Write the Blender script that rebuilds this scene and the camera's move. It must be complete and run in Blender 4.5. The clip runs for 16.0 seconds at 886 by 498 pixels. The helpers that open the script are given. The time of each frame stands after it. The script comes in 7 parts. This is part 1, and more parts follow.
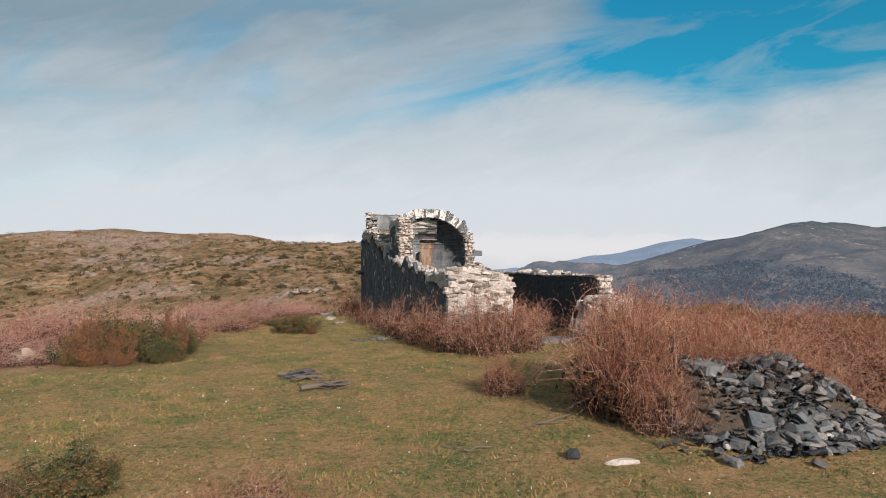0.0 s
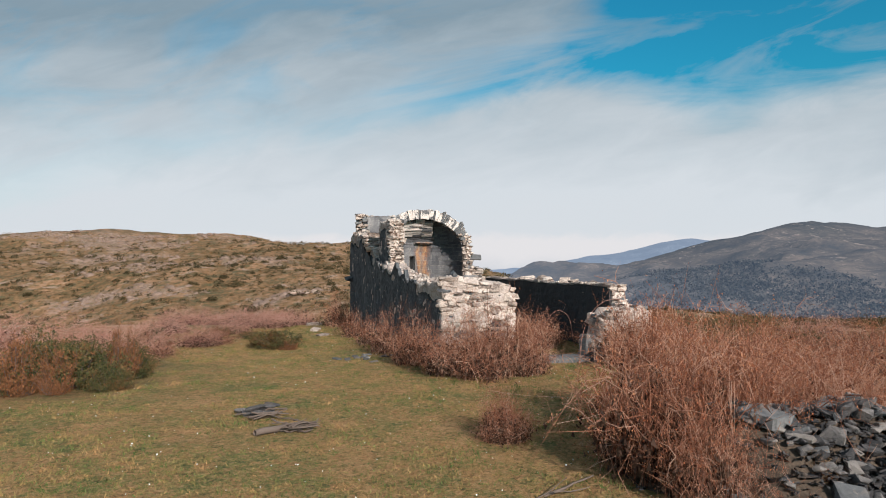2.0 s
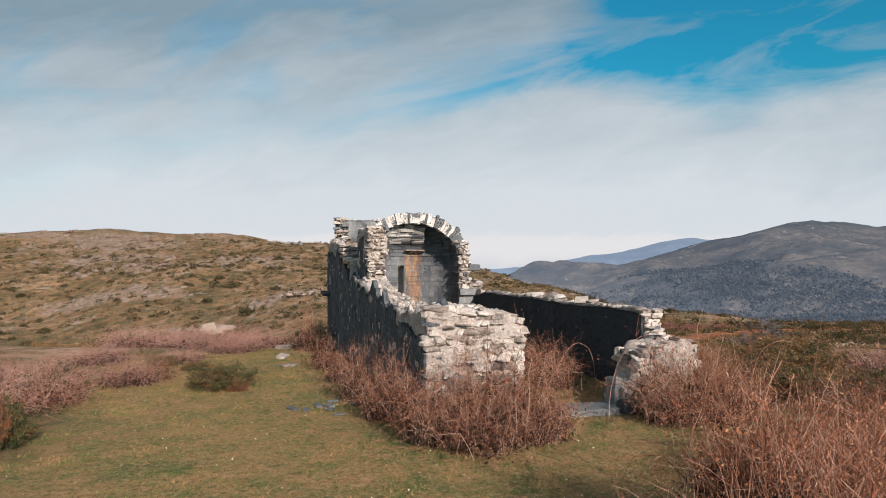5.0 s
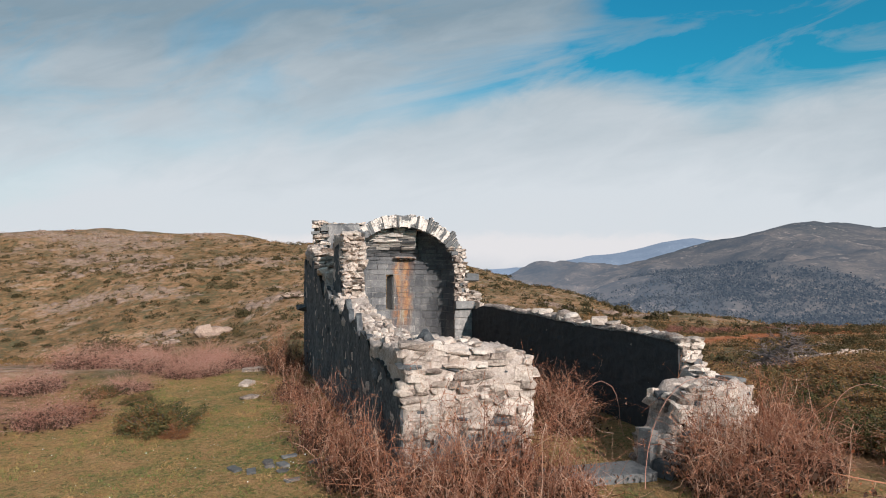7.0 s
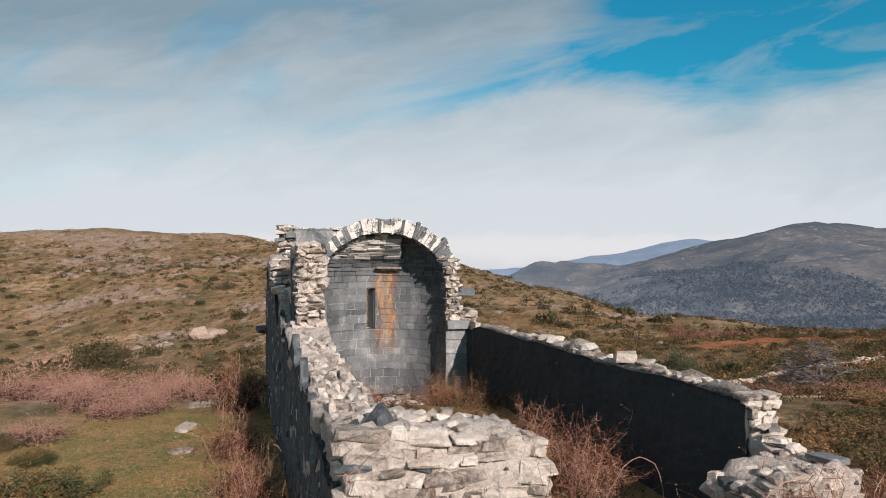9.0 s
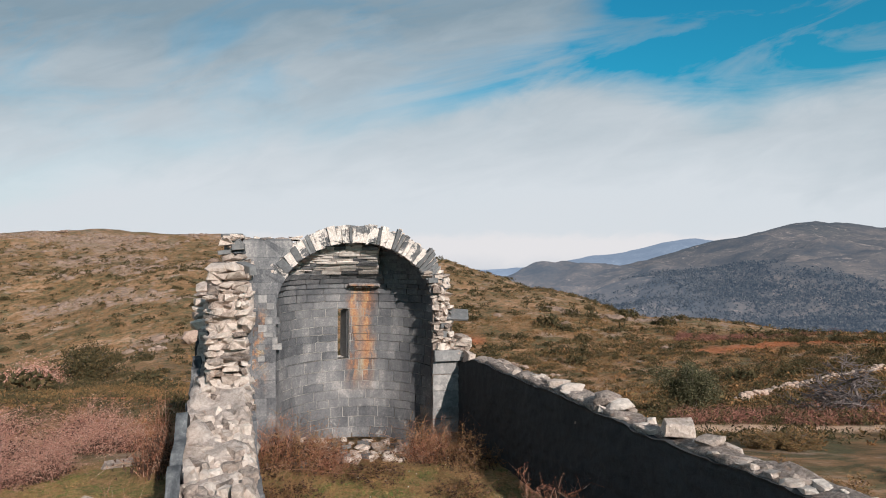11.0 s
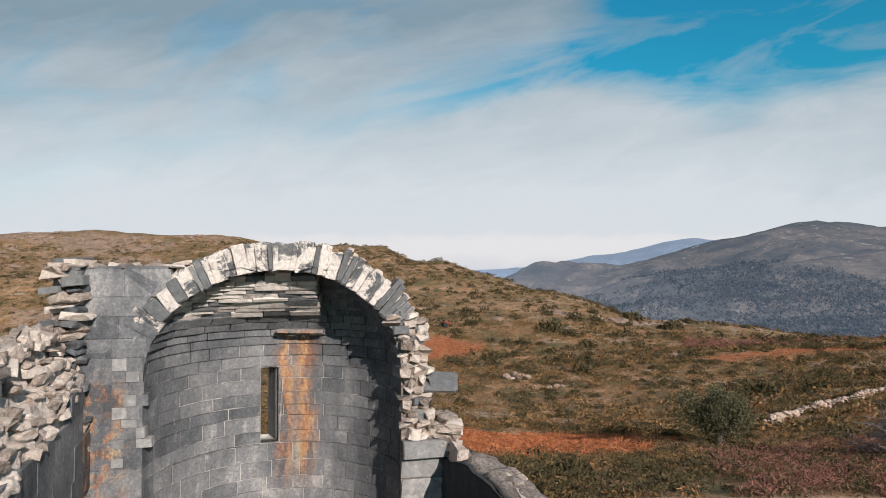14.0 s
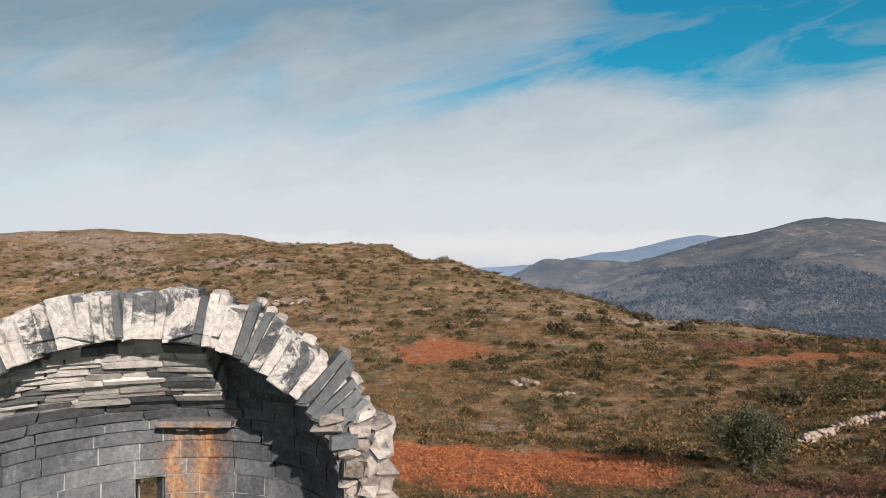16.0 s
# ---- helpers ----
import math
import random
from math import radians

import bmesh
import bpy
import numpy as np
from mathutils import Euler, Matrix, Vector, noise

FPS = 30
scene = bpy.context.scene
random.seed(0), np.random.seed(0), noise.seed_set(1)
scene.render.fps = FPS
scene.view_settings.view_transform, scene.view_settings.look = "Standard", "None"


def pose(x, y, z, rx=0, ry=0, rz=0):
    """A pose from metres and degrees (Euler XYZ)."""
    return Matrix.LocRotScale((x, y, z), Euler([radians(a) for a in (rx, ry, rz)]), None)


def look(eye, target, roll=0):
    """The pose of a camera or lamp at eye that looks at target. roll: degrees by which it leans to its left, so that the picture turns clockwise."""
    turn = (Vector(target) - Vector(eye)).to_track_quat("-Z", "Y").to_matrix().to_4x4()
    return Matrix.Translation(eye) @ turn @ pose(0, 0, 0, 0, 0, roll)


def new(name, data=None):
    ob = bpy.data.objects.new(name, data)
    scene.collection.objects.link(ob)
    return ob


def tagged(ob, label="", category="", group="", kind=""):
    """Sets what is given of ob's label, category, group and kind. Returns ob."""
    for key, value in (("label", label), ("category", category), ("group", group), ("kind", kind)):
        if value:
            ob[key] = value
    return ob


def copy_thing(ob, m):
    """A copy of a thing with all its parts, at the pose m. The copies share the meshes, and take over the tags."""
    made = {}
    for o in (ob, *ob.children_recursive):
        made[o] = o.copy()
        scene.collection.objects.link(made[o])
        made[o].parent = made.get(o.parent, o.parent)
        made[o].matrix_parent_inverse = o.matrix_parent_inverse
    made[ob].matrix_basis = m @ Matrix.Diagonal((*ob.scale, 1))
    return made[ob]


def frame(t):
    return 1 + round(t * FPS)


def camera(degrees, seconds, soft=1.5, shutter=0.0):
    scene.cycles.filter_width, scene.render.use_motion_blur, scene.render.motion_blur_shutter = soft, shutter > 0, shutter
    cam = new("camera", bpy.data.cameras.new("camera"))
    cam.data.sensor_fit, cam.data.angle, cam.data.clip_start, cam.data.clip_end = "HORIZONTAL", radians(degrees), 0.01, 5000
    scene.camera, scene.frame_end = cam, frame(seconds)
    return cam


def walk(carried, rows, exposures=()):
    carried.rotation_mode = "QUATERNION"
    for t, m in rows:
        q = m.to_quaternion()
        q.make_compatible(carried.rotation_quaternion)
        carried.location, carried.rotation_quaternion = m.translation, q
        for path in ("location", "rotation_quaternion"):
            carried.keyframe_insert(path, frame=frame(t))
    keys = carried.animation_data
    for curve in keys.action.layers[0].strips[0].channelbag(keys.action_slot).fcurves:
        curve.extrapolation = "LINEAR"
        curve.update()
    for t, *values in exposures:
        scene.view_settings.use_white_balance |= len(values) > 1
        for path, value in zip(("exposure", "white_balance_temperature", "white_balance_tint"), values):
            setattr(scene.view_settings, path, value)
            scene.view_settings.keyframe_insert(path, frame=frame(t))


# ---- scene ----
cam = camera(70.0, 16.0, soft=1.0)
PATH = [
    (0, (-7.87, -25.006, 2.118), (-7.235, -23.11, 2.153), -0.0),
    (0.5, (-7.715, -24.599, 2.167), (-7.079, -22.703, 2.203), -0.0),
    (1, (-7.517, -24.171, 2.212), (-6.882, -22.275, 2.247), -0.0),
    (1.5, (-7.309, -23.712, 2.254), (-6.674, -21.816, 2.289), 0.0),
    (2, (-7.126, -23.245, 2.305), (-6.49, -21.349, 2.34), -0.0),
    (2.5, (-6.942, -22.733, 2.371), (-6.306, -20.838, 2.404), -0.0),
    (3, (-6.734, -22.207, 2.435), (-6.098, -20.311, 2.466), -0.1),
    (3.5, (-6.533, -21.722, 2.51), (-5.898, -19.826, 2.539), -0.1),
    (4, (-6.308, -21.225, 2.567), (-5.672, -19.329, 2.6), -0.1),
    (6.5, (-5.098, -18.422, 2.891), (-4.465, -16.525, 2.924), 0.1),
    (7, (-4.828, -17.818, 2.95), (-4.195, -15.921, 2.983), 0.1),
    (7.5, (-4.521, -17.163, 3.017), (-3.89, -15.266, 3.051), 0.2),
    (8, (-4.239, -16.516, 3.09), (-3.607, -14.619, 3.124), 0.1),
    (8.5, (-3.961, -15.871, 3.162), (-3.33, -13.973, 3.196), 0.1),
    (9, (-3.658, -15.214, 3.245), (-3.027, -13.316, 3.278), 0.2),
    (11.5, (-2.145, -11.787, 3.651), (-1.515, -9.889, 3.684), 0.1),
    (12, (-1.844, -11.098, 3.734), (-1.214, -9.2, 3.767), 0.1),
    (12.5, (-1.516, -10.347, 3.818), (-0.887, -8.449, 3.85), 0.0),
    (13, (-1.225, -9.595, 3.882), (-0.594, -7.697, 3.916), -0.0),
    (13.5, (-0.91, -8.838, 3.952), (-0.281, -6.94, 3.987), -0.0),
    (14, (-0.613, -8.036, 4.05), (0.017, -6.138, 4.083), 0.0),
    (14.5, (-0.313, -7.208, 4.134), (0.316, -5.31, 4.169), -0.1),
    (15, (-0.014, -6.477, 4.208), (0.614, -4.578, 4.247), -0.2),
    (15.5, (0.33, -5.679, 4.335), (0.955, -3.78, 4.374), -0.2),
    (16, (0.708, -4.861, 4.524), (1.318, -2.957, 4.549), -0.1),
]
walk(cam, [(t, look(eye, target, roll)) for t, eye, target, roll in PATH],
     [(0, 0.28, 6300, 10), (16, 0.28, 6300, 10)])

# ------------------------------------------------------------------ directions
FWD = Vector((0.3165, 0.9486, 0.0))      # the way the flight looks
RGT = Vector((0.9486, -0.3165, 0.0))
ORG = (-3.7, -15.2)
SUN_TRAVEL = Vector((-0.156, 0.887, -0.435)).normalized()

# ------------------------------------------------------------------ node helpers


def node(nt, kind, **values):
    n = nt.nodes.new(kind)
    for key, v in values.items():
        if key == "op":
            n.operation = v
        elif key == "blend":
            n.data_type = "RGBA"
            n.blend_type = v
        elif key == "mode":
            n.data_type = v
        elif key == "attr":
            n.attribute_name = v
    return n


def math_node(nt, op, a, b=None, c=None, clamp=False):
    n = nt.nodes.new("ShaderNodeMath")
    n.operation = op
    n.use_clamp = clamp
    for i, v in enumerate((a, b, c)):
        if v is None:
            continue
        if isinstance(v, (int, float)):
            n.inputs[i].default_value = v
        else:
            nt.links.new(v, n.inputs[i])
    return n.outputs[0]


def mix_col(nt, fac, a, b, blend="MIX"):
    n = nt.nodes.new("ShaderNodeMix")
    n.data_type = "RGBA"
    n.blend_type = blend
    for sock, v in ((n.inputs[0], fac), (n.inputs[6], a), (n.inputs[7], b)):
        if isinstance(v, (int, float)):
            sock.default_value = v
        elif isinstance(v, tuple):
            sock.default_value = (*v, 1)
        else:
            nt.links.new(v, sock)
    return n.outputs[2]


def noise_tex(nt, scale, detail=4.0, rough=0.55, vector=None, distort=0.0):
    n = nt.nodes.new("ShaderNodeTexNoise")
    n.inputs["Scale"].default_value = scale
    n.inputs["Detail"].default_value = detail
    n.inputs["Roughness"].default_value = rough
    n.inputs["Distortion"].default_value = distort
    if vector is not None:
        nt.links.new(vector, n.inputs["Vector"])
    return n.outputs["Fac"]


def ramp(nt, fac, stops):
    n = nt.nodes.new("ShaderNodeValToRGB")
    e = n.color_ramp.elements
    while len(e) < len(stops):
        e.new(0.5)
    for el, (p, c) in zip(e, stops):
        el.position = p
        el.color = (*c, 1)
    nt.links.new(fac, n.inputs[0])
    return n.outputs[0]


def step(nt, fac, lo, hi):
    n = nt.nodes.new("ShaderNodeMapRange")
    n.interpolation_type = "SMOOTHSTEP"
    nt.links.new(fac, n.inputs[0])
    n.inputs[1].default_value, n.inputs[2].default_value = lo, hi
    return n.outputs[0]


def new_mat(name, rough=0.9, spec=0.3):
    m = bpy.data.materials.new(name)
    m.use_nodes = True
    nt = m.node_tree
    b = nt.nodes["Principled BSDF"]
    b.inputs["Roughness"].default_value = rough
    b.inputs["Specular IOR Level"].default_value = spec
    return m, nt, b


def add_bump(nt, b, fac, strength=0.5, dist=0.02):
    n = nt.nodes.new("ShaderNodeBump")
    n.inputs["Strength"].default_value = strength
    n.inputs["Distance"].default_value = dist
    nt.links.new(fac, n.inputs["Height"])
    nt.links.new(n.outputs[0], b.inputs["Normal"])


def world_pos(nt):
    return nt.nodes.new("ShaderNodeNewGeometry").outputs["Position"]


# ------------------------------------------------------------------ world: winter sky with a thin veil of cloud
world = bpy.data.worlds.new("winter_sky")
scene.world = world
world.use_nodes = True
wn = world.node_tree
wn.nodes.clear()
sky = wn.nodes.new("ShaderNodeTexSky")
sky.sky_type = "NISHITA"
sky.sun_disc = False
sky.sun_elevation = math.asin(-SUN_TRAVEL.z)
sky.sun_rotation = math.atan2(-SUN_TRAVEL.x, -SUN_TRAVEL.y)
sky.air_density, sky.dust_density, sky.ozone_density = 1.3, 0.3, 3.0
way = wn.nodes.new("ShaderNodeTexCoord").outputs["Generated"]


def dot(v):
    n = wn.nodes.new("ShaderNodeVectorMath")
    n.operation = "DOT_PRODUCT"
    wn.links.new(way, n.inputs[0])
    n.inputs[1].default_value = v
    return n.outputs["Value"]


ahead = math_node(wn, "MAXIMUM", math_node(wn, "ABSOLUTE", dot(FWD)), 0.35)
sx = math_node(wn, "DIVIDE", dot(RGT), ahead)
sz = math_node(wn, "DIVIDE", dot((0, 0, 1)), ahead)
# streaks run up to the right: turn the sky plane a little and stretch it along them
along = math_node(wn, "ADD", math_node(wn, "MULTIPLY", sx, 0.976), math_node(wn, "MULTIPLY", sz, 0.216))
across = math_node(wn, "ADD", math_node(wn, "MULTIPLY", sx, -0.216), math_node(wn, "MULTIPLY", sz, 0.976))
comb = wn.nodes.new("ShaderNodeCombineXYZ")
wn.links.new(along, comb.inputs[0])
wn.links.new(math_node(wn, "MULTIPLY", across, 3.0), comb.inputs[1])
streak = noise_tex(wn, 2.3, 6.0, 0.55, comb.outputs[0], 0.5)
fine = noise_tex(wn, 7.0, 6.0, 0.6, comb.outputs[0], 0.6)
veil = noise_tex(wn, 3.1, 6.0, 0.6, comb.outputs[0], 1.0)
centred = lambda v, k: math_node(wn, "MULTIPLY", math_node(wn, "SUBTRACT", v, 0.5), k)
lane = math_node(wn, "ADD", across, math_node(wn, "ADD", centred(streak, 0.07), centred(fine, 0.05)))
# a narrow rift that opens to clear blue on one hand: its lower and upper edges along the sky
low = math_node(wn, "SUBTRACT", 0.226, math_node(wn, "MULTIPLY", step(wn, along, 0.22, 0.50), 0.112))
high = math_node(wn, "ADD", 0.262, math_node(wn, "MULTIPLY", step(wn, along, 0.22, 0.60), 0.24))
rise_in = step(wn, math_node(wn, "SUBTRACT", lane, low), -0.025, 0.07)
fall_out = math_node(wn, "SUBTRACT", 1.0, step(wn, math_node(wn, "SUBTRACT", lane, high), -0.03, 0.07))
rift = math_node(wn, "MULTIPLY", rise_in, fall_out)
rift = math_node(wn, "MULTIPLY", rift, math_node(wn, "ADD", 0.18, math_node(wn, "MULTIPLY", step(wn, along, -0.30, 0.50), 0.82)))
rift = math_node(wn, "MULTIPLY", rift, math_node(wn, "ADD", 0.50, math_node(wn, "MULTIPLY", step(wn, veil, 0.28, 0.70), 0.5)))
thin = math_node(wn, "MULTIPLY", step(wn, sz, 0.12, 0.40), step(wn, veil, 0.42, 0.74))
open_ = math_node(wn, "ADD", math_node(wn, "MULTIPLY", rift, 1.08), math_node(wn, "MULTIPLY", thin, 0.42), clamp=True)
gap = math_node(wn, "SUBTRACT", 1.0, step(wn, math_node(wn, "ABSOLUTE", math_node(wn, "SUBTRACT", lane, 0.247)), 0.004, 0.034))
gap = math_node(wn, "MULTIPLY", gap, math_node(wn, "MULTIPLY", step(wn, along, -0.10, 0.22), step(wn, veil, 0.30, 0.55)))
open_ = math_node(wn, "ADD", open_, math_node(wn, "MULTIPLY", gap, 0.5), clamp=True)
cover = math_node(wn, "SUBTRACT", 1.0, open_)
blue = mix_col(wn, 1.0, sky.outputs[0], (0.011, 0.075, 0.083), "MULTIPLY")
shade = math_node(wn, "ADD", sz, math_node(wn, "ADD", centred(fine, 0.12), centred(streak, 0.18)))
cloud = ramp(wn, shade, [(0.0, (0.575, 0.595, 0.61)), (0.10, (0.56, 0.59, 0.61)), (0.25, (0.40, 0.45, 0.48)), (0.40, (0.20, 0.27, 0.318)), (0.8, (0.36, 0.42, 0.46))])
# a low bank of cloud lying on the far ridge, grey underneath
puff = wn.nodes.new("ShaderNodeCombineXYZ")
wn.links.new(sx, puff.inputs[0])
wn.links.new(math_node(wn, "MULTIPLY", sz, 2.2), puff.inputs[1])
lumps = noise_tex(wn, 14.0, 5.0, 0.6, puff.outputs[0], 0.4)
bank = math_node(wn, "ADD", sz, centred(lumps, 0.035))
cloud = mix_col(wn, math_node(wn, "MULTIPLY", math_node(wn, "SUBTRACT", 1.0, step(wn, bank, 0.028, 0.046)), 0.75), cloud, (0.68, 0.645, 0.635))
cloud = mix_col(wn, math_node(wn, "MULTIPLY", math_node(wn, "SUBTRACT", 1.0, step(wn, bank, -0.022, 0.012)), 0.7), cloud, (0.50, 0.52, 0.55))
back = step(wn, dot(FWD), -0.5, 0.35)
cover = math_node(wn, "MULTIPLY", cover, math_node(wn, "ADD", 0.55, math_node(wn, "MULTIPLY", back, 0.45)))
wbg = wn.nodes.new("ShaderNodeBackground")
wn.links.new(mix_col(wn, cover, blue, cloud), wbg.inputs[0])
wbg.inputs[1].default_value = 1.0
wout = wn.nodes.new("ShaderNodeOutputWorld")
wn.links.new(wbg.outputs[0], wout.inputs[0])

sun = new("sun", bpy.data.lights.new("sun", "SUN"))
sun.data.energy, sun.data.angle, sun.data.color = 5.0, radians(0.53), (1.0, 0.93, 0.86)
sun.matrix_world = look((0, 0, 60), Vector((0, 0, 60)) + SUN_TRAVEL)

# ------------------------------------------------------------------ materials


def stone_mat(name, dark, mid, light, scale=6.0, warm=None, rough=0.9, bump=0.6, spread=0.35):
    """Rough stone: a base that differs from piece to piece, mottled with grain, lichen and stains."""
    m, nt, b = new_mat(name, rough, 0.25)
    pos = world_pos(nt)
    rnd = nt.nodes.new("ShaderNodeObjectInfo").outputs["Random"]
    big = noise_tex(nt, scale * 0.35, 4, 0.6, pos)
    small = noise_tex(nt, scale * 3.5, 6, 0.7, pos, 0.4)
    f = math_node(nt, "ADD", math_node(nt, "MULTIPLY", small, 0.65), math_node(nt, "MULTIPLY", big, 0.35))
    f = math_node(nt, "ADD", f, math_node(nt, "MULTIPLY", math_node(nt, "SUBTRACT", rnd, 0.5), spread))
    col = ramp(nt, f, [(0.28, dark), (0.5, mid), (0.72, light)])
    if warm:
        spot = step(nt, noise_tex(nt, scale * 0.8, 5, 0.65, pos, 0.6), 0.56, 0.70)
        col = mix_col(nt, math_node(nt, "MULTIPLY", spot, 0.7), col, warm)
    nt.links.new(col, b.inputs["Base Color"])
    add_bump(nt, b, small, bump, 0.035)
    return m


M_RUBBLE = stone_mat("pale_rubble", (0.135, 0.102, 0.085), (0.48, 0.378, 0.314), (0.72, 0.605, 0.522), 6.0, (0.31, 0.205, 0.145), 0.92, 1.0, 0.34)
M_THIN = stone_mat("thin_course", (0.20, 0.175, 0.16), (0.56, 0.48, 0.425), (0.80, 0.70, 0.62), 2.2, (0.26, 0.235, 0.22), 0.9, 0.9, 0.16)
M_MORTAR = stone_mat("pale_mortar", (0.15, 0.115, 0.096), (0.47, 0.375, 0.32), (0.70, 0.59, 0.52), 7.0, (0.33, 0.205, 0.145), 0.95, 1.0)
M_SLATE = stone_mat("grey_slate", (0.07, 0.068, 0.068), (0.13, 0.126, 0.125), (0.22, 0.21, 0.20), 5.0, (0.185, 0.155, 0.135), 0.8, 0.6, 0.24)
M_LIMED = stone_mat("limed_slate", (0.12, 0.112, 0.108), (0.235, 0.22, 0.21), (0.45, 0.405, 0.37), 3.0, (0.14, 0.13, 0.128), 0.85, 0.6, 0.2)
M_CORE = stone_mat("joint_mortar", (0.16, 0.145, 0.13), (0.38, 0.345, 0.31), (0.60, 0.55, 0.50), 3.0, None, 0.95, 0.9)


def limed_mat():
    """Thin slates half hidden under old lime: pale crusts run across the stones, bare slate shows between."""
    m, nt, b = new_mat("arch_slate", 0.88, 0.25)
    pos = world_pos(nt)
    rnd = nt.nodes.new("ShaderNodeObjectInfo").outputs["Random"]
    crust = noise_tex(nt, 3.4, 8, 0.72, pos, 0.6)
    grain = noise_tex(nt, 24.0, 6, 0.72, pos, 0.4)
    slate = ramp(nt, math_node(nt, "ADD", math_node(nt, "MULTIPLY", grain, 0.7), math_node(nt, "MULTIPLY", rnd, 0.3)), [(0.34, (0.10, 0.098, 0.10)), (0.5, (0.19, 0.178, 0.172)), (0.68, (0.36, 0.315, 0.285))])
    lime = ramp(nt, grain, [(0.34, (0.50, 0.42, 0.365)), (0.5, (0.69, 0.59, 0.52)), (0.66, (0.80, 0.71, 0.64))])
    k = math_node(nt, "ADD", crust, math_node(nt, "MULTIPLY", math_node(nt, "SUBTRACT", rnd, 0.5), 0.12))
    nt.links.new(mix_col(nt, step(nt, k, 0.42, 0.50), slate, lime), b.inputs["Base Color"])
    add_bump(nt, b, math_node(nt, "ADD", grain, math_node(nt, "MULTIPLY", crust, 1.5)), 0.9, 0.04)
    return m


M_VOUSS = limed_mat()


def weathered_mat():
    """Dark facing, its tones lowered for shaded wall sides, with pale runs down its face."""
    m, nt, b = new_mat("dark_wall", 0.9, 0.25)
    pos = world_pos(nt)
    mp = nt.nodes.new("ShaderNodeMapping")
    mp.inputs["Scale"].default_value = (1.0, 1.0, 0.5)
    nt.links.new(pos, mp.inputs[0])
    run = noise_tex(nt, 3.2, 8, 0.72, mp.outputs[0], 0.9)
    grain = noise_tex(nt, 14.0, 6, 0.7, pos, 0.4)
    f = math_node(nt, "ADD", math_node(nt, "MULTIPLY", run, 0.55), math_node(nt, "MULTIPLY", grain, 0.45))
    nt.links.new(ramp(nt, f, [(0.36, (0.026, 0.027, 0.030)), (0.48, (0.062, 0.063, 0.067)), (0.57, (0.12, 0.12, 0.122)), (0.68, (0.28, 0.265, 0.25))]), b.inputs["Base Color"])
    add_bump(nt, b, f, 0.9, 0.03)
    return m


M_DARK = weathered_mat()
# near-black so the colour carries the shade of the unlit inner face
M_PLASTER = stone_mat("shaded_plaster", (0.040, 0.040, 0.042), (0.054, 0.054, 0.056), (0.085, 0.084, 0.084), 4.0, None, 0.9, 0.6)


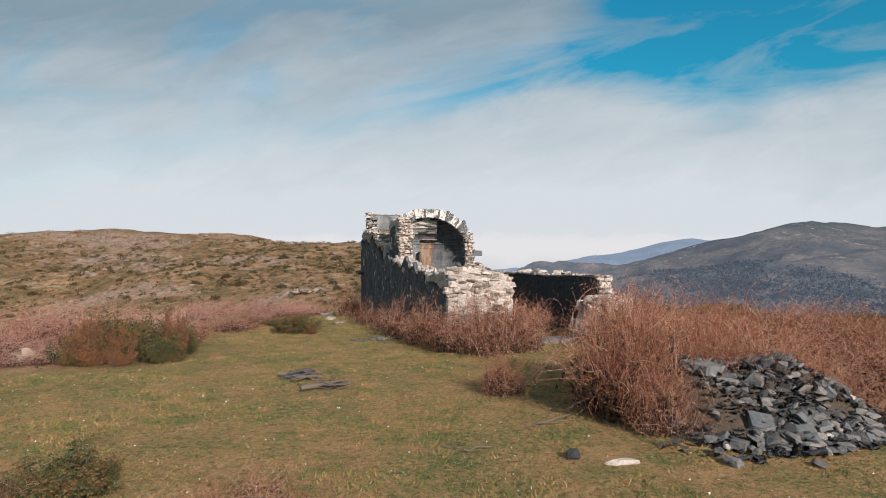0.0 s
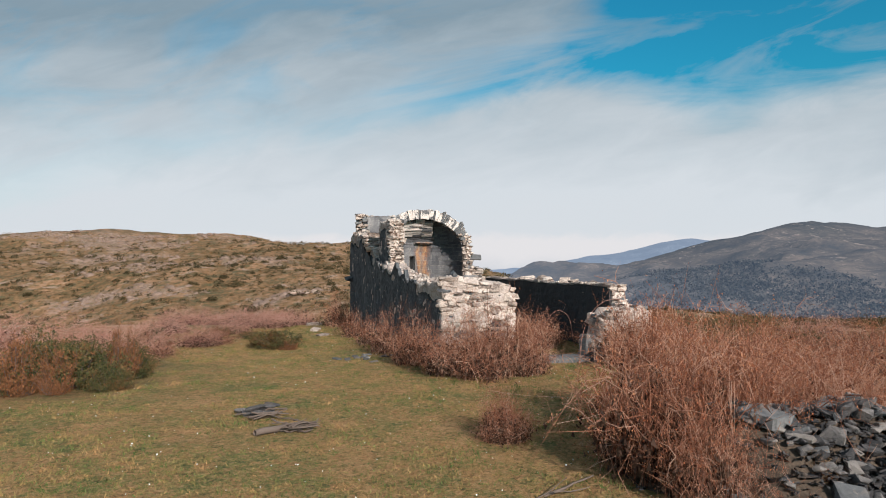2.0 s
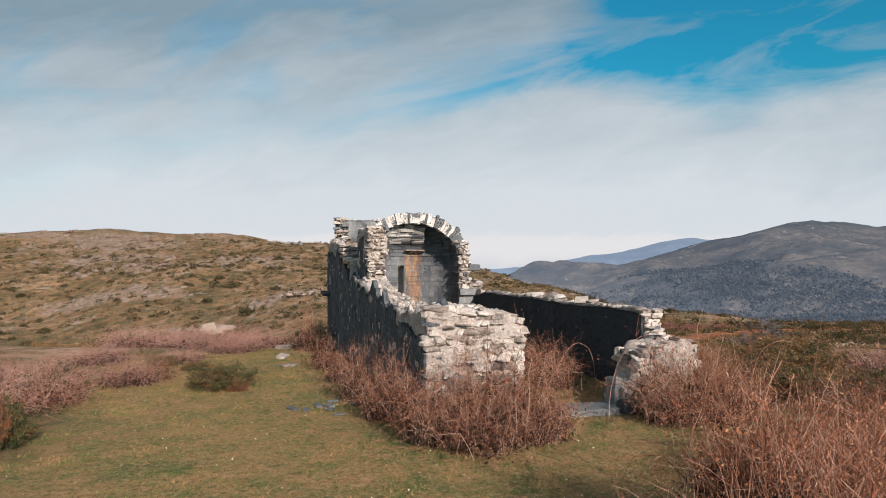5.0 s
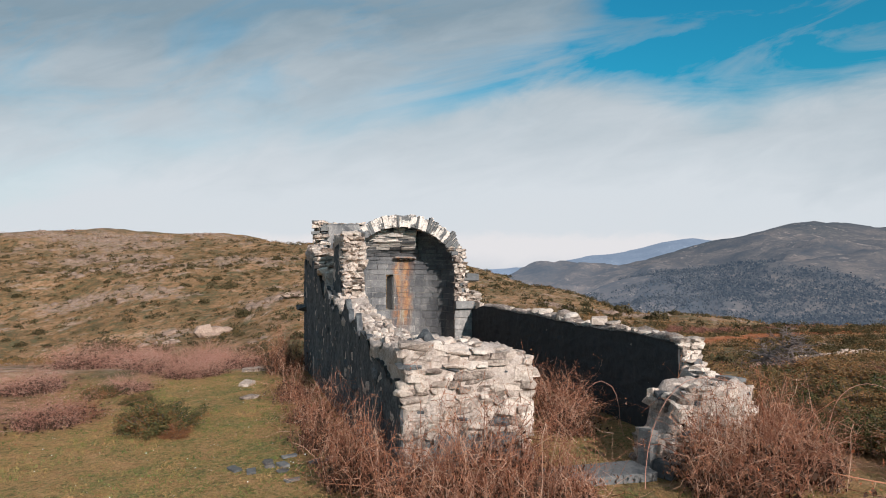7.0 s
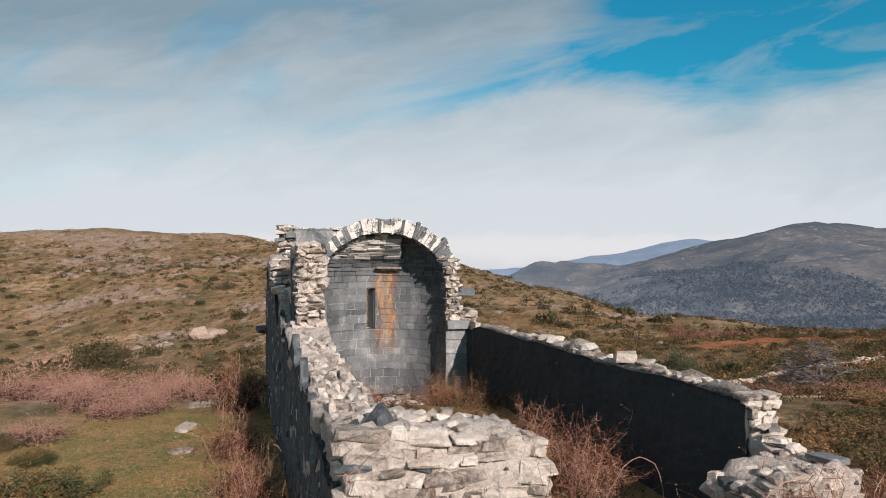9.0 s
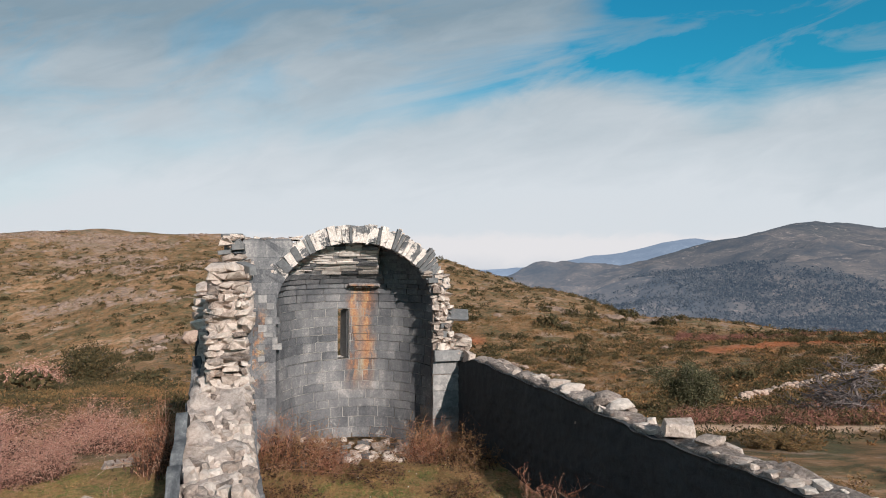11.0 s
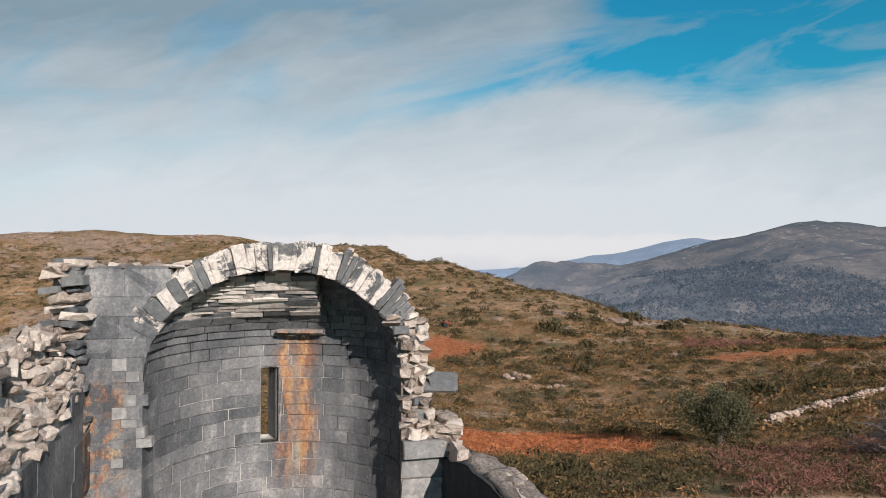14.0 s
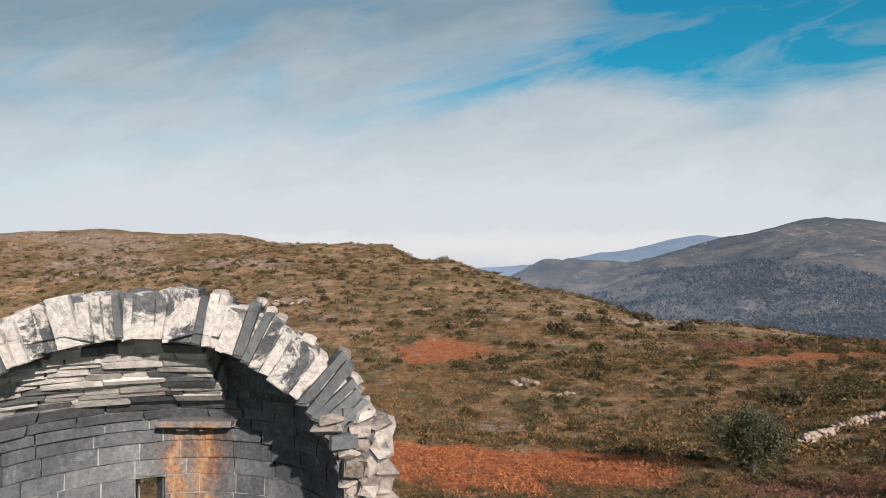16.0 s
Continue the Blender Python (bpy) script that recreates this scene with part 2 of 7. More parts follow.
def ashlar_mat():
    """Squared slate: grey blocks under lime bloom and darker damp that pass over the joints, with rust runs below the window and on the pier."""
    m, nt, b = new_mat("ashlar_slate", 0.82, 0.25)
    pos = world_pos(nt)
    rnd = nt.nodes.new("ShaderNodeObjectInfo").outputs["Random"]
    mp = nt.nodes.new("ShaderNodeMapping")
    mp.inputs["Scale"].default_value = (1.0, 1.0, 0.25)
    nt.links.new(pos, mp.inputs[0])
    run = noise_tex(nt, 5.0, 6, 0.68, mp.outputs[0], 0.5)
    wash = noise_tex(nt, 1.1, 6, 0.62, pos, 0.4)
    spot = noise_tex(nt, 5.0, 6, 0.7, pos, 0.5)
    grain = noise_tex(nt, 26.0, 6, 0.72, pos, 0.4)
    f = math_node(nt, "ADD", math_node(nt, "MULTIPLY", grain, 0.36), math_node(nt, "MULTIPLY", wash, 0.44))
    f = math_node(nt, "ADD", f, math_node(nt, "MULTIPLY", run, 0.20))
    f = math_node(nt, "ADD", f, math_node(nt, "MULTIPLY", math_node(nt, "SUBTRACT", rnd, 0.5), 0.10))
    base = ramp(nt, f, [(0.34, (0.044, 0.044, 0.047)), (0.45, (0.096, 0.094, 0.098)), (0.56, (0.182, 0.172, 0.170)), (0.68, (0.41, 0.37, 0.34))])
    lime = math_node(nt, "MULTIPLY", step(nt, spot, 0.57, 0.68), step(nt, run, 0.45, 0.6))
    base = mix_col(nt, math_node(nt, "MULTIPLY", lime, 0.6), base, (0.42, 0.385, 0.35))
    sep = nt.nodes.new("ShaderNodeSeparateXYZ")
    nt.links.new(pos, sep.inputs[0])
    sx_, sy_, sz_ = sep.outputs
    mask = None
    for centre, half in ((0.13, 0.14), (0.42, 0.19)):
        wob_ = math_node(nt, "ADD", sx_, math_node(nt, "MULTIPLY", math_node(nt, "SUBTRACT", wash, 0.5), 0.35))
        d = math_node(nt, "DIVIDE", math_node(nt, "ABSOLUTE", math_node(nt, "SUBTRACT", wob_, centre)), half)
        k = math_node(nt, "SUBTRACT", 1.2, d, clamp=True)
        mask = k if mask is None else math_node(nt, "MAXIMUM", mask, k)
    tall = math_node(nt, "MULTIPLY", step(nt, sz_, 0.5, 1.3), math_node(nt, "SUBTRACT", 1.0, step(nt, sz_, 2.98, 3.06)))
    mask = math_node(nt, "MULTIPLY", math_node(nt, "MULTIPLY", mask, tall), step(nt, sy_, 0.75, 0.95))
    pier = math_node(nt, "MULTIPLY", math_node(nt, "SUBTRACT", 1.0, step(nt, sx_, -1.95, -1.70)), step(nt, sx_, -2.6, -2.3))
    pier = math_node(nt, "MULTIPLY", pier, math_node(nt, "MULTIPLY", step(nt, sz_, 0.8, 1.4), math_node(nt, "SUBTRACT", 1.0, step(nt, sz_, 2.3, 2.8))))
    pier = math_node(nt, "MULTIPLY", math_node(nt, "MULTIPLY", pier, step(nt, sy_, -0.12, 0.0)), math_node(nt, "MULTIPLY", step(nt, spot, 0.47, 0.60), 0.85))
    lift = math_node(nt, "ADD", math_node(nt, "MULTIPLY", run, 0.5), math_node(nt, "MULTIPLY", spot, 0.5))
    hot = math_node(nt, "MULTIPLY", step(nt, lift, 0.375, 0.50), mask)
    hot = math_node(nt, "MAXIMUM", hot, pier)
    rust_c = ramp(nt, math_node(nt, "ADD", math_node(nt, "MULTIPLY", grain, 0.35), math_node(nt, "MULTIPLY", run, 0.65)),
                  [(0.38, (0.075, 0.055, 0.048)), (0.46, (0.20, 0.095, 0.055)), (0.52, (0.40, 0.175, 0.072)), (0.58, (0.42, 0.29, 0.15)), (0.66, (0.50, 0.45, 0.36))])
    nt.links.new(mix_col(nt, math_node(nt, "MULTIPLY", hot, 0.85), base, rust_c), b.inputs["Base Color"])
    add_bump(nt, b, math_node(nt, "ADD", grain, math_node(nt, "MULTIPLY", spot, 0.8)), 0.55, 0.02)
    return m


M_ASHLAR = ashlar_mat()
M_HEAP = stone_mat("heap_slate", (0.046, 0.042, 0.042), (0.115, 0.103, 0.098), (0.25, 0.215, 0.19), 7.0, (0.20, 0.145, 0.11), 0.85, 0.8, 0.5)
M_EARTH = stone_mat("bare_earth", (0.05, 0.035, 0.026), (0.11, 0.078, 0.055), (0.2, 0.15, 0.11), 9.0, None, 0.95, 0.9)
M_ROCK = stone_mat("hill_rock", (0.12, 0.078, 0.058), (0.27, 0.182, 0.138), (0.43, 0.315, 0.248), 0.9, None, 0.95, 0.5)


def leaf_mat(name, cols, rough=0.7, spread=1.0, haze=0.0, patch=0.9, weight=0.55, mid=0.275):
    """Twigs and leaves whose colour differs from piece to piece."""
    m, nt, b = new_mat(name, rough, 0.04)
    g = nt.nodes.new("ShaderNodeNewGeometry")
    big = noise_tex(nt, patch, 4, 0.65, g.outputs["Position"])
    f = math_node(nt, "ADD", math_node(nt, "MULTIPLY", g.outputs["Random Per Island"], 0.6 * spread), math_node(nt, "ADD", math_node(nt, "MULTIPLY", math_node(nt, "SUBTRACT", big, 0.5), weight), mid))
    n = len(cols)
    col = ramp(nt, f, [(0.15 + 0.75 * i / (n - 1), c) for i, c in enumerate(cols)])
    nt.links.new(col, b.inputs["Base Color"])
    # bluish emission stands in for haze on the far woods
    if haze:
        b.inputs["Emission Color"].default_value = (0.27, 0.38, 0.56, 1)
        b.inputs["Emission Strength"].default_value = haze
    return m


M_TWIG = leaf_mat("bramble_twig", [(0.058, 0.023, 0.016), (0.205, 0.080, 0.048), (0.37, 0.162, 0.098), (0.54, 0.35, 0.26)])
M_BLEAF = leaf_mat("bramble_leaf", [(0.14, 0.040, 0.021), (0.36, 0.115, 0.055), (0.52, 0.25, 0.13)])
M_CANE = leaf_mat("dark_cane", [(0.056, 0.024, 0.017), (0.20, 0.078, 0.047), (0.37, 0.165, 0.10), (0.58, 0.40, 0.30)])
M_CLEAF = leaf_mat("cane_leaf", [(0.10, 0.033, 0.020), (0.28, 0.095, 0.052), (0.44, 0.22, 0.12)])
M_TUFT = leaf_mat("dry_tuft", [(0.08, 0.045, 0.024), (0.20, 0.105, 0.05), (0.36, 0.21, 0.105)])
M_BRUSH = leaf_mat("red_brush_twig", [(0.06, 0.034, 0.025), (0.15, 0.08, 0.055), (0.27, 0.155, 0.105)])
# near-black cards that stand in for the shade inside the brambles
M_INNER_SHADE = leaf_mat("inner_shade", [(0.028, 0.016, 0.012), (0.06, 0.033, 0.023), (0.11, 0.062, 0.042)])
M_REDBRUSH = leaf_mat("red_slope_twig", [(0.075, 0.035, 0.028), (0.19, 0.078, 0.058), (0.33, 0.165, 0.12)])
M_PALE = leaf_mat("pale_twig", [(0.20, 0.085, 0.062), (0.41, 0.195, 0.145), (0.56, 0.36, 0.28)])
M_GORSE = leaf_mat("gorse_leaf", [(0.027, 0.034, 0.016), (0.058, 0.064, 0.026), (0.115, 0.088, 0.036), (0.24, 0.095, 0.042)], weight=1.5, spread=0.75, patch=2.2, mid=0.33)
M_HEATH = leaf_mat("heath_leaf", [(0.052, 0.046, 0.021), (0.128, 0.085, 0.037), (0.235, 0.122, 0.054), (0.36, 0.165, 0.077)], patch=0.25, weight=0.9, spread=0.6, mid=0.34)
M_SCRUB = leaf_mat("dark_scrub_leaf", [(0.026, 0.026, 0.014), (0.058, 0.048, 0.024), (0.125, 0.080, 0.038)])
M_OAK = leaf_mat("dusty_leaf", [(0.026, 0.028, 0.015), (0.066, 0.062, 0.033), (0.165, 0.142, 0.080)])
M_RUST = leaf_mat("rust_fern", [(0.15, 0.045, 0.020), (0.33, 0.108, 0.045), (0.47, 0.185, 0.085)])
M_RUSTLEAF = leaf_mat("withered_leaf", [(0.085, 0.045, 0.022), (0.17, 0.075, 0.035), (0.28, 0.12, 0.055)])
M_BARE = leaf_mat("bare_branch", [(0.10, 0.08, 0.075), (0.19, 0.15, 0.14)])
M_GRASS = leaf_mat("grass_blade", [(0.058, 0.086, 0.023), (0.120, 0.140, 0.043), (0.25, 0.170, 0.066), (0.39, 0.22, 0.098)], spread=0.5, patch=2.4, weight=2.2, mid=0.41)
M_STICK = leaf_mat("weathered_stick", [(0.065, 0.048, 0.040), (0.19, 0.142, 0.115)])
M_FLOWER = leaf_mat("white_fleck", [(0.6, 0.58, 0.52), (0.75, 0.73, 0.68)])


def ground_mat():
    m, nt, b = new_mat("turf_and_heath", 0.95, 0.15)
    pos = world_pos(nt)
    at = lambda a: node(nt, "ShaderNodeAttribute", attr=a).outputs["Fac"]
    n_s = noise_tex(nt, 22.0, 6, 0.7, pos)
    n_m = noise_tex(nt, 1.3, 6, 0.65, pos, 0.3)
    n_l = noise_tex(nt, 0.22, 5, 0.6, pos)
    turf = ramp(nt, math_node(nt, "ADD", math_node(nt, "ADD", math_node(nt, "MULTIPLY", n_m, 0.42), math_node(nt, "MULTIPLY", n_s, 0.38)), math_node(nt, "MULTIPLY", noise_tex(nt, 0.42, 5, 0.6, pos, 0.5), 0.29)),
                [(0.41, (0.075, 0.096, 0.030)), (0.50, (0.175, 0.155, 0.054)), (0.555, (0.31, 0.180, 0.073)), (0.65, (0.44, 0.245, 0.118))])
    patch = noise_tex(nt, 4.5, 7, 0.75, pos, 0.8)
    turf = mix_col(nt, math_node(nt, "MULTIPLY", step(nt, patch, 0.52, 0.60), 0.72), turf, (0.32, 0.155, 0.070))
    turf = mix_col(nt, math_node(nt, "MULTIPLY", math_node(nt, "SUBTRACT", 1.0, step(nt, patch, 0.38, 0.47)), 0.45), turf, (0.058, 0.074, 0.026))
    tuft = noise_tex(nt, 13.0, 7, 0.8, pos, 0.6)
    turf = mix_col(nt, math_node(nt, "MULTIPLY", step(nt, tuft, 0.51, 0.60), 0.7), turf, (0.42, 0.26, 0.13))
    turf = mix_col(nt, math_node(nt, "MULTIPLY", math_node(nt, "SUBTRACT", 1.0, step(nt, tuft, 0.38, 0.48)), 0.75), turf, (0.040, 0.048, 0.018))
    h_s = noise_tex(nt, 1.6, 6, 0.75, pos, 0.4)
    h_l = noise_tex(nt, 0.055, 6, 0.62, pos, 0.3)
    heath = ramp(nt, math_node(nt, "ADD", math_node(nt, "MULTIPLY", h_s, 0.35), math_node(nt, "ADD", math_node(nt, "MULTIPLY", h_l, 0.3), math_node(nt, "MULTIPLY", noise_tex(nt, 0.22, 6, 0.7, pos, 0.5), 0.35))),
                 [(0.39, (0.060, 0.047, 0.020)), (0.46, (0.150, 0.092, 0.043)), (0.53, (0.285, 0.150, 0.074)), (0.61, (0.45, 0.28, 0.18))])
    moss = step(nt, noise_tex(nt, 0.33, 8, 0.72, pos, 0.6), 0.50, 0.58)
    heath = mix_col(nt, math_node(nt, "MULTIPLY", moss, 0.8), heath, ramp(nt, h_s, [(0.35, (0.05, 0.052, 0.024)), (0.65, (0.13, 0.115, 0.056))]))
    scab = math_node(nt, "MULTIPLY", step(nt, noise_tex(nt, 0.16, 8, 0.74, pos, 0.7), 0.55, 0.61), step(nt, h_l, 0.42, 0.54))
    heath = mix_col(nt, math_node(nt, "MULTIPLY", scab, 0.75), heath, ramp(nt, h_s, [(0.35, (0.20, 0.125, 0.09)), (0.6, (0.46, 0.33, 0.26))]))
    col = mix_col(nt, at("heath"), turf, heath)
    col = mix_col(nt, at("rust"), col, ramp(nt, math_node(nt, "ADD", math_node(nt, "MULTIPLY", n_m, 0.5), math_node(nt, "MULTIPLY", h_s, 0.5)), [(0.38, (0.15, 0.046, 0.020)), (0.5, (0.35, 0.112, 0.045)), (0.62, (0.47, 0.19, 0.085))]))
    col = mix_col(nt, math_node(nt, "MULTIPLY", at("rock"), step(nt, noise_tex(nt, 0.9, 6, 0.75, pos, 0.5), 0.42, 0.56)), col, ramp(nt, noise_tex(nt, 4.0, 6, 0.75, pos), [(0.38, (0.15, 0.092, 0.062)), (0.6, (0.44, 0.31, 0.24))]))
    col = mix_col(nt, at("path"), col, ramp(nt, n_m, [(0.3, (0.50, 0.30, 0.19)), (0.7, (0.64, 0.42, 0.29))]))
    # beyond about 400 m the ground turns blue-grey with distance
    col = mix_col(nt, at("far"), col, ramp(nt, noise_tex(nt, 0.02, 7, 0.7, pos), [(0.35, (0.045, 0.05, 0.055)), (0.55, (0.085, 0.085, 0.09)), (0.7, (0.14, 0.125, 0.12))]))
    nt.links.new(col, b.inputs["Base Color"])
    add_bump(nt, b, math_node(nt, "ADD", n_s, math_node(nt, "MULTIPLY", h_s, 2.0)), 0.7, 0.12)
    return m


M_GROUND = ground_mat()


def mountain_mat(name, dark, mid, light, glow, haze_tint, more):
    """Wooded slopes; the haze of kilometres of winter distance is painted in as emission."""
    m, nt, b = new_mat(name, 1.0, 0.0)
    pos = world_pos(nt)
    a = noise_tex(nt, 0.07, 8, 0.8, pos)
    c = noise_tex(nt, 0.0045, 8, 0.66, pos, 0.8)
    f = math_node(nt, "ADD", math_node(nt, "MULTIPLY", a, 0.32), math_node(nt, "ADD", math_node(nt, "MULTIPLY", c, 0.38), math_node(nt, "MULTIPLY", noise_tex(nt, 0.016, 7, 0.75, pos, 0.6), 0.30)))
    wood = node(nt, "ShaderNodeAttribute", attr="wood").outputs["Fac"]
    floor = ramp(nt, a, [(0.4, (0.014, 0.016, 0.014)), (0.62, (0.050, 0.046, 0.040))])
    col = mix_col(nt, wood, ramp(nt, f, [(0.42, dark), (0.5, mid), (0.58, light)]), floor)
    crag = math_node(nt, "MULTIPLY", step(nt, noise_tex(nt, 0.03, 8, 0.78, pos, 0.5), 0.555, 0.63), step(nt, c, 0.44, 0.54))
    col = mix_col(nt, math_node(nt, "MULTIPLY", crag, 0.6), col, tuple(min(0.5, 2.6 * k) for k in light))
    nt.links.new(col, b.inputs["Base Color"])
    b.inputs["Emission Color"].default_value = (*haze_tint, 1)
    # the painted haze glows stronger towards the open end of the valley
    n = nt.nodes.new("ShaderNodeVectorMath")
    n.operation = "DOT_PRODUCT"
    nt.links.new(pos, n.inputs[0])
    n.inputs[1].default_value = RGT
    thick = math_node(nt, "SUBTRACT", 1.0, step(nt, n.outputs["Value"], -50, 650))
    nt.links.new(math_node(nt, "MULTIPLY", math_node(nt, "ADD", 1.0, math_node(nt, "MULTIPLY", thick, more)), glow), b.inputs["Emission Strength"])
    return m


# each slope gets a haze emission: strength, tint, gain towards the valley end
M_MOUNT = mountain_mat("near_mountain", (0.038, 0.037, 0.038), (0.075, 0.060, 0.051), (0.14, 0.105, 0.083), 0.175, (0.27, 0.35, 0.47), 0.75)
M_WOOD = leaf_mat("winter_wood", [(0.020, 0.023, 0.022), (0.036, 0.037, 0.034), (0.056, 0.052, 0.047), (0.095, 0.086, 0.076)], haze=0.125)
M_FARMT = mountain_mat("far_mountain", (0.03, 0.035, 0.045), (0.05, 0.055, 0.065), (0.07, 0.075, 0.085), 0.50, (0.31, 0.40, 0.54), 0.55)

# ------------------------------------------------------------------ mesh helpers


def mesh_np(name, verts, faces, mat, attrs=None, smooth=False):
    """A mesh from arrays of vertices and of equal-sided faces."""
    verts, faces = np.asarray(verts, np.float32), np.asarray(faces, np.int32)
    me = bpy.data.meshes.new(name)
    k = faces.shape[1]
    me.vertices.add(len(verts))
    me.vertices.foreach_set("co", verts.ravel())
    me.loops.add(faces.size)
    me.loops.foreach_set("vertex_index", faces.ravel())
    me.polygons.add(len(faces))
    me.polygons.foreach_set("loop_start", np.arange(0, faces.size, k, dtype=np.int32))
    if smooth:
        me.polygons.foreach_set("use_smooth", np.ones(len(faces), bool))
    for key, v in (attrs or {}).items():
        a = me.attributes.new(key, "FLOAT", "POINT")
        a.data.foreach_set("value", np.asarray(v, np.float32))
    me.materials.append(mat)
    me.update(calc_edges=True)
    return me


def mesh_bm(name, bm, mat, smooth=False):
    me = bpy.data.meshes.new(name)
    bm.to_mesh(me)
    bm.free()
    if smooth:
        for p in me.polygons:
            p.use_smooth = True
    me.materials.append(mat)
    return me


def part(name, me, parent, label=""):
    ob = new(name, me)
    ob.parent = parent
    if label:
        ob["label"] = label
    return ob


def value_noise(x, y, seed=0):
    xi, yi = np.floor(x).astype(np.int64), np.floor(y).astype(np.int64)
    fx, fy = x - xi, y - yi
    fx, fy = fx * fx * (3 - 2 * fx), fy * fy * (3 - 2 * fy)

    def h(a, b):
        n = (a * 374761393 + b * 668265263 + seed * 1442695041) & 0x7FFFFFFF
        n = ((n ^ (n >> 13)) * 1274126177) & 0x7FFFFFFF
        return ((n ^ (n >> 16)) & 0xFFFF) / 65535.0
    return (h(xi, yi) * (1 - fx) + h(xi + 1, yi) * fx) * (1 - fy) + (h(xi, yi + 1) * (1 - fx) + h(xi + 1, yi + 1) * fx) * fy


def fbm(x, y, octaves=4, seed=0):
    out, amp, total = 0.0, 1.0, 0.0
    for i in range(octaves):
        out = out + amp * (value_noise(x * 2**i + 17.3 * i, y * 2**i - 9.1 * i, seed + i) - 0.5)
        total += amp
        amp *= 0.5
    return out / total * 2


def smooth(x, lo, hi):
    t = np.clip((x - lo) / (hi - lo), 0, 1)
    return t * t * (3 - 2 * t)


# ------------------------------------------------------------------ lie of the land
# heights along lines that fan out from the hilltop; ranges in metres, then one row for each heading
RANGES = np.array([14, 25, 40, 55, 80, 115, 150, 190, 240, 300, 360.0])
HEADINGS = np.array([-0.70, -0.40, -0.20, -0.10, 0.0, 0.06, 0.15, 0.36, 0.66])
PROFILES = np.array([
    [0, -1.5, -4.5, -7.5, -15, -22, -21.5, -15, -2, 9, 21.5],
    [0, -1.5, -4.25, -7, -11, -14.5, -15.5, -8, 1.5, 10, 18.5],
    [0, -1.5, -4.25, -7, -10.5, -11.5, -8.5, -4, 3, 11, 9],
    [0, -1.7, -4.6, -7.5, -10.8, -11.3, -9, -4.5, 4, 9.5, -4],
    [0, -2, -5.25, -8.5, -11, -11, -9.4, -5, 4, -3, -20],
    [0, -2, -5.5, -8.7, -11.2, -10.8, -9.4, -5.8, -1.2, -12, -28],
    [0, -2, -5.8, -9, -11.5, -10.5, -9.3, -6.4, -8.2, -22, -38],
    [0, -2, -5.7, -8, -10.5, -10.5, -10.4, -14, -24, -40, -50],
    [0, -2, -4.9, -6, -8.5, -10, -15, -23, -32, -42, -50]], float)


def height(x, y, detail=True):
    x, y = np.asarray(x, float), np.asarray(y, float)
    dx, dy = x - ORG[0], y - ORG[1]
    d, s = dx * FWD.x + dy * FWD.y, dx * RGT.x + dy * RGT.y
    r = np.hypot(dx, dy)
    u = np.where(d > 4, s / np.maximum(d, 4), np.sign(s) * 0.7)
    side = np.clip(np.interp(u, HEADINGS, np.arange(len(HEADINGS))), 0, len(HEADINGS) - 1.001)
    i = side.astype(int)
    f = side - i
    f = f * f * (3 - 2 * f)
    fade = smooth(d, -60, 14)
    q = np.clip(np.maximum(d, r * 0.75), 0, None)
    table = np.stack([np.interp(q, RANGES, row) for row in PROFILES])
    flat, fi, ff = table.reshape(len(HEADINGS), -1), i.ravel(), f.ravel()
    n = np.arange(fi.size)
    z = (flat[fi, n] * (1 - ff) + flat[fi + 1, n] * ff).reshape(np.shape(q))
    far = smooth(r, 380, 800)
    z = z * (1 - far) + far * -85
    z = z * (0.25 + 0.75 * fade)
    if detail:
        z = z + fbm(x / 8, y / 8, 3, 8) * 1.5 * smooth(r, 190, 270)
        z = z + fbm(x / 30, y / 30, 4, 3) * 1.6 * smooth(r, 40, 130) * (1 + smooth(r, 200, 350))
        z = z + fbm(x / 3.0, y / 3.0, 4, 5) * (0.05 + 0.3 * smooth(r, 18, 60))
    return z


def to_world(d, s):
    return ORG[0] + d * FWD.x + s * RGT.x, ORG[1] + d * FWD.y + s * RGT.y


def to_line(x, y):
    dx, dy = x - ORG[0], y - ORG[1]
    return dx * FWD.x + dy * FWD.y, dx * RGT.x + dy * RGT.y


def blob(d, s, d0, s0, rd, rs):
    return np.clip(1.3 - np.hypot((d - d0) / rd, (s - s0) / rs), 0, 1)


def lawn_mask(x, y):
    """1 on the mown-looking turf of the hilltop, 0 in the heath."""
    n = fbm(x / 2.5, y / 2.5, 3, 21) * 1.6
    m = smooth(x + n, -9.5, -7.5) * (1 - smooth(x + n, 3.0, 5.0)) * (1 - smooth(y + n + 0.25 * (x + 6), -2.0, 1.5))
    nave = smooth(x, -2.4, -2.2) * (1 - smooth(x, 1.9, 2.1)) * smooth(y, -11.5, -10.0) * (1 - smooth(y, -2.5, -0.5))
    m = np.maximum(m * np.where(x > 0, 1 - smooth(y, -12, -10), 1.0), nave * 0.85)
    return m + smooth(-y, 10.0, 12.5) * (1 - smooth(x + n, -1.0, 1.0)) * smooth(x + n, -18, -15) * (1 - m)


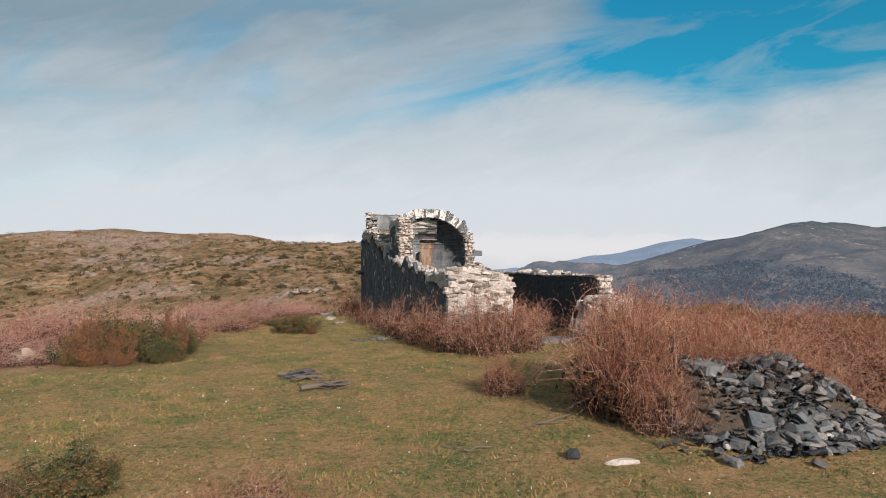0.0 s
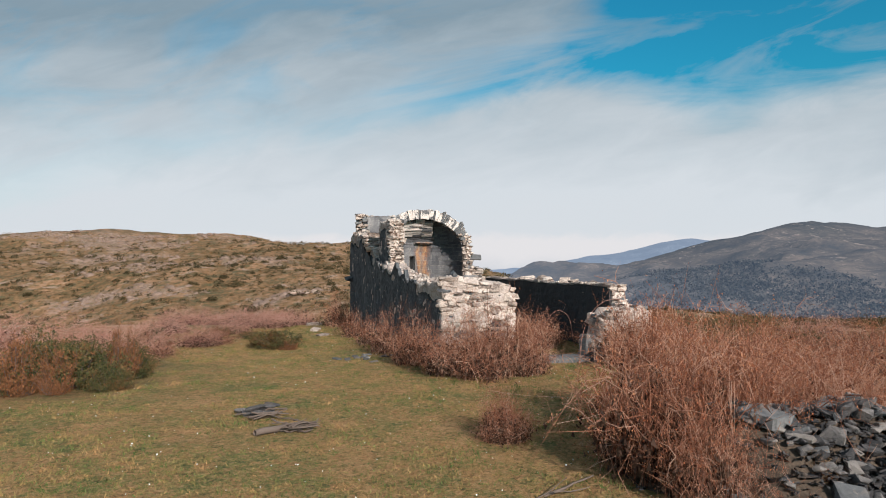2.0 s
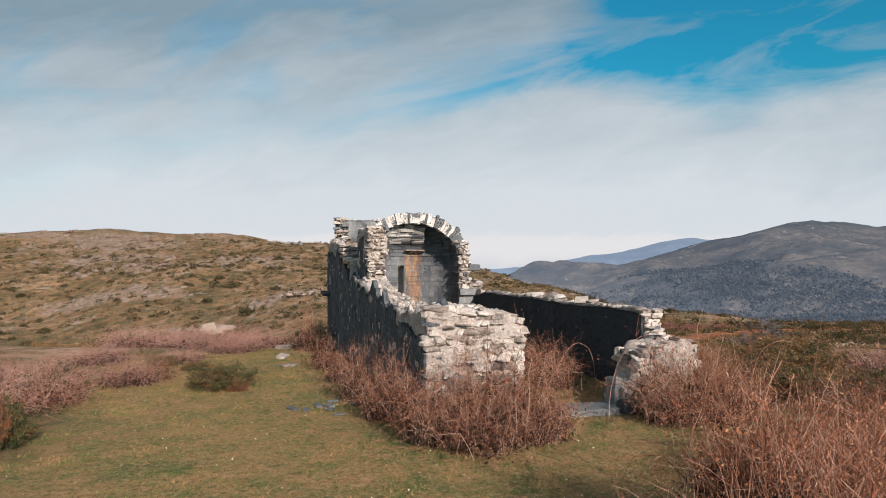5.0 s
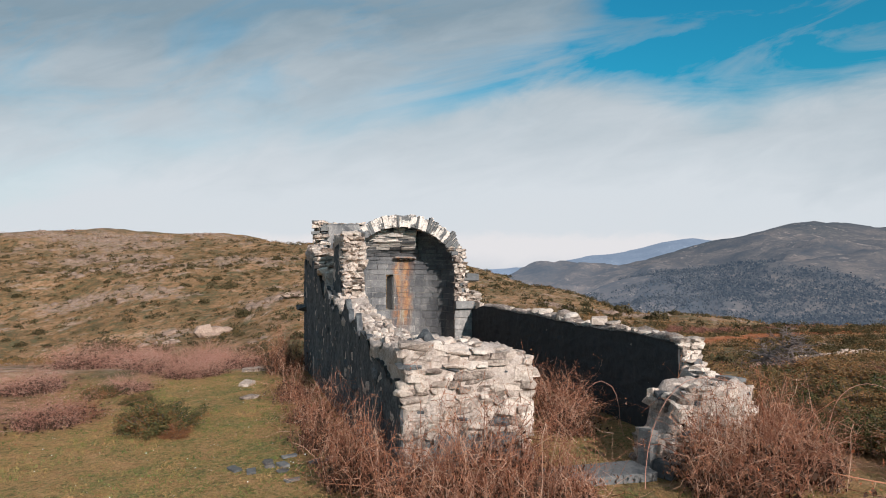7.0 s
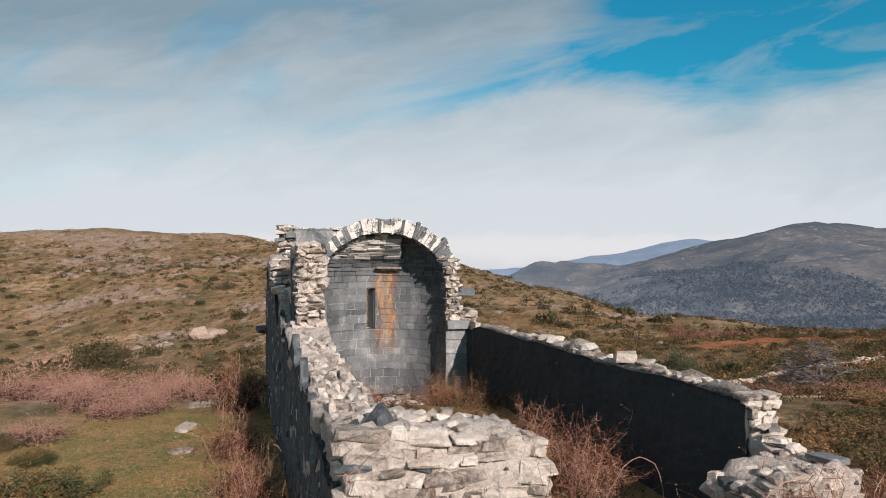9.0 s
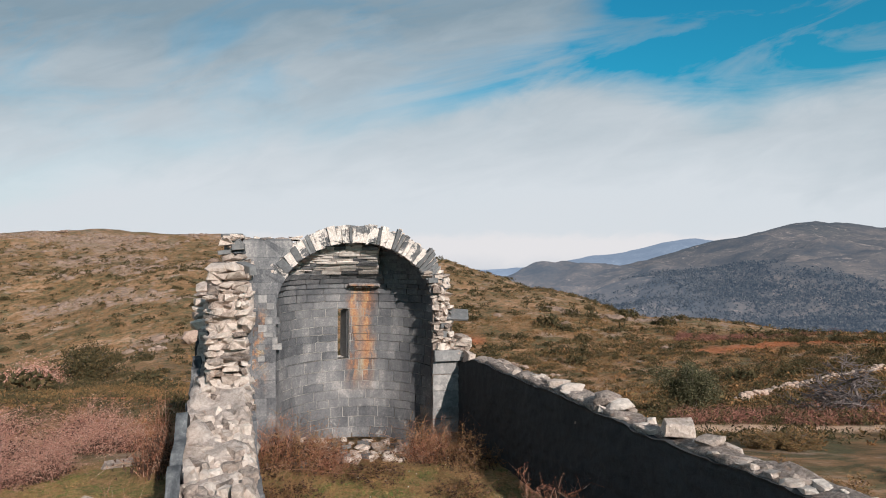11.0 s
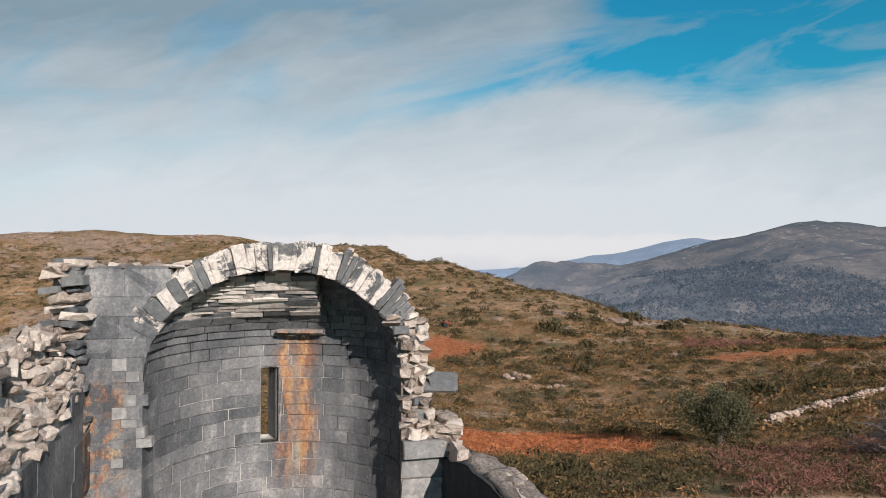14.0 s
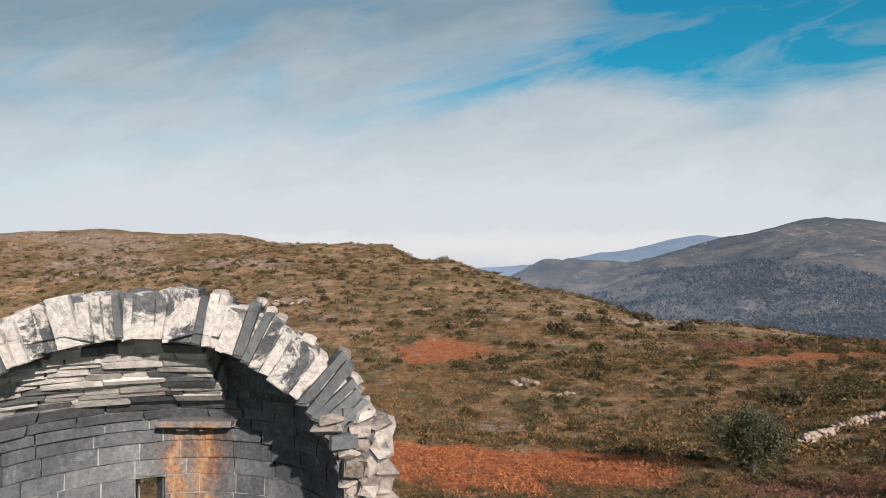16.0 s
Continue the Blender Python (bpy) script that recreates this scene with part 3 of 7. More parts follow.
def zone_masks(x, y):
    d, s = to_line(x, y)
    n = fbm(x / 9, y / 9, 4, 31)
    fine_n = fbm(x / 1.6, y / 1.6, 3, 33)
    lawn = lawn_mask(x, y)
    rust = np.zeros_like(x)
    for d0, s0, rd, rs in ((46, 1, 14, 8), (47.5, 8.5, 13.5, 7.5), (119, -1, 12, 11), (100, 57, 7, 18), (104, 74, 7, 18), (46, -30, 6, 8), (30, -13, 3, 4)):
        rust = np.maximum(rust, blob(d, s, d0, s0, rd, rs))
    rust = smooth(rust + n * 0.5 + fine_n * 0.25, 0.42, 0.72)
    rock = np.zeros_like(x)
    for d0, s0, rd, rs in ((235, -118, 14, 30), (262, -140, 14, 34), (300, -150, 25, 60), (195, -86, 9, 16), (168, -41, 8, 14), (158, 47, 9, 24),
                           (180, 60, 9, 14), (240, -75, 12, 24), (200, -110, 9, 22), (330, -170, 22, 90), (150, -68, 5, 8)):
        rock = np.maximum(rock, blob(d, s, d0, s0, rd, rs))
    rock = smooth(rock * 0.85 + n * 0.7 + fine_n * 0.4, 0.48, 0.72)
    track = np.abs(d - 20.5 - 1.2 * np.sin(s / 9) - 0.02 * s)
    path = (1 - smooth(track + fine_n * 0.5, 0.8, 1.4)) * (1 - smooth(np.abs(s), 30, 40)) * smooth(s, 1, 4)
    return lawn, rust * (1 - lawn), rock * (1 - lawn), path * (1 - lawn)


def build_ground():
    rings, turns = 330, 470
    r = np.concatenate([[0.0], 0.35 * 1.034 ** np.arange(rings)])
    r = r[r < 4600]
    rings = len(r) - 1
    a = np.linspace(0, 2 * np.pi, turns, endpoint=False)
    # spokes stand closer together ahead of the flight
    a = a + 0.42 * np.sin(a) * -1
    rr, aa = np.meshgrid(r[1:], a, indexing="ij")
    ang = math.atan2(FWD.y, FWD.x) + aa
    x, y = -3.5 + rr * np.cos(ang), -13.0 + rr * np.sin(ang)
    x, y = np.concatenate([[-3.5], x.ravel()]), np.concatenate([[-13.0], y.ravel()])
    z = height(x, y)
    i, j = np.meshgrid(np.arange(rings - 1), np.arange(turns), indexing="ij")
    k = (j + 1) % turns
    quads = np.stack([1 + i * turns + j, 1 + (i + 1) * turns + j, 1 + (i + 1) * turns + k, 1 + i * turns + k], -1).reshape(-1, 4)
    jj = np.arange(turns)
    hub = np.stack([np.zeros(turns, int), 1 + jj, 1 + (jj + 1) % turns, np.zeros(turns, int)], -1)
    tri = np.concatenate([quads[:, [0, 1, 2]], quads[:, [0, 2, 3]], hub[:, :3]])
    lawn, rust, rock, path = zone_masks(x, y)
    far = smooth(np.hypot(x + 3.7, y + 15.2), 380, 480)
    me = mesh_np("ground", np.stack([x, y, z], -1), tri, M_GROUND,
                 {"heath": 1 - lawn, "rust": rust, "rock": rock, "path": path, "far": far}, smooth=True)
    return tagged(new("ground", me), "hilltop turf running down into brown winter heath", "ground", kind="structure")


build_ground()


def slope(uu, tt, dist, depth, crest, foot, seed, rough):
    d = dist - depth * (1 - tt)
    top = np.interp(uu, [c[0] for c in crest], [c[1] for c in crest]) * dist
    z = foot + (top - foot) * (tt ** 1.15)
    x, y = to_world(d, uu * d)
    z = z + fbm(x / 420, y / 420, 5, seed) * rough * np.sin(np.pi * np.clip(tt, 0, 1)) + fbm(x / 110, y / 110, 4, seed + 9) * rough * (0.12 + 0.1 * np.sin(np.pi * np.clip(tt, 0, 1)))
    return x, y, z


def mountain(name, label, mat, dist, depth, crest, foot, seed, rough, wood=0):
    """A far slope: rises from its foot to a crest line given as (heading, rise per metre of distance); wood: how many trees stand on it."""
    u = np.linspace(-1.2, 1.4, 260)
    t = np.linspace(0, 1, 64)
    uu, tt = np.meshgrid(u, t, indexing="ij")
    x, y, z = slope(uu, tt, dist, depth, crest, foot, seed, rough)
    n, m = uu.shape
    i, j = np.meshgrid(np.arange(n - 1), np.arange(m - 1), indexing="ij")
    q = np.stack([i * m + j, (i + 1) * m + j, (i + 1) * m + j + 1, i * m + j + 1], -1).reshape(-1, 4)
    if wood:
        r = np.random.default_rng(seed)
        wu, wt = r.uniform(0.0, 0.85, wood), r.uniform(0.0, 0.32, wood)
        wx, wy, wz = slope(wu, wt, dist, depth, crest, foot, seed, rough)
        keep = fbm(wx / 200, wy / 200, 4, seed + 3) > r.uniform(-0.5, 0.3, wood) + (wt - 0.13) * 2.8
        wx, wy, wz = wx[keep], wy[keep], wz[keep]
        k, per = len(wx), 5
        w = r.uniform(1.6, 4.0, k)
        c = r.normal(size=(k, per, 3)) * 0.55 * w[:, None, None] + np.stack([wx, wy, wz + w * 0.5], -1)[:, None]
        cen, sz_ = c.reshape(-1, 3), np.repeat(w * 0.55, per)
        a = r.normal(size=cen.shape)
        a /= np.linalg.norm(a, axis=1, keepdims=True)
        e = np.cross(a, r.normal(size=cen.shape))
        e /= np.linalg.norm(e, axis=1, keepdims=True)
        a, e = a * sz_[:, None], e * sz_[:, None] * 0.7
        v = np.stack([cen - a, cen - e, cen + a, cen + e], 1).reshape(-1, 3)
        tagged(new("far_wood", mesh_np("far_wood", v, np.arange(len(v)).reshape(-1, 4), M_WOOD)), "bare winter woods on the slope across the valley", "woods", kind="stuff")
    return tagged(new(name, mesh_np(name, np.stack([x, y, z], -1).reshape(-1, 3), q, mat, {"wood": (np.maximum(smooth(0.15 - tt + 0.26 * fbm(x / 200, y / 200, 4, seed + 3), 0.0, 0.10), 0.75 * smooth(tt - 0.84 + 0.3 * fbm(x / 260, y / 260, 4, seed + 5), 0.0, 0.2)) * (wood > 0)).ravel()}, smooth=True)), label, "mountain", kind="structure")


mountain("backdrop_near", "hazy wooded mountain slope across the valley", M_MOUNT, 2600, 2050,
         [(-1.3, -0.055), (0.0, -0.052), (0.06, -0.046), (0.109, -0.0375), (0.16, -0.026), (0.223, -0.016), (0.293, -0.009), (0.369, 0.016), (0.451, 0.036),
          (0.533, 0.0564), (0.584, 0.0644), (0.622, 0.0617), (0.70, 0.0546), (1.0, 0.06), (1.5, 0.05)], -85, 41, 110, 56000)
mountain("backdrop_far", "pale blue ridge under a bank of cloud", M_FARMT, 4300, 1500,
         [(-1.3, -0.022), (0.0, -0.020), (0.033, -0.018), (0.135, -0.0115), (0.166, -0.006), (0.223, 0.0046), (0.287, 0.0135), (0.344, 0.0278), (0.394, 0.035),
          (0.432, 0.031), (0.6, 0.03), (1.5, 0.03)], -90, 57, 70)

# ------------------------------------------------------------------ stones


def rock_variant(name, mat, seed, square=4.0, points=20, rough=0.10):
    """A rough stone: the hull of scattered points on a rounded block, about one unit across."""
    r = random.Random(seed)
    bm = bmesh.new()
    for _ in range(points):
        d = Vector((r.gauss(0, 1), r.gauss(0, 1), r.gauss(0, 1))).normalized()
        k = 0.53 / sum(abs(c) ** square for c in d) ** (1 / square)
        bm.verts.new(d * k * (1 + r.uniform(-rough, rough)))
    hull = bmesh.ops.convex_hull(bm, input=bm.verts)
    bmesh.ops.delete(bm, geom=[g for g in hull["geom_interior"] if isinstance(g, bmesh.types.BMVert)], context="VERTS")
    return mesh_bm(name, bm, mat)


def rocks(name, mat, n, seed, square=4.0, points=20, rough=0.10):
    return [rock_variant(name, mat, seed * 100 + i, square, points, rough) for i in range(n)]


def stone_variant(name, mat, seed, jitter=0.10, bevel=0.13):
    """A unit block with worn edges and uneven faces."""
    r = random.Random(seed)
    bm = bmesh.new()
    bmesh.ops.create_cube(bm, size=1.0)
    for v in bm.verts:
        v.co += Vector((r.uniform(-1, 1), r.uniform(-1, 1), r.uniform(-1, 1))) * jitter
    bmesh.ops.bevel(bm, geom=list(bm.edges), offset=bevel, segments=1, affect="EDGES", profile=0.6)
    for v in bm.verts:
        v.co += Vector((r.uniform(-1, 1), r.uniform(-1, 1), r.uniform(-1, 1))) * jitter * 0.45
    return mesh_bm(name, bm, mat)


def variants(name, mat, n=8, jitter=0.10, bevel=0.13, seed=0):
    return [stone_variant(name, mat, seed * 100 + i, jitter, bevel) for i in range(n)]


V_RUBBLE = rocks("rubble_stone", M_RUBBLE, 14, 1, 12.0, 26, 0.13) + variants("rubble_stone", M_RUBBLE, 6, 0.17, 0.06, 1)
V_ASHLAR = variants("ashlar_block", M_ASHLAR, 12, 0.012, 0.009, 2)


def curved_variant(name, mat, seed, hollow=0.045):
    """A squared block whose face is hollowed along its length, for a drum wall."""
    r = random.Random(seed)
    xs = [-0.5, -0.27, 0.0, 0.27, 0.5]
    verts, faces = [], []
    lean = [r.uniform(-0.02, 0.02) for _ in range(4)]
    for i, x in enumerate(xs):
        f = 0.5 - hollow * (1 - 4 * x * x)
        x0, x1 = (x + lean[0] * 0.4, x + lean[1] * 0.4) if abs(x) == 0.5 else (x, x)
        chip = lambda k: r.uniform(-k, k)
        verts += [(x0, f + chip(0.008), -0.5 + chip(0.025)), (x1, f + chip(0.008), 0.5 + chip(0.025)), (x1, -0.5, 0.5), (x0, -0.5, -0.5)]
    for i in range(4):
        for j in range(4):
            faces.append((i * 4 + j, i * 4 + (j + 1) % 4, i * 4 + 4 + (j + 1) % 4, i * 4 + 4 + j))
    me = bpy.data.meshes.new(name)
    me.from_pydata(verts, [], faces + [(0, 3, 2, 1), (16, 17, 18, 19)])
    me.materials.append(mat)
    return me


V_DRUM = [curved_variant("drum_block", M_ASHLAR, 40 + i) for i in range(12)]
V_LIME = variants("limed_block", M_LIMED, 6, 0.02, 0.03, 12)
V_THIN = variants("thin_slate", M_THIN, 8, 0.02, 0.022, 3)
V_VOUSS = variants("voussoir", M_VOUSS, 8, 0.035, 0.018, 4)
V_DARKST = rocks("dark_stone", M_DARK, 8, 5, 5.0, 22, 0.1)
V_HEAP = rocks("heap_stone", M_HEAP, 14, 6, 6.0, 18, 0.14)
V_SLAB = variants("grey_slab", M_SLATE, 6, 0.05, 0.06, 7)
rs = random.Random(11)


def piece(name, pool, parent, at, size, turn=(0, 0, 0)):
    """One stone: an object of its own on a shared mesh."""
    ob = new(name, rs.choice(pool))
    ob.parent = parent
    ob.matrix_basis = pose(*at, *turn) @ Matrix.Diagonal((*size, 1))
    return ob


def chapel_part(name, label, parent):
    ob = new(name)
    ob.parent = parent
    ob["label"] = label
    return ob


def wall_core(name, p0, p1, thick, top, base, mat, parent, label, seed, rough=0.03):
    """A ragged standing wall from p0 to p1 (its right-hand face), with top(s) as its height along the way: a lumpy mass on all sides."""
    ax = Vector((p1[0] - p0[0], p1[1] - p0[1], 0))
    length = ax.length
    ax.normalize()
    side = Vector((-ax.y, ax.x, 0))
    n, m, c = max(5, int(length / 0.07)), 30, max(4, int(thick / 0.08))
    rim = [(length * i / n, 0.0, -side) for i in range(n)] + [(length, thick * i / c, ax) for i in range(c)]
    rim += [(length * (1 - i / n), thick, side) for i in range(n)] + [(0.0, thick * (1 - i / c), -ax) for i in range(c)]
    lump = lambda p: noise.noise(p * 2.4) * rough + noise.noise(p * 7.0) * rough * 0.8 + noise.noise(p * 17.0) * rough * 0.45
    o = Vector((p0[0], p0[1], 0))
    verts, faces = [], []
    for s, w, nrm in rim:
        h = top(s)
        for j in range(m + 1):
            p = o + ax * s + side * w + Vector((0, 0, base + (h - base) * j / m))
            k = lump(p + Vector((seed, 0, 0)))
            p = p + nrm * k
            if j == m:
                p.z += lump(p + Vector((0, seed, 9))) * 1.5
            verts.append(p[:])
    r = len(rim)
    for i in range(r):
        for j in range(m):
            a, b_ = i * (m + 1) + j, ((i + 1) % r) * (m + 1) + j
            faces.append((a, b_, b_ + 1, a + 1))
    # top: rows across from one rim side to the other
    grid = {}
    for i in range(n + 1):
        for q in range(c + 1):
            if q == 0:
                grid[i, q] = (i if i < n else n) * (m + 1) + m
            elif q == c:
                grid[i, q] = (n + c + (n - i)) % r * (m + 1) + m
            elif i == n:
                grid[i, q] = (n + q) * (m + 1) + m
            elif i == 0:
                grid[i, q] = (n + c + n + (c - q)) % r * (m + 1) + m
            else:
                p = o + ax * (length * i / n) + side * (thick * q / c) + Vector((0, 0, top(length * i / n)))
                p.z += lump(p + Vector((0, seed, 9))) * 2.2 + 0.02
                grid[i, q] = len(verts)
                verts.append(p[:])
    for i in range(n):
        for q in range(c):
            faces.append((grid[i, q], grid[i + 1, q], grid[i + 1, q + 1], grid[i, q + 1]))
    return part(name, mesh_np(name, verts, faces, mat), parent, label)


def poly(points):
    xs, ys = [p[0] for p in points], [p[1] for p in points]
    return lambda s: float(np.interp(s, xs, ys))


def rubble_face(parent, pool, origin, axis, normal, length, top, base, course=(0.09, 0.17), width=(0.14, 0.46), proud=0.03, deep=0.22, name="stone"):
    """Courses of rubble laid against a face; top(s) bounds them."""
    ax, no = Vector(axis), Vector(normal)
    turn = math.degrees(math.atan2(ax.y, ax.x))
    z = base
    while z < max(top(length * k / 10) for k in range(11)):
        h = rs.uniform(*course)
        s = rs.uniform(-0.12, 0)
        while s < length:
            w = rs.uniform(*width) * (0.75 + 1.6 * h)
            c = s + w / 2
            if 0 <= c <= length and z + h * 0.5 < top(c):
                if pool is V_RUBBLE and rs.random() < 0.11:
                    s += w
                    continue
                out = rs.uniform(0.0, proud) + 0.004 if pool is not V_ASHLAR else proud + rs.uniform(-0.008, 0.008)
                p = Vector(origin) + ax * c + no * (out - deep / 2)
                use = V_DARKST if pool is V_RUBBLE and rs.random() < 0.09 else pool
                piece(name, use, parent, (p.x, p.y, z + h / 2), (w * rs.uniform(1.0, 1.16), deep, h * rs.uniform(0.95, 1.2)), (0, 0, turn) if pool is V_ASHLAR else (rs.uniform(-5, 5), rs.uniform(-5, 5), turn + rs.uniform(-7, 7)))
            s += w
        z += h


def capping(parent, pool, origin, axis, across, length, thick, top, size=(0.12, 0.38), height_=(0.06, 0.14), rows=3, name="cap_stone", skip=0.1):
    """Loose stones lying along a broken wall top."""
    ax, ac = Vector(axis), Vector(across)
    turn = math.degrees(math.atan2(ax.y, ax.x))
    s = 0.0
    while s < length:
        w = rs.uniform(*size)
        for k in range(rows):
            if rs.random() < skip:
                continue
            h = rs.uniform(*height_)
            p = Vector(origin) + ax * (s + w / 2 + rs.uniform(-0.05, 0.05)) + ac * (thick * (k + 0.5) / rows)
            piece(name, pool, parent, (p.x, p.y, top(s + w / 2) + h * rs.uniform(0.0, 0.35)), (w * rs.uniform(0.9, 1.15), thick / rows * rs.uniform(0.9, 1.2), h),
                  (rs.uniform(-16, 16), rs.uniform(-16, 16), turn + rs.uniform(-35, 35)))
        s += w


# ------------------------------------------------------------------ the ruined chapel
chapel = tagged(new("ruined_chapel"), "roofless ruined chapel of slate and rubble with standing apse arch", "ruin")
LX0, LX1, RX0, RX1, FY, FT = -2.85, -2.25, 2.05, 2.44, -10.40, 0.65

# side wall whose top steps down from the apse to the front; s runs from the front corner to the back
L_TOP = poly([(0, 1.86), (0.5, 1.76), (1.2, 1.74), (2.2, 1.78), (3.0, 1.82), (3.8, 1.88), (4.3, 1.95), (4.8, 2.02), (5.2, 2.1), (6.6, 2.3),
              (6.8, 2.55), (7.4, 2.66), (7.9, 2.95), (8.6, 3.12), (9.7, 3.20), (10.6, 3.22)])
FACE_TOP = poly([(0, 1.45), (0.4, 1.62), (1.5, 1.86), (2.4, 1.98), (3.3, 2.12), (3.6, 2.22), (4.4, 2.16), (5.3, 2.25), (6.6, 2.35), (7.0, 2.6), (7.9, 2.9), (8.8, 3.05), (9.9, 3.1), (10.6, 3.1)])
L_IN = poly([(0, 1.86), (0.5, 1.76), (1.2, 1.74), (2.2, 1.78), (3.0, 1.82), (3.8, 1.88), (4.3, 1.95), (4.8, 2.02), (5.2, 2.1), (6.6, 2.28), (7.6, 2.34), (9.0, 2.45), (10.6, 2.64)])
west = wall_core("side_wall", (LX1, FY), (LX1, 0.35), LX1 - LX0, L_IN, -0.3, M_MORTAR, chapel, "slate side wall with a broken stepped top", 3, 0.065)
wall_core("wall_stub", (-2.52, -3.9), (-2.52, 0.3), -2.52 - LX0, lambda s: L_TOP(s + 6.5), 1.9, M_MORTAR, west, "", 15, 0.07)
R_FOOT = poly([(0, 1.75), (0.5, 2.2), (0.62, 2.3)])
wall_core("wall_stub", (LX1, -5.62), (LX1, -5.0), 0.5, R_FOOT, 1.5, M_MORTAR, west, "", 14, 0.07)
P_TOP = poly([(0, 3.28), (0.15, 3.42), (1.1, 3.46), (1.3, 3.3)])
stub = wall_core("wall_stub", (LX1, -5.05), (LX1, -3.72), 0.43, P_TOP, 1.6, M_MORTAR, chapel, "tall broken stub of rubble standing on the side wall", 4, 0.06)


def skin(name, x, out, y0, y1, top, mat, parent, label, seed, drop=0.06, ragged=0.10):
    """A facing that still clings to a wall core: a thin shell with a torn upper edge."""
    n, m = int((y1 - y0) / 0.06), 40
    verts, faces = [], []
    for layer in (0, 1):
        for i in range(n + 1):
            y = y0 + (y1 - y0) * i / n
            t = top(y) - drop - ragged * (0.5 + 1.0 * noise.noise(Vector((y * 1.3, seed, 0))) + 0.35 * noise.noise(Vector((y * 5.3, seed, 4))) + 0.15 * noise.noise(Vector((y * 17.0, seed, 7))))
            for j in range(m + 1):
                z = -0.25 + (t + 0.25) * j / m
                k = 0.03 * noise.noise(Vector((y * 1.7, z * 1.2, seed))) + 0.022 * noise.noise(Vector((y * 7, z * 8, seed))) + 0.008 * noise.noise(Vector((y * 21, z * 25, seed)))
                verts.append((x + out * (k + (0.045 if layer == 0 else -0.05)), y, z))
    off = (n + 1) * (m + 1)
    for i in range(n):
        for j in range(m):
            a = i * (m + 1) + j
            q = (a, a + m + 1, a + m + 2, a + 1)
            faces.append(q if out > 0 else q[::-1])
        a = i * (m + 1) + m
        faces.append((a, a + m + 1, off + a + m + 1, off + a))
    for i in (0, n):
        for j in range(m):
            a = i * (m + 1) + j
            faces.append((a, a + 1, off + a + 1, off + a))
    return part(name, mesh_np(name, verts, faces, mat), parent, label)


# the outer sides are unlit; their shade is put into the dark facing
skin("outer_facing", LX0, -1, FY + 0.02, 0.3, lambda y: FACE_TOP(y - FY), M_DARK, west, "weathered slate facing, shade of the unlit side in its colour", 2, -0.03, 0.5)
skin("outer_facing", -2.66, -1, -5.0, -3.75, lambda y: P_TOP(y + 5.05), M_DARK, stub, "weathered slate facing, shade of the unlit side in its colour", 6, 0.05, 0.3)
# the far corner is built up in thin courses
R_TOP = poly([(0, 1.62), (0.4, 1.66), (1.5, 1.66), (3.2, 1.60), (5.0, 1.66), (7.0, 1.62), (7.75, 1.66), (8.4, 1.64), (8.9, 1.56), (9.2, 1.5)])
east = wall_core("side_wall", (RX1, -9.35), (RX1, -0.05), RX1 - RX0, R_TOP, -0.3, M_MORTAR, chapel, "dark plastered side wall with loose stones on top", 5, 0.03)
# this side turns from the sun; its shade is put into the plaster colour
skin("inner_facing", RX0, -1, -9.33, -0.07, lambda y: R_TOP(y + 9.35), M_PLASTER, east, "even plaster, shade of the unlit side in its colour", 8, 0.0, 0.05)
FL_TOP = poly([(0, 1.80), (0.25, 1.92), (0.7, 1.86), (0.9, 1.86), (1.2, 1.78), (1.5, 1.72), (1.75, 1.55)])
front_l = wall_core("front_wall", (LX0 + 0.02, FY), (-1.16, FY), FT, FL_TOP, -0.2, M_MORTAR, chapel, "pale rubble stub beside the doorway", 7, 0.045)
FR_TOP = poly([(0, 0.42), (0.26, 0.52), (0.31, 0.9), (0.5, 1.08), (1.0, 1.12), (1.6, 1.06)])
front_r = wall_core("front_wall", (0.86, FY), (2.44, FY), FT, FR_TOP, -0.2, M_MORTAR, chapel, "low rubble stub overgrown with brambles", 9, 0.045)
# corner pier that joins the stub with the end of the side wall
R2_TOP = poly([(0, 1.12), (0.35, 1.2), (0.45, 1.22)])
wall_core("corner_wall", (RX1, FY + FT - 0.02), (RX1, -9.3), RX1 - RX0, R2_TOP, -0.2, M_MORTAR, chapel, "stepped rubble corner", 10)

rubble_face(front_l, V_RUBBLE, (LX0, FY, 0), (1, 0, 0), (0, -1, 0), 1.72, lambda s: FL_TOP(s) + 0.02, 0.76, (0.05, 0.115), (0.12, 0.36), 0.075)
rubble_face(front_l, V_SLAB, (LX0 + 0.2, FY, 0), (1, 0, 0), (0, -1, 0), 1.5, lambda s: 0.80, -0.1, (0.18, 0.32), (0.3, 0.6), 0.13)
rubble_face(front_l, V_RUBBLE, (-1.16, FY, 0), (0, 1, 0), (1, 0, 0), FT, lambda s: 1.6, -0.05, (0.1, 0.18), (0.2, 0.45), 0.04)
capping(front_l, V_RUBBLE, (LX0 + 0.1, FY + 0.02, 0), (1, 0, 0), (0, 1, 0), 1.6, FT, FL_TOP, (0.06, 0.18), (0.03, 0.08), 6, skip=0.4)
rubble_face(front_r, V_RUBBLE, (0.9, FY, 0), (1, 0, 0), (0, -1, 0), 1.5, FR_TOP, 0.0, (0.05, 0.12), (0.12, 0.36), 0.03)
capping(front_r, V_RUBBLE, (1.2, FY, 0), (1, 0, 0), (0, 1, 0), 1.2, FT, lambda s: FR_TOP(s + 0.3), (0.06, 0.18), (0.03, 0.08), 6, skip=0.35)
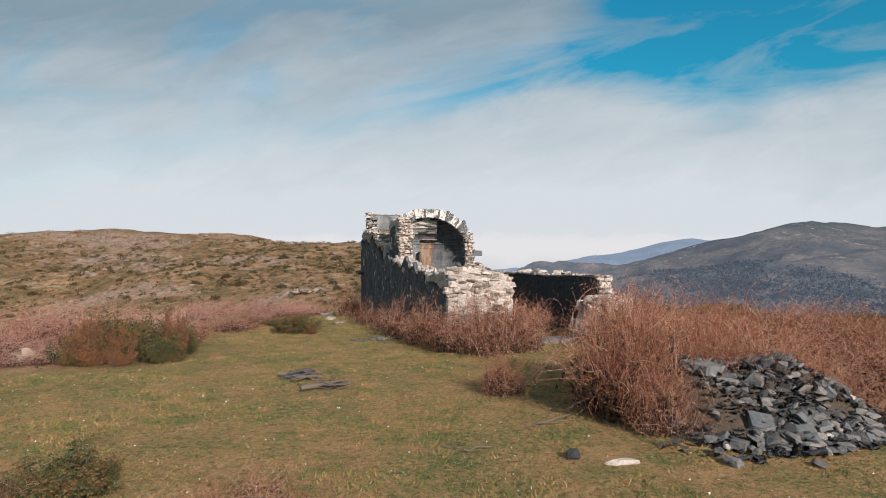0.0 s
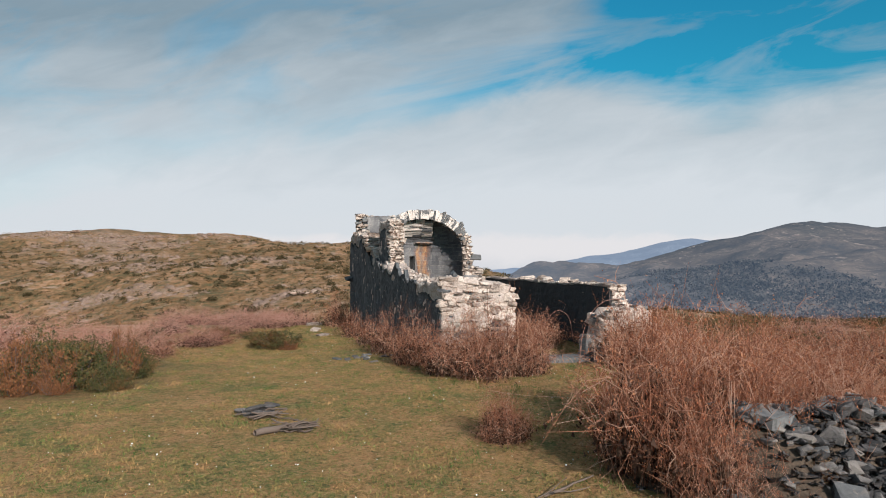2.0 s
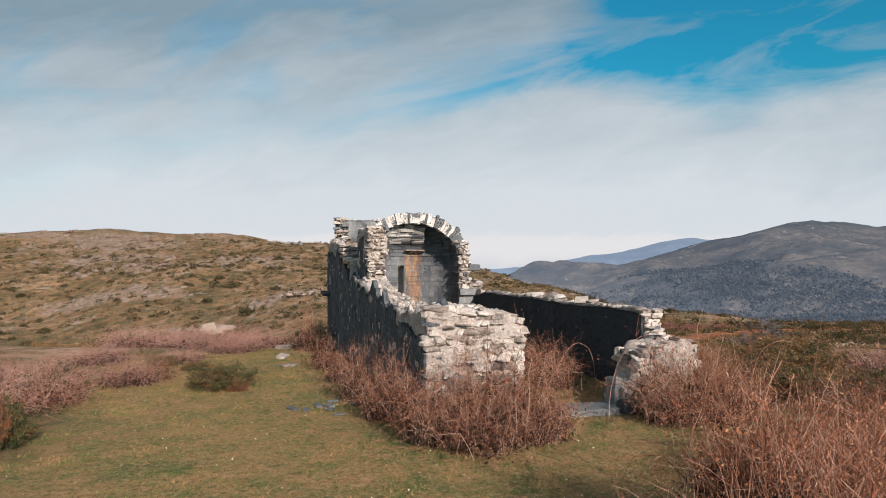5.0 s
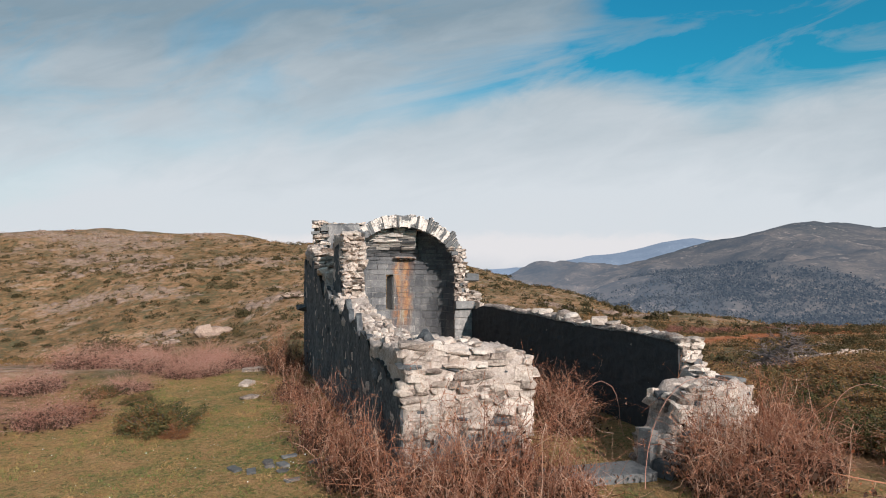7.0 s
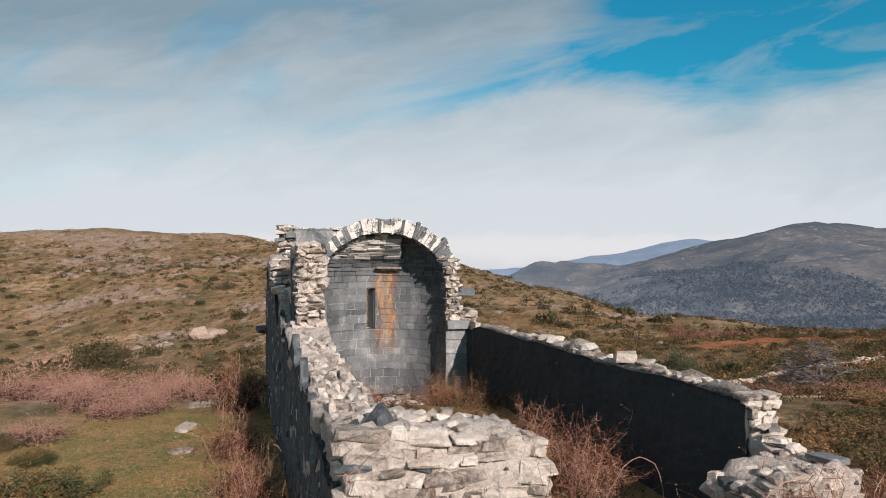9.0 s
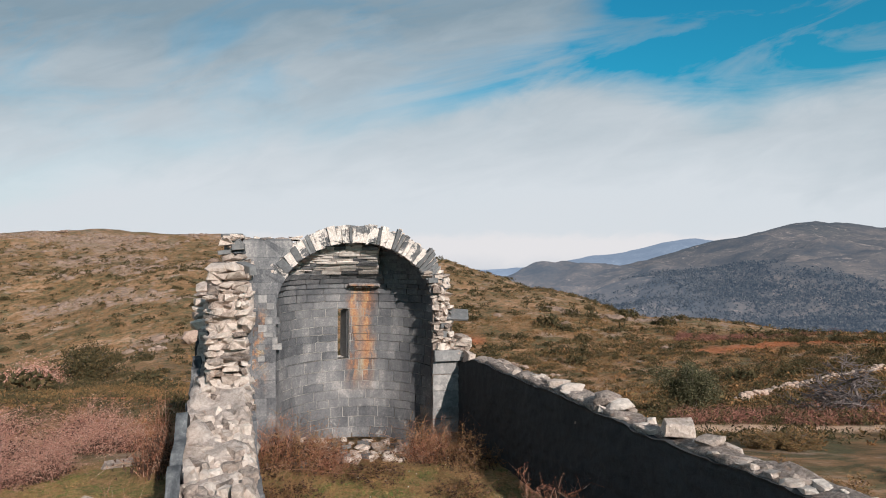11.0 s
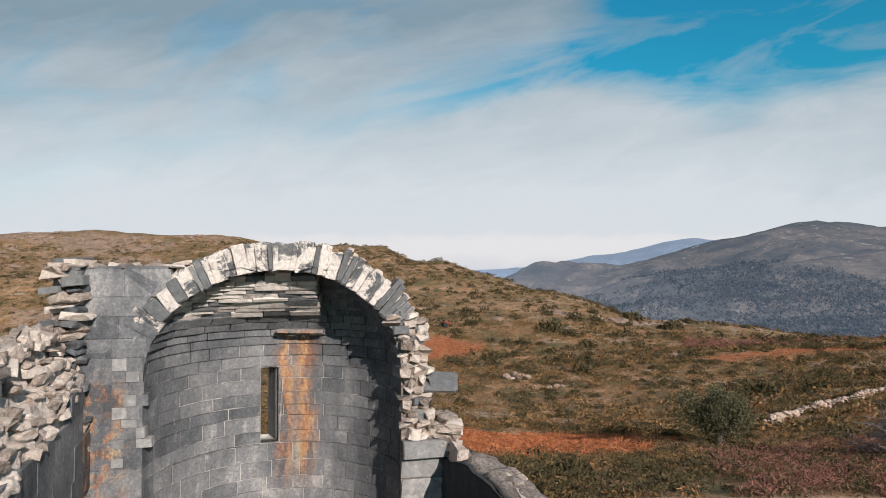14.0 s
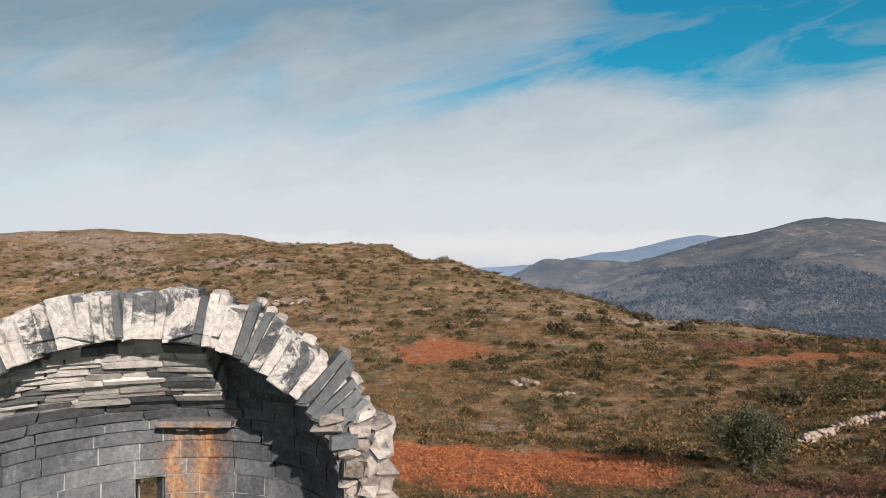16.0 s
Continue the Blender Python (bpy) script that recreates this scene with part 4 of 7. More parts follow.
rubble_face(front_r, V_RUBBLE, (0.86, FY, 0), (0, 1, 0), (-1, 0, 0), FT, lambda s: 0.44, -0.05, (0.07, 0.16), (0.15, 0.4), 0.03)
rubble_face(front_r, V_RUBBLE, (1.16, FY, 0), (0, 1, 0), (-1, 0, 0), FT, lambda s: 1.05, 0.45, (0.06, 0.13), (0.12, 0.35), 0.05)
# the broken end of the side wall above the corner
rubble_face(east, V_RUBBLE, (RX0, -9.36, 0), (1, 0, 0), (0, -1, 0), RX1 - RX0, lambda s: 1.70, 1.2, (0.05, 0.12), (0.09, 0.2), 0.03)
for k in range(9):
    piece("stone", V_SLAB if k in (1, 6) else V_RUBBLE, east, (2.14 + rs.uniform(0, 0.24), -9.42 - 0.035 * k, 1.33 - 0.022 * k), (rs.uniform(0.12, 0.26), rs.uniform(0.12, 0.24), rs.uniform(0.03, 0.07)), (rs.uniform(-6, 6), rs.uniform(-7, 7), rs.uniform(-40, 40)))
piece("stone", V_SLAB, front_r, (2.28, -10.15, 1.17), (0.36, 0.3, 0.06), (0, 6, 12))
capping(east, V_RUBBLE, (RX0, -9.3, 0), (0, 1, 0), (1, 0, 0), 7.7, RX1 - RX0, R_TOP, (0.08, 0.26), (0.03, 0.07), 4, skip=0.62)
for y, w, h in ((-7.1, 0.24, 0.08), (-6.6, 0.28, 0.12), (-5.2, 0.34, 0.16), (-5.5, 0.26, 0.1), (-4.3, 0.3, 0.12), (-3.9, 0.24, 0.1)):
    piece("cap_stone", V_RUBBLE, east, (2.26, y, 1.68 + h / 3), (w, 0.3, h), (rs.uniform(-9, 9), rs.uniform(-9, 9), rs.uniform(0, 90)))
# bare patches where the dark plaster has come away
for y, z, w, h in ((-2.72, 1.60, 0.1, 0.2), (-8.55, 1.42, 0.26, 0.24), (-8.05, 1.5, 0.05, 0.16), (-9.1, 0.9, 0.10, 0.34), (-9.18, 1.46, 0.22, 0.36), (-9.08, 1.2, 0.1, 0.16), (-0.45, 1.55, 0.3, 0.26), (-0.6, 1.35, 0.2, 0.2)):
    piece("stone", V_RUBBLE, east, (RX0 + 0.06, y, z), (0.16, w, h), (0, 0, rs.uniform(-4, 4)))

# broken stepped top of the other side wall, pale inside
capping(west, V_RUBBLE, (LX0 + 0.08, FY + 0.6, 0), (0, 1, 0), (1, 0, 0), 4.6, LX1 - LX0 - 0.1, lambda s: L_TOP(s + 0.6) - 0.02, (0.07, 0.2), (0.06, 0.17), 6, skip=0.15)
capping(west, V_RUBBLE, (LX0 + 0.02, FY + 6.8, 0), (0, 1, 0), (1, 0, 0), 3.75, 0.34, lambda s: L_TOP(s + 6.8) - 0.02, (0.07, 0.2), (0.06, 0.17), 4, skip=0.15)
# the core lies bare in a slope from the outer face down to the inner one: broken mortar with stones in it


def bare_core():
    verts, faces = [], []
    n, m = 90, 12
    for i in range(n + 1):
        for j in range(m + 1):
            s_, f = 6.75 + 3.7 * i / n, j / m
            p = Vector((-2.60 + 0.34 * f, FY + s_, L_TOP(s_) * (1 - f) + L_IN(s_) * f - 0.02))
            k = 0.09 * noise.noise(p * 5.0) + 0.06 * noise.noise(p * 14.0)
            verts.append((p.x + k * 0.7, p.y, p.z + k))
    off = len(verts)
    verts += [(v[0] - 0.02, v[1], min(v[2] - 0.3, L_IN(v[1] - FY) - 0.1)) for v in verts]
    w = m + 1
    for i in range(n):
        for j in range(m):
            a = i * w + j
            faces += [(a, a + w, a + w + 1, a + 1), (off + a, off + a + 1, off + a + w + 1, off + a + w)]
        for a, b in ((i * w, (i + 1) * w), ((i + 1) * w + m, i * w + m)):
            faces.append((a, off + a, off + b, b))
    for j in range(m):
        a, b = j, n * w + j
        faces += [(a, a + 1, off + a + 1, off + a), (b, off + b, off + b + 1, b + 1)]
    return part("bare_core", mesh_np("bare_core", verts, faces, M_MORTAR), west)


bare_core()
for k in range(9):
    f = k / 8
    capping(west, V_RUBBLE, (-2.56 + 0.26 * f, FY + 6.75, 0), (0, 1, 0), (1, 0, 0), 3.7, 0.12,
            lambda s, f=f: L_TOP(s + 6.75) * (1 - f) + L_IN(s + 6.75) * f - 0.05, (0.09, 0.26), (0.04, 0.11), 1, skip=0.55)
z = 1.78
while z < 3.42:
    h = rs.uniform(0.045, 0.10)
    x = -2.70 - 0.10 * max(0, 2.2 - z)
    fore = 0.55 * max(0.0, 2.25 - z) + 0.12 * max(0.0, 2.8 - z)
    while x < LX1 - 0.04:
        w = min(rs.uniform(0.07, 0.20), LX1 - x)
        piece("stone", V_SLAB if rs.random() < 0.03 else V_RUBBLE, stub, (x + w / 2, -4.95 - fore + rs.uniform(-0.06, 0.04), z + h / 2), (w * rs.uniform(0.95, 1.2), 0.34, h * rs.uniform(0.9, 1.25)), (rs.uniform(-9, 9), rs.uniform(-12, 12), rs.uniform(-25, 25)))
        x += w
    if z > 2.3:
        piece("stone", V_RUBBLE, stub, (-2.45, -3.74 + 0.2 * (3.4 - z), z + h / 2), (0.42, 0.25, h), (0, rs.uniform(-6, 6), rs.uniform(-10, 10)))
    z += h * 0.962
capping(stub, V_RUBBLE, (-2.66, -5.0, 0), (0, 1, 0), (1, 0, 0), 1.25, 0.4, P_TOP, (0.12, 0.3), (0.05, 0.14), 2, skip=0.1)
rubble_face(stub, V_ASHLAR, (LX1 + 0.01, -4.95, 0), (0, 1, 0), (1, 0, 0), 1.2, lambda s: P_TOP(s) - 0.15, 2.0, (0.2, 0.32), (0.3, 0.6), 0.01, 0.1, "block")
z = 2.6
while z < 3.15:
    h = rs.uniform(0.06, 0.14)
    for k in range(3):
        piece("stone", V_RUBBLE, west, (LX0 + 0.0 + 0.19 * k, FY + float(np.interp(z, [2.6, 3.0, 3.2], [7.2, 7.9, 8.6])) + rs.uniform(0, 0.1), z + h / 2), (0.24, 0.5, h), (rs.uniform(-6, 6), rs.uniform(-6, 6), rs.uniform(-10, 10)))
    z += h
piece("stone", V_DARKST, west, (-2.52, -10.22, 1.92), (0.2, 0.24, 0.27), (8, -7, 24))
piece("stone", V_DARKST, west, (-2.74, -10.25, 1.86), (0.16, 0.2, 0.2), (8, 7, 4))
# squared slate on the inner face near the apse, rough stones low on the outer face
rubble_face(west, V_ASHLAR, (LX1, -5.3, 0), (0, 1, 0), (1, 0, 0), 5.4, lambda s: L_IN(s + 5.1) - 0.05, 0.0, (0.22, 0.34), (0.35, 0.75), 0.05, 0.14, "block")
rubble_face(west, V_ASHLAR, (LX1, FY + 0.7, 0), (0, 1, 0), (1, 0, 0), 4.4, lambda s: L_TOP(s + 0.7) - 0.12, 0.0, (0.22, 0.34), (0.35, 0.75), 0.05, 0.14, "block")
for k in range(12):
    y, z = rs.uniform(FY + 0.1, -0.2), rs.uniform(0.1, 1.0) ** 0.5 * 1.6
    if z < L_TOP(y - FY) - 0.25:
        piece("dark_stone", V_DARKST, west, (LX0 - 0.03, y, z), (0.09, rs.uniform(0.2, 0.5), rs.uniform(0.10, 0.26)), (0, rs.uniform(-4, 4), rs.uniform(-4, 4)))
piece("dark_stone", V_DARKST, west, (LX0 - 0.12, -0.1, 1.62), (0.3, 0.5, 0.16), (0, 3, 4))

# ------------------------------------------------------------------ apse, its arch and the gable piers
CX, AR, SPRING, RISE = -0.08, 1.56, 2.60, 1.31
APSE_TURN = pose(0, 0.13, 0, 0, 0, -6.3)      # the apse end stands a little askew
apse = chapel_part("apse", "half-round apse of coursed grey slate, stained with rust", chapel)
apse.matrix_basis = APSE_TURN


def half_width(z_):
    if z_ <= SPRING:
        return AR
    f = min(0.999, (z_ - SPRING) / RISE)
    return AR * math.sqrt(1 - f * f)


def apse_depth(z_):
    """How deep the apse is at a height: a half drum, drawn forward to the arch at its top."""
    return float(np.interp(z_, [0, SPRING, 3.05, 3.3, 3.5, 3.7, 3.82, 3.93], [AR - 0.04, AR - 0.06, 1.42, 1.30, 1.18, 1.0, 0.85, 0.7]))


def edge_x(z_):
    """Where the broken edge of the vault runs."""
    return float(np.interp(z_, [2.7, 3.0, 3.08, 3.2, 3.22, 3.4, 3.9], [0.9, 0.64, 0.58, 0.55, 0.46, 0.44, 0.38]))


def vault_depth(z_, x_):
    """The thin courses that spring forward to the arch; on one hand they have fallen out down to the drum."""
    full = float(np.interp(z_, [2.72, 2.9, 3.05, 3.2, 3.3, 3.5, 3.7, 3.82, 3.93], [1.49, 1.45, 1.38, 1.24, 1.06, 0.80, 0.61, 0.51, 0.42]))
    return full if x_ < edge_x(z_) else apse_depth(z_) - 0.03


SLIT = (-0.38, -0.13, 1.36, 2.46)


def set_back(a_):
    """How far the crown of the ring stands behind the face of the piers."""
    return 0.22 * float(smooth(np.float64(math.sin(a_)), 0.70, 1.0))


def apse_shell():
    """The solid behind the blocks."""
    zs = [-0.3, 0.5, 1.0, SLIT[2], 1.7, 2.1, SLIT[3], SPRING, 2.8, 3.0, 3.2, 3.4, 3.55, 3.7, 3.82, 3.90]
    n = 60
    slit_lo, slit_hi = [math.acos((x - CX) / AR) for x in (SLIT[1], SLIT[0])]
    angs = sorted([math.pi * i / n for i in range(n + 1)] + [slit_lo, slit_hi])
    m = len(zs)
    verts, faces = [], []
    for layer in (0, 1):
        for a in angs:
            for z in zs:
                r, d = half_width(z) + 0.011 + (0.011 if z >= SPRING else 0) + 0.04 * (z > 3.0), apse_depth(z) + 0.011 + (0.006 if z >= SPRING else 0)
                if layer:
                    r, d = r + (0.42 if z < SPRING else 0.2), d + (0.46 if z < SPRING else 0.25)
                    r = min(r, 1.95)
                k = noise.noise(Vector((a * 4, z * 3, layer))) * 0.03 * layer
                up = 0.05 if layer and z > 3.0 else 0.0
                y_ = (d + k) * math.sin(a) if z < SPRING else 0.18 + (d + k - 0.18) * math.sin(a)
                verts.append((CX + (r + k) * math.cos(a), y_, z + up))
    off = len(angs) * m
    hole = lambda i, j: slit_lo - 1e-4 <= angs[i] and angs[i + 1] <= slit_hi + 1e-4 and SLIT[2] - 1e-4 <= zs[j] and zs[j + 1] <= SLIT[3] + 1e-4
    for i in range(len(angs) - 1):
        for j in range(m - 1):
            if hole(i, j):
                continue
            a = i * m + j
            faces.append((a, a + 1, a + m + 1, a + m))
            faces.append((off + a, off + a + m, off + a + m + 1, off + a + 1))
        a = i * m + m - 1
        faces.append((a, off + a, off + a + m, a + m))
    i0, i1 = angs.index(slit_lo), angs.index(slit_hi)
    j0, j1 = zs.index(SLIT[2]), zs.index(SLIT[3])
    for j in range(j0, j1):
        for i in (i0, i1):
            a = i * m + j
            faces.append((a, a + 1, off + a + 1, off + a))
    for i in range(i0, i1):
        for j in (j0, j1):
            a = i * m + j
            faces.append((a, a + m, off + a + m, off + a))
    me = mesh_np("apse_core", verts, faces, M_CORE)
    me.materials.append(M_ASHLAR)
    for p in me.polygons:
        p.material_index = int(p.center.z > 2.95)
    return part("apse_core", me, apse)


apse_shell()
z = -0.4
while z < 3.87:
    thin, bent = z > 3.16, z > 2.74
    h = rs.uniform(0.04, 0.075) if thin else rs.uniform(0.09, 0.13) if bent else rs.uniform(0.15, 0.25)
    if z < SLIT[2] < z + h:
        h = SLIT[2] - z
    zm = z + h / 2
    rx, ry = half_width(zm) + (0.05 if thin else 0), apse_depth(zm)
    a = rs.uniform(0.03, 0.1)
    ragged_edge = rs.uniform(-0.03, 0.03)
    while a < math.pi - 0.08:
        w = rs.uniform(0.15, 0.5) if thin else rs.uniform(0.26, 0.6)
        da = w / max(math.hypot(rx * math.sin(a + 0.1), ry * math.cos(a + 0.1)), 0.35)
        a1 = min(a + da, math.pi)
        if SLIT[2] - 0.02 <= zm < SLIT[3]:
            lo, hi = math.acos((SLIT[1] - CX) / AR), math.acos((SLIT[0] - CX) / AR)
            if a < lo < a1:
                a1 = lo
            if lo - 1e-3 <= a < hi:
                a = hi
                continue
        fallen = False
        if bent:
            # blocks end at the broken edge of the vault
            brk = math.acos(min(1.0, (edge_x(zm) + ragged_edge - CX) / rx))
            if a < brk - 1e-3 < a1:
                a1 = brk
            fallen = (a + a1) / 2 < brk
            ry = vault_depth(zm, edge_x(zm) + (0.1 if fallen else -0.1))
        # towards the pier the vault hangs back behind the ring
        full_ = 0.72 if thin and a > 1.5 else 1.0
        p0 = Vector((CX + rx * math.cos(a), ry * max(0.0, math.sin(a)) ** full_, 0))
        p1 = Vector((CX + rx * math.cos(a1), ry * max(0.0, math.sin(a1)) ** full_, 0))
        mid, run = (p0 + p1) / 2, (p1 - p0)
        out = Vector((run.y, -run.x, 0)).normalized()
        depth = 0.42 if thin else 0.22
        if thin and mid.y < 0.20 + set_back(math.asin(min(1.0, (zm - SPRING) / RISE))):
            a = a1
            continue
        rough = rs.uniform(-0.006, 0.010) if thin else rs.uniform(-0.004, 0.003)
        lean = 0.0
        if bent and ry < apse_depth(zm) - 0.035:
            lean = math.atan((vault_depth(zm - 0.06, -0.5) - vault_depth(zm + 0.06, -0.5)) / 0.12 * math.sin((a + a1) / 2) * 0.85)
        c3 = Vector((mid.x, mid.y, zm)) + (out * math.cos(lean) + Vector((0, 0, math.sin(lean)))) * (depth / 2 - rough)
        pool = V_DRUM if not thin or fallen else V_ASHLAR if rs.random() < 0.22 else V_THIN
        piece("block", pool, apse, tuple(c3), (run.length - (0.006 if thin else 0.013), depth, (h - (0.003 if thin else 0.011)) / math.cos(lean)),
              (-math.degrees(lean) + (rs.uniform(-1.5, 1.5) if thin else 0), rs.uniform(-0.6, 0.6), math.degrees(math.atan2(run.y, run.x))))
        a = a1
    z += h
# lintel over the stained recess
piece("block", V_ASHLAR, apse, (0.20, 1.33, 3.015), (0.66, 0.3, 0.055), (0, 1.0, -8))
for k in range(5):
    piece("stone", V_RUBBLE, apse, (0.08 + 0.1 * k, 1.36 - 0.012 * k, 2.965), (0.11, 0.16, rs.uniform(0.03, 0.06)), (0, rs.uniform(-8, 8), -8))
# splayed cheek inside the window slit
piece("block", V_SLAB, apse, (-0.17, 1.80, 1.91), (0.16, 0.36, 1.09), (0, 0, 22))

gable = chapel_part("gable_wall", "ashlar piers either side of the arch", chapel)
gable.matrix_basis = APSE_TURN


def gable_core():
    """Pier beside the arch on one hand and the broken jamb on the other, cut round the arch opening."""
    grow = lambda a: 0.30 * float(smooth(np.float64(math.sin(a)), 0.46, 0.56))
    ell = [(CX + (AR + grow(a)) * math.cos(a), SPRING + (RISE + grow(a)) * math.sin(a)) for a in np.linspace(math.pi, math.pi * 0.80, 10)]
    left = [(-2.62, -0.3), (CX - AR, -0.3)] + ell + [(-1.35, 3.97), (-2.62, 3.97)]
    right_ell = [(CX + AR * math.cos(a), SPRING + RISE * math.sin(a)) for a in np.linspace(math.pi * 0.13, 0, 5)]
    right = right_ell + [(CX + AR, -0.3), (2.10, -0.3), (2.10, 1.70), (1.86, 1.78), (1.80, 2.4), (1.72, 2.95), (1.60, 3.1)]
    for outline, mat in ((left, M_ASHLAR), (right, M_MORTAR)):
        bm = bmesh.new()
        f = bm.faces.new([bm.verts.new((x, -0.002, z)) for x, z in outline])
        ext = bmesh.ops.extrude_face_region(bm, geom=[f])
        for v in ext["geom"]:
            if isinstance(v, bmesh.types.BMVert):
                v.co.y += 0.56
        bmesh.ops.recalc_face_normals(bm, faces=bm.faces)
        bmesh.ops.triangulate(bm, faces=bm.faces)
        part("pier_core", mesh_bm("pier_core", bm, mat), gable)


gable_core()


z = 0.0
while z < 3.93:
    h = rs.uniform(0.22, 0.36) if z < 2.6 else rs.uniform(0.2, 0.34)
    h = min(h, 3.98 - z)
    x0, x1 = -2.30, CX - half_width(z + h * 0.1)
    if z + h * 0.6 > 3.2:
        x1 = CX - (AR + 0.26) * math.sqrt(1 - ((z + h * 0.5 - SPRING) / (RISE + 0.30)) ** 2)
    x = x0
    while x < x1 - 0.03:
        w = min(rs.uniform(0.25, 0.6), x1 - x)
        if x1 - x - w < 0.15:
            w = x1 - x
        piece("block", V_ASHLAR, gable, (x + w / 2, 0.072 + rs.uniform(-0.006, 0.006), z + h / 2), (w * 0.985, 0.16, h * 0.975))
        x += w
    if z + h < 1.75:
        w = 2.08 - (CX + AR)
        piece("block", V_LIME, gable, (CX + AR + w / 2, 0.06, z + h / 2), (w * 0.99, 0.18, h * 0.985))
    z += h
piece("block", V_LIME, gable, (1.79, 0.1, 1.60), (0.60, 0.5, 0.22))
for k in range(14):
    piece("stone", V_RUBBLE, gable, (1.98 + rs.uniform(0, 0.24), 0.0 + rs.uniform(-0.06, 0.1), 1.60 + 0.03 * k), (rs.uniform(0.12, 0.26), 0.3, rs.uniform(0.06, 0.12)), (rs.uniform(-9, 9), rs.uniform(-9, 9), rs.uniform(-20, 20)))
# broken rubble edge above the jamb
z = 1.74
while z < 3.35:
    h = rs.uniform(0.055, 0.13)
    x0 = CX + half_width(z) + 0.02
    x1 = float(np.interp(z, [1.7, 1.9, 2.4, 2.9, 3.3, 3.6], [2.02, 1.86, 1.86, 1.84, 1.74, 1.5])) + rs.uniform(-0.05, 0.06)
    for k in range(3):
        w = (x1 - x0) / 3
        piece("stone", V_SLAB if rs.random() < 0.08 else V_RUBBLE, gable, (x0 + w * (k + rs.uniform(0.3, 0.7)), 0.22 + rs.uniform(-0.05, 0.05), z + h / 2), (max(w, 0.1) * rs.uniform(1.1, 1.6), 0.55, h * rs.uniform(1.0, 1.25)), (rs.uniform(-5, 5), rs.uniform(-9, 9), rs.uniform(-12, 12)))
    z += h
piece("stone", V_SLAB, gable, (2.0, 0.10, 2.42), (0.5, 0.36, 0.06), (32, 3, -6))
# ragged quoin stones at the free corner
z = 1.2
while z < 3.95:
    h = rs.uniform(0.04, 0.13)
    for k in range(2):
        pick_ = rs.random()
        piece("stone", V_RUBBLE if pick_ < 0.6 else V_SLAB if pick_ < 0.85 else V_DARKST, gable, (-2.52 + 0.17 * k + rs.uniform(-0.06, 0.06), 0.02 + rs.uniform(-0.05, 0.05), z + h / 2), (rs.uniform(0.14, 0.3), 0.46, h * rs.uniform(0.9, 1.3)), (rs.uniform(-4, 4), rs.uniform(-9, 9), rs.uniform(-25, 25)))
    z += h
capping(gable, V_RUBBLE, (-2.6, 0.0, 0), (1, 0, 0), (0, 1, 0), 1.15, 0.5, lambda s: 3.965, (0.12, 0.3), (0.03, 0.07), 3, skip=0.15)
for k in range(7):
    piece("stone", V_SLAB if k % 3 == 0 else V_RUBBLE, gable, (-2.52 + rs.uniform(-0.05, 0.12), 0.1 + rs.uniform(-0.1, 0.2), 3.86 + 0.03 * k), (rs.uniform(0.2, 0.34), 0.36, 0.06), (rs.uniform(-5, 5), rs.uniform(-8, 8), rs.uniform(-20, 20)))
# small pale stones that fill out the pier beside its squared blocks
z = 1.45
while z < 2.75:
    h = rs.uniform(0.07, 0.17)
    x = -1.98
    while x < -1.68:
        w = rs.uniform(0.08, 0.2)
        if rs.random() < 0.62:
            piece("stone", V_LIME if rs.random() < 0.4 else V_ASHLAR, gable, (x + w / 2, 0.06, z + h / 2), (w * 0.97, 0.15, h * 0.95), (0, rs.uniform(-1, 1), 0))
        x += w
    z += h

arch = chapel_part("arch", "ring of thin slates set on edge in pale mortar", chapel)
arch.matrix_basis = APSE_TURN


def ring_core():
    """Mortar that holds the slates."""
    verts, faces = [], []
    n = 60
    for i in range(n + 1):
        a = 0.25 + (2.62 - 0.25) * i / n
        ex, ez = CX + AR * math.cos(a), SPRING + RISE * math.sin(a)
        nx, nz = RISE * math.cos(a), AR * math.sin(a)
        l_ = math.hypot(nx, nz)
        for r, y in ((0.03, 0.03), (0.36, 0.03), (0.36, 0.36), (0.04, 0.30)):
            k = 0.045 * noise.noise(Vector((a * 12, r * 7, y * 5)))
            verts.append((ex + nx / l_ * (r + k * (r > 0)), y + k + set_back(a), ez + nz / l_ * (r + k * (r > 0))))
    for i in range(n):
        for j in range(4):
            faces.append((i * 4 + j, i * 4 + (j + 1) % 4, i * 4 + 4 + (j + 1) % 4, i * 4 + 4 + j))
    faces += [(0, 3, 2, 1), (n * 4, n * 4 + 1, n * 4 + 2, n * 4 + 3)]
    return part("ring_core", mesh_np("ring_core", verts, faces, M_VOUSS), arch)


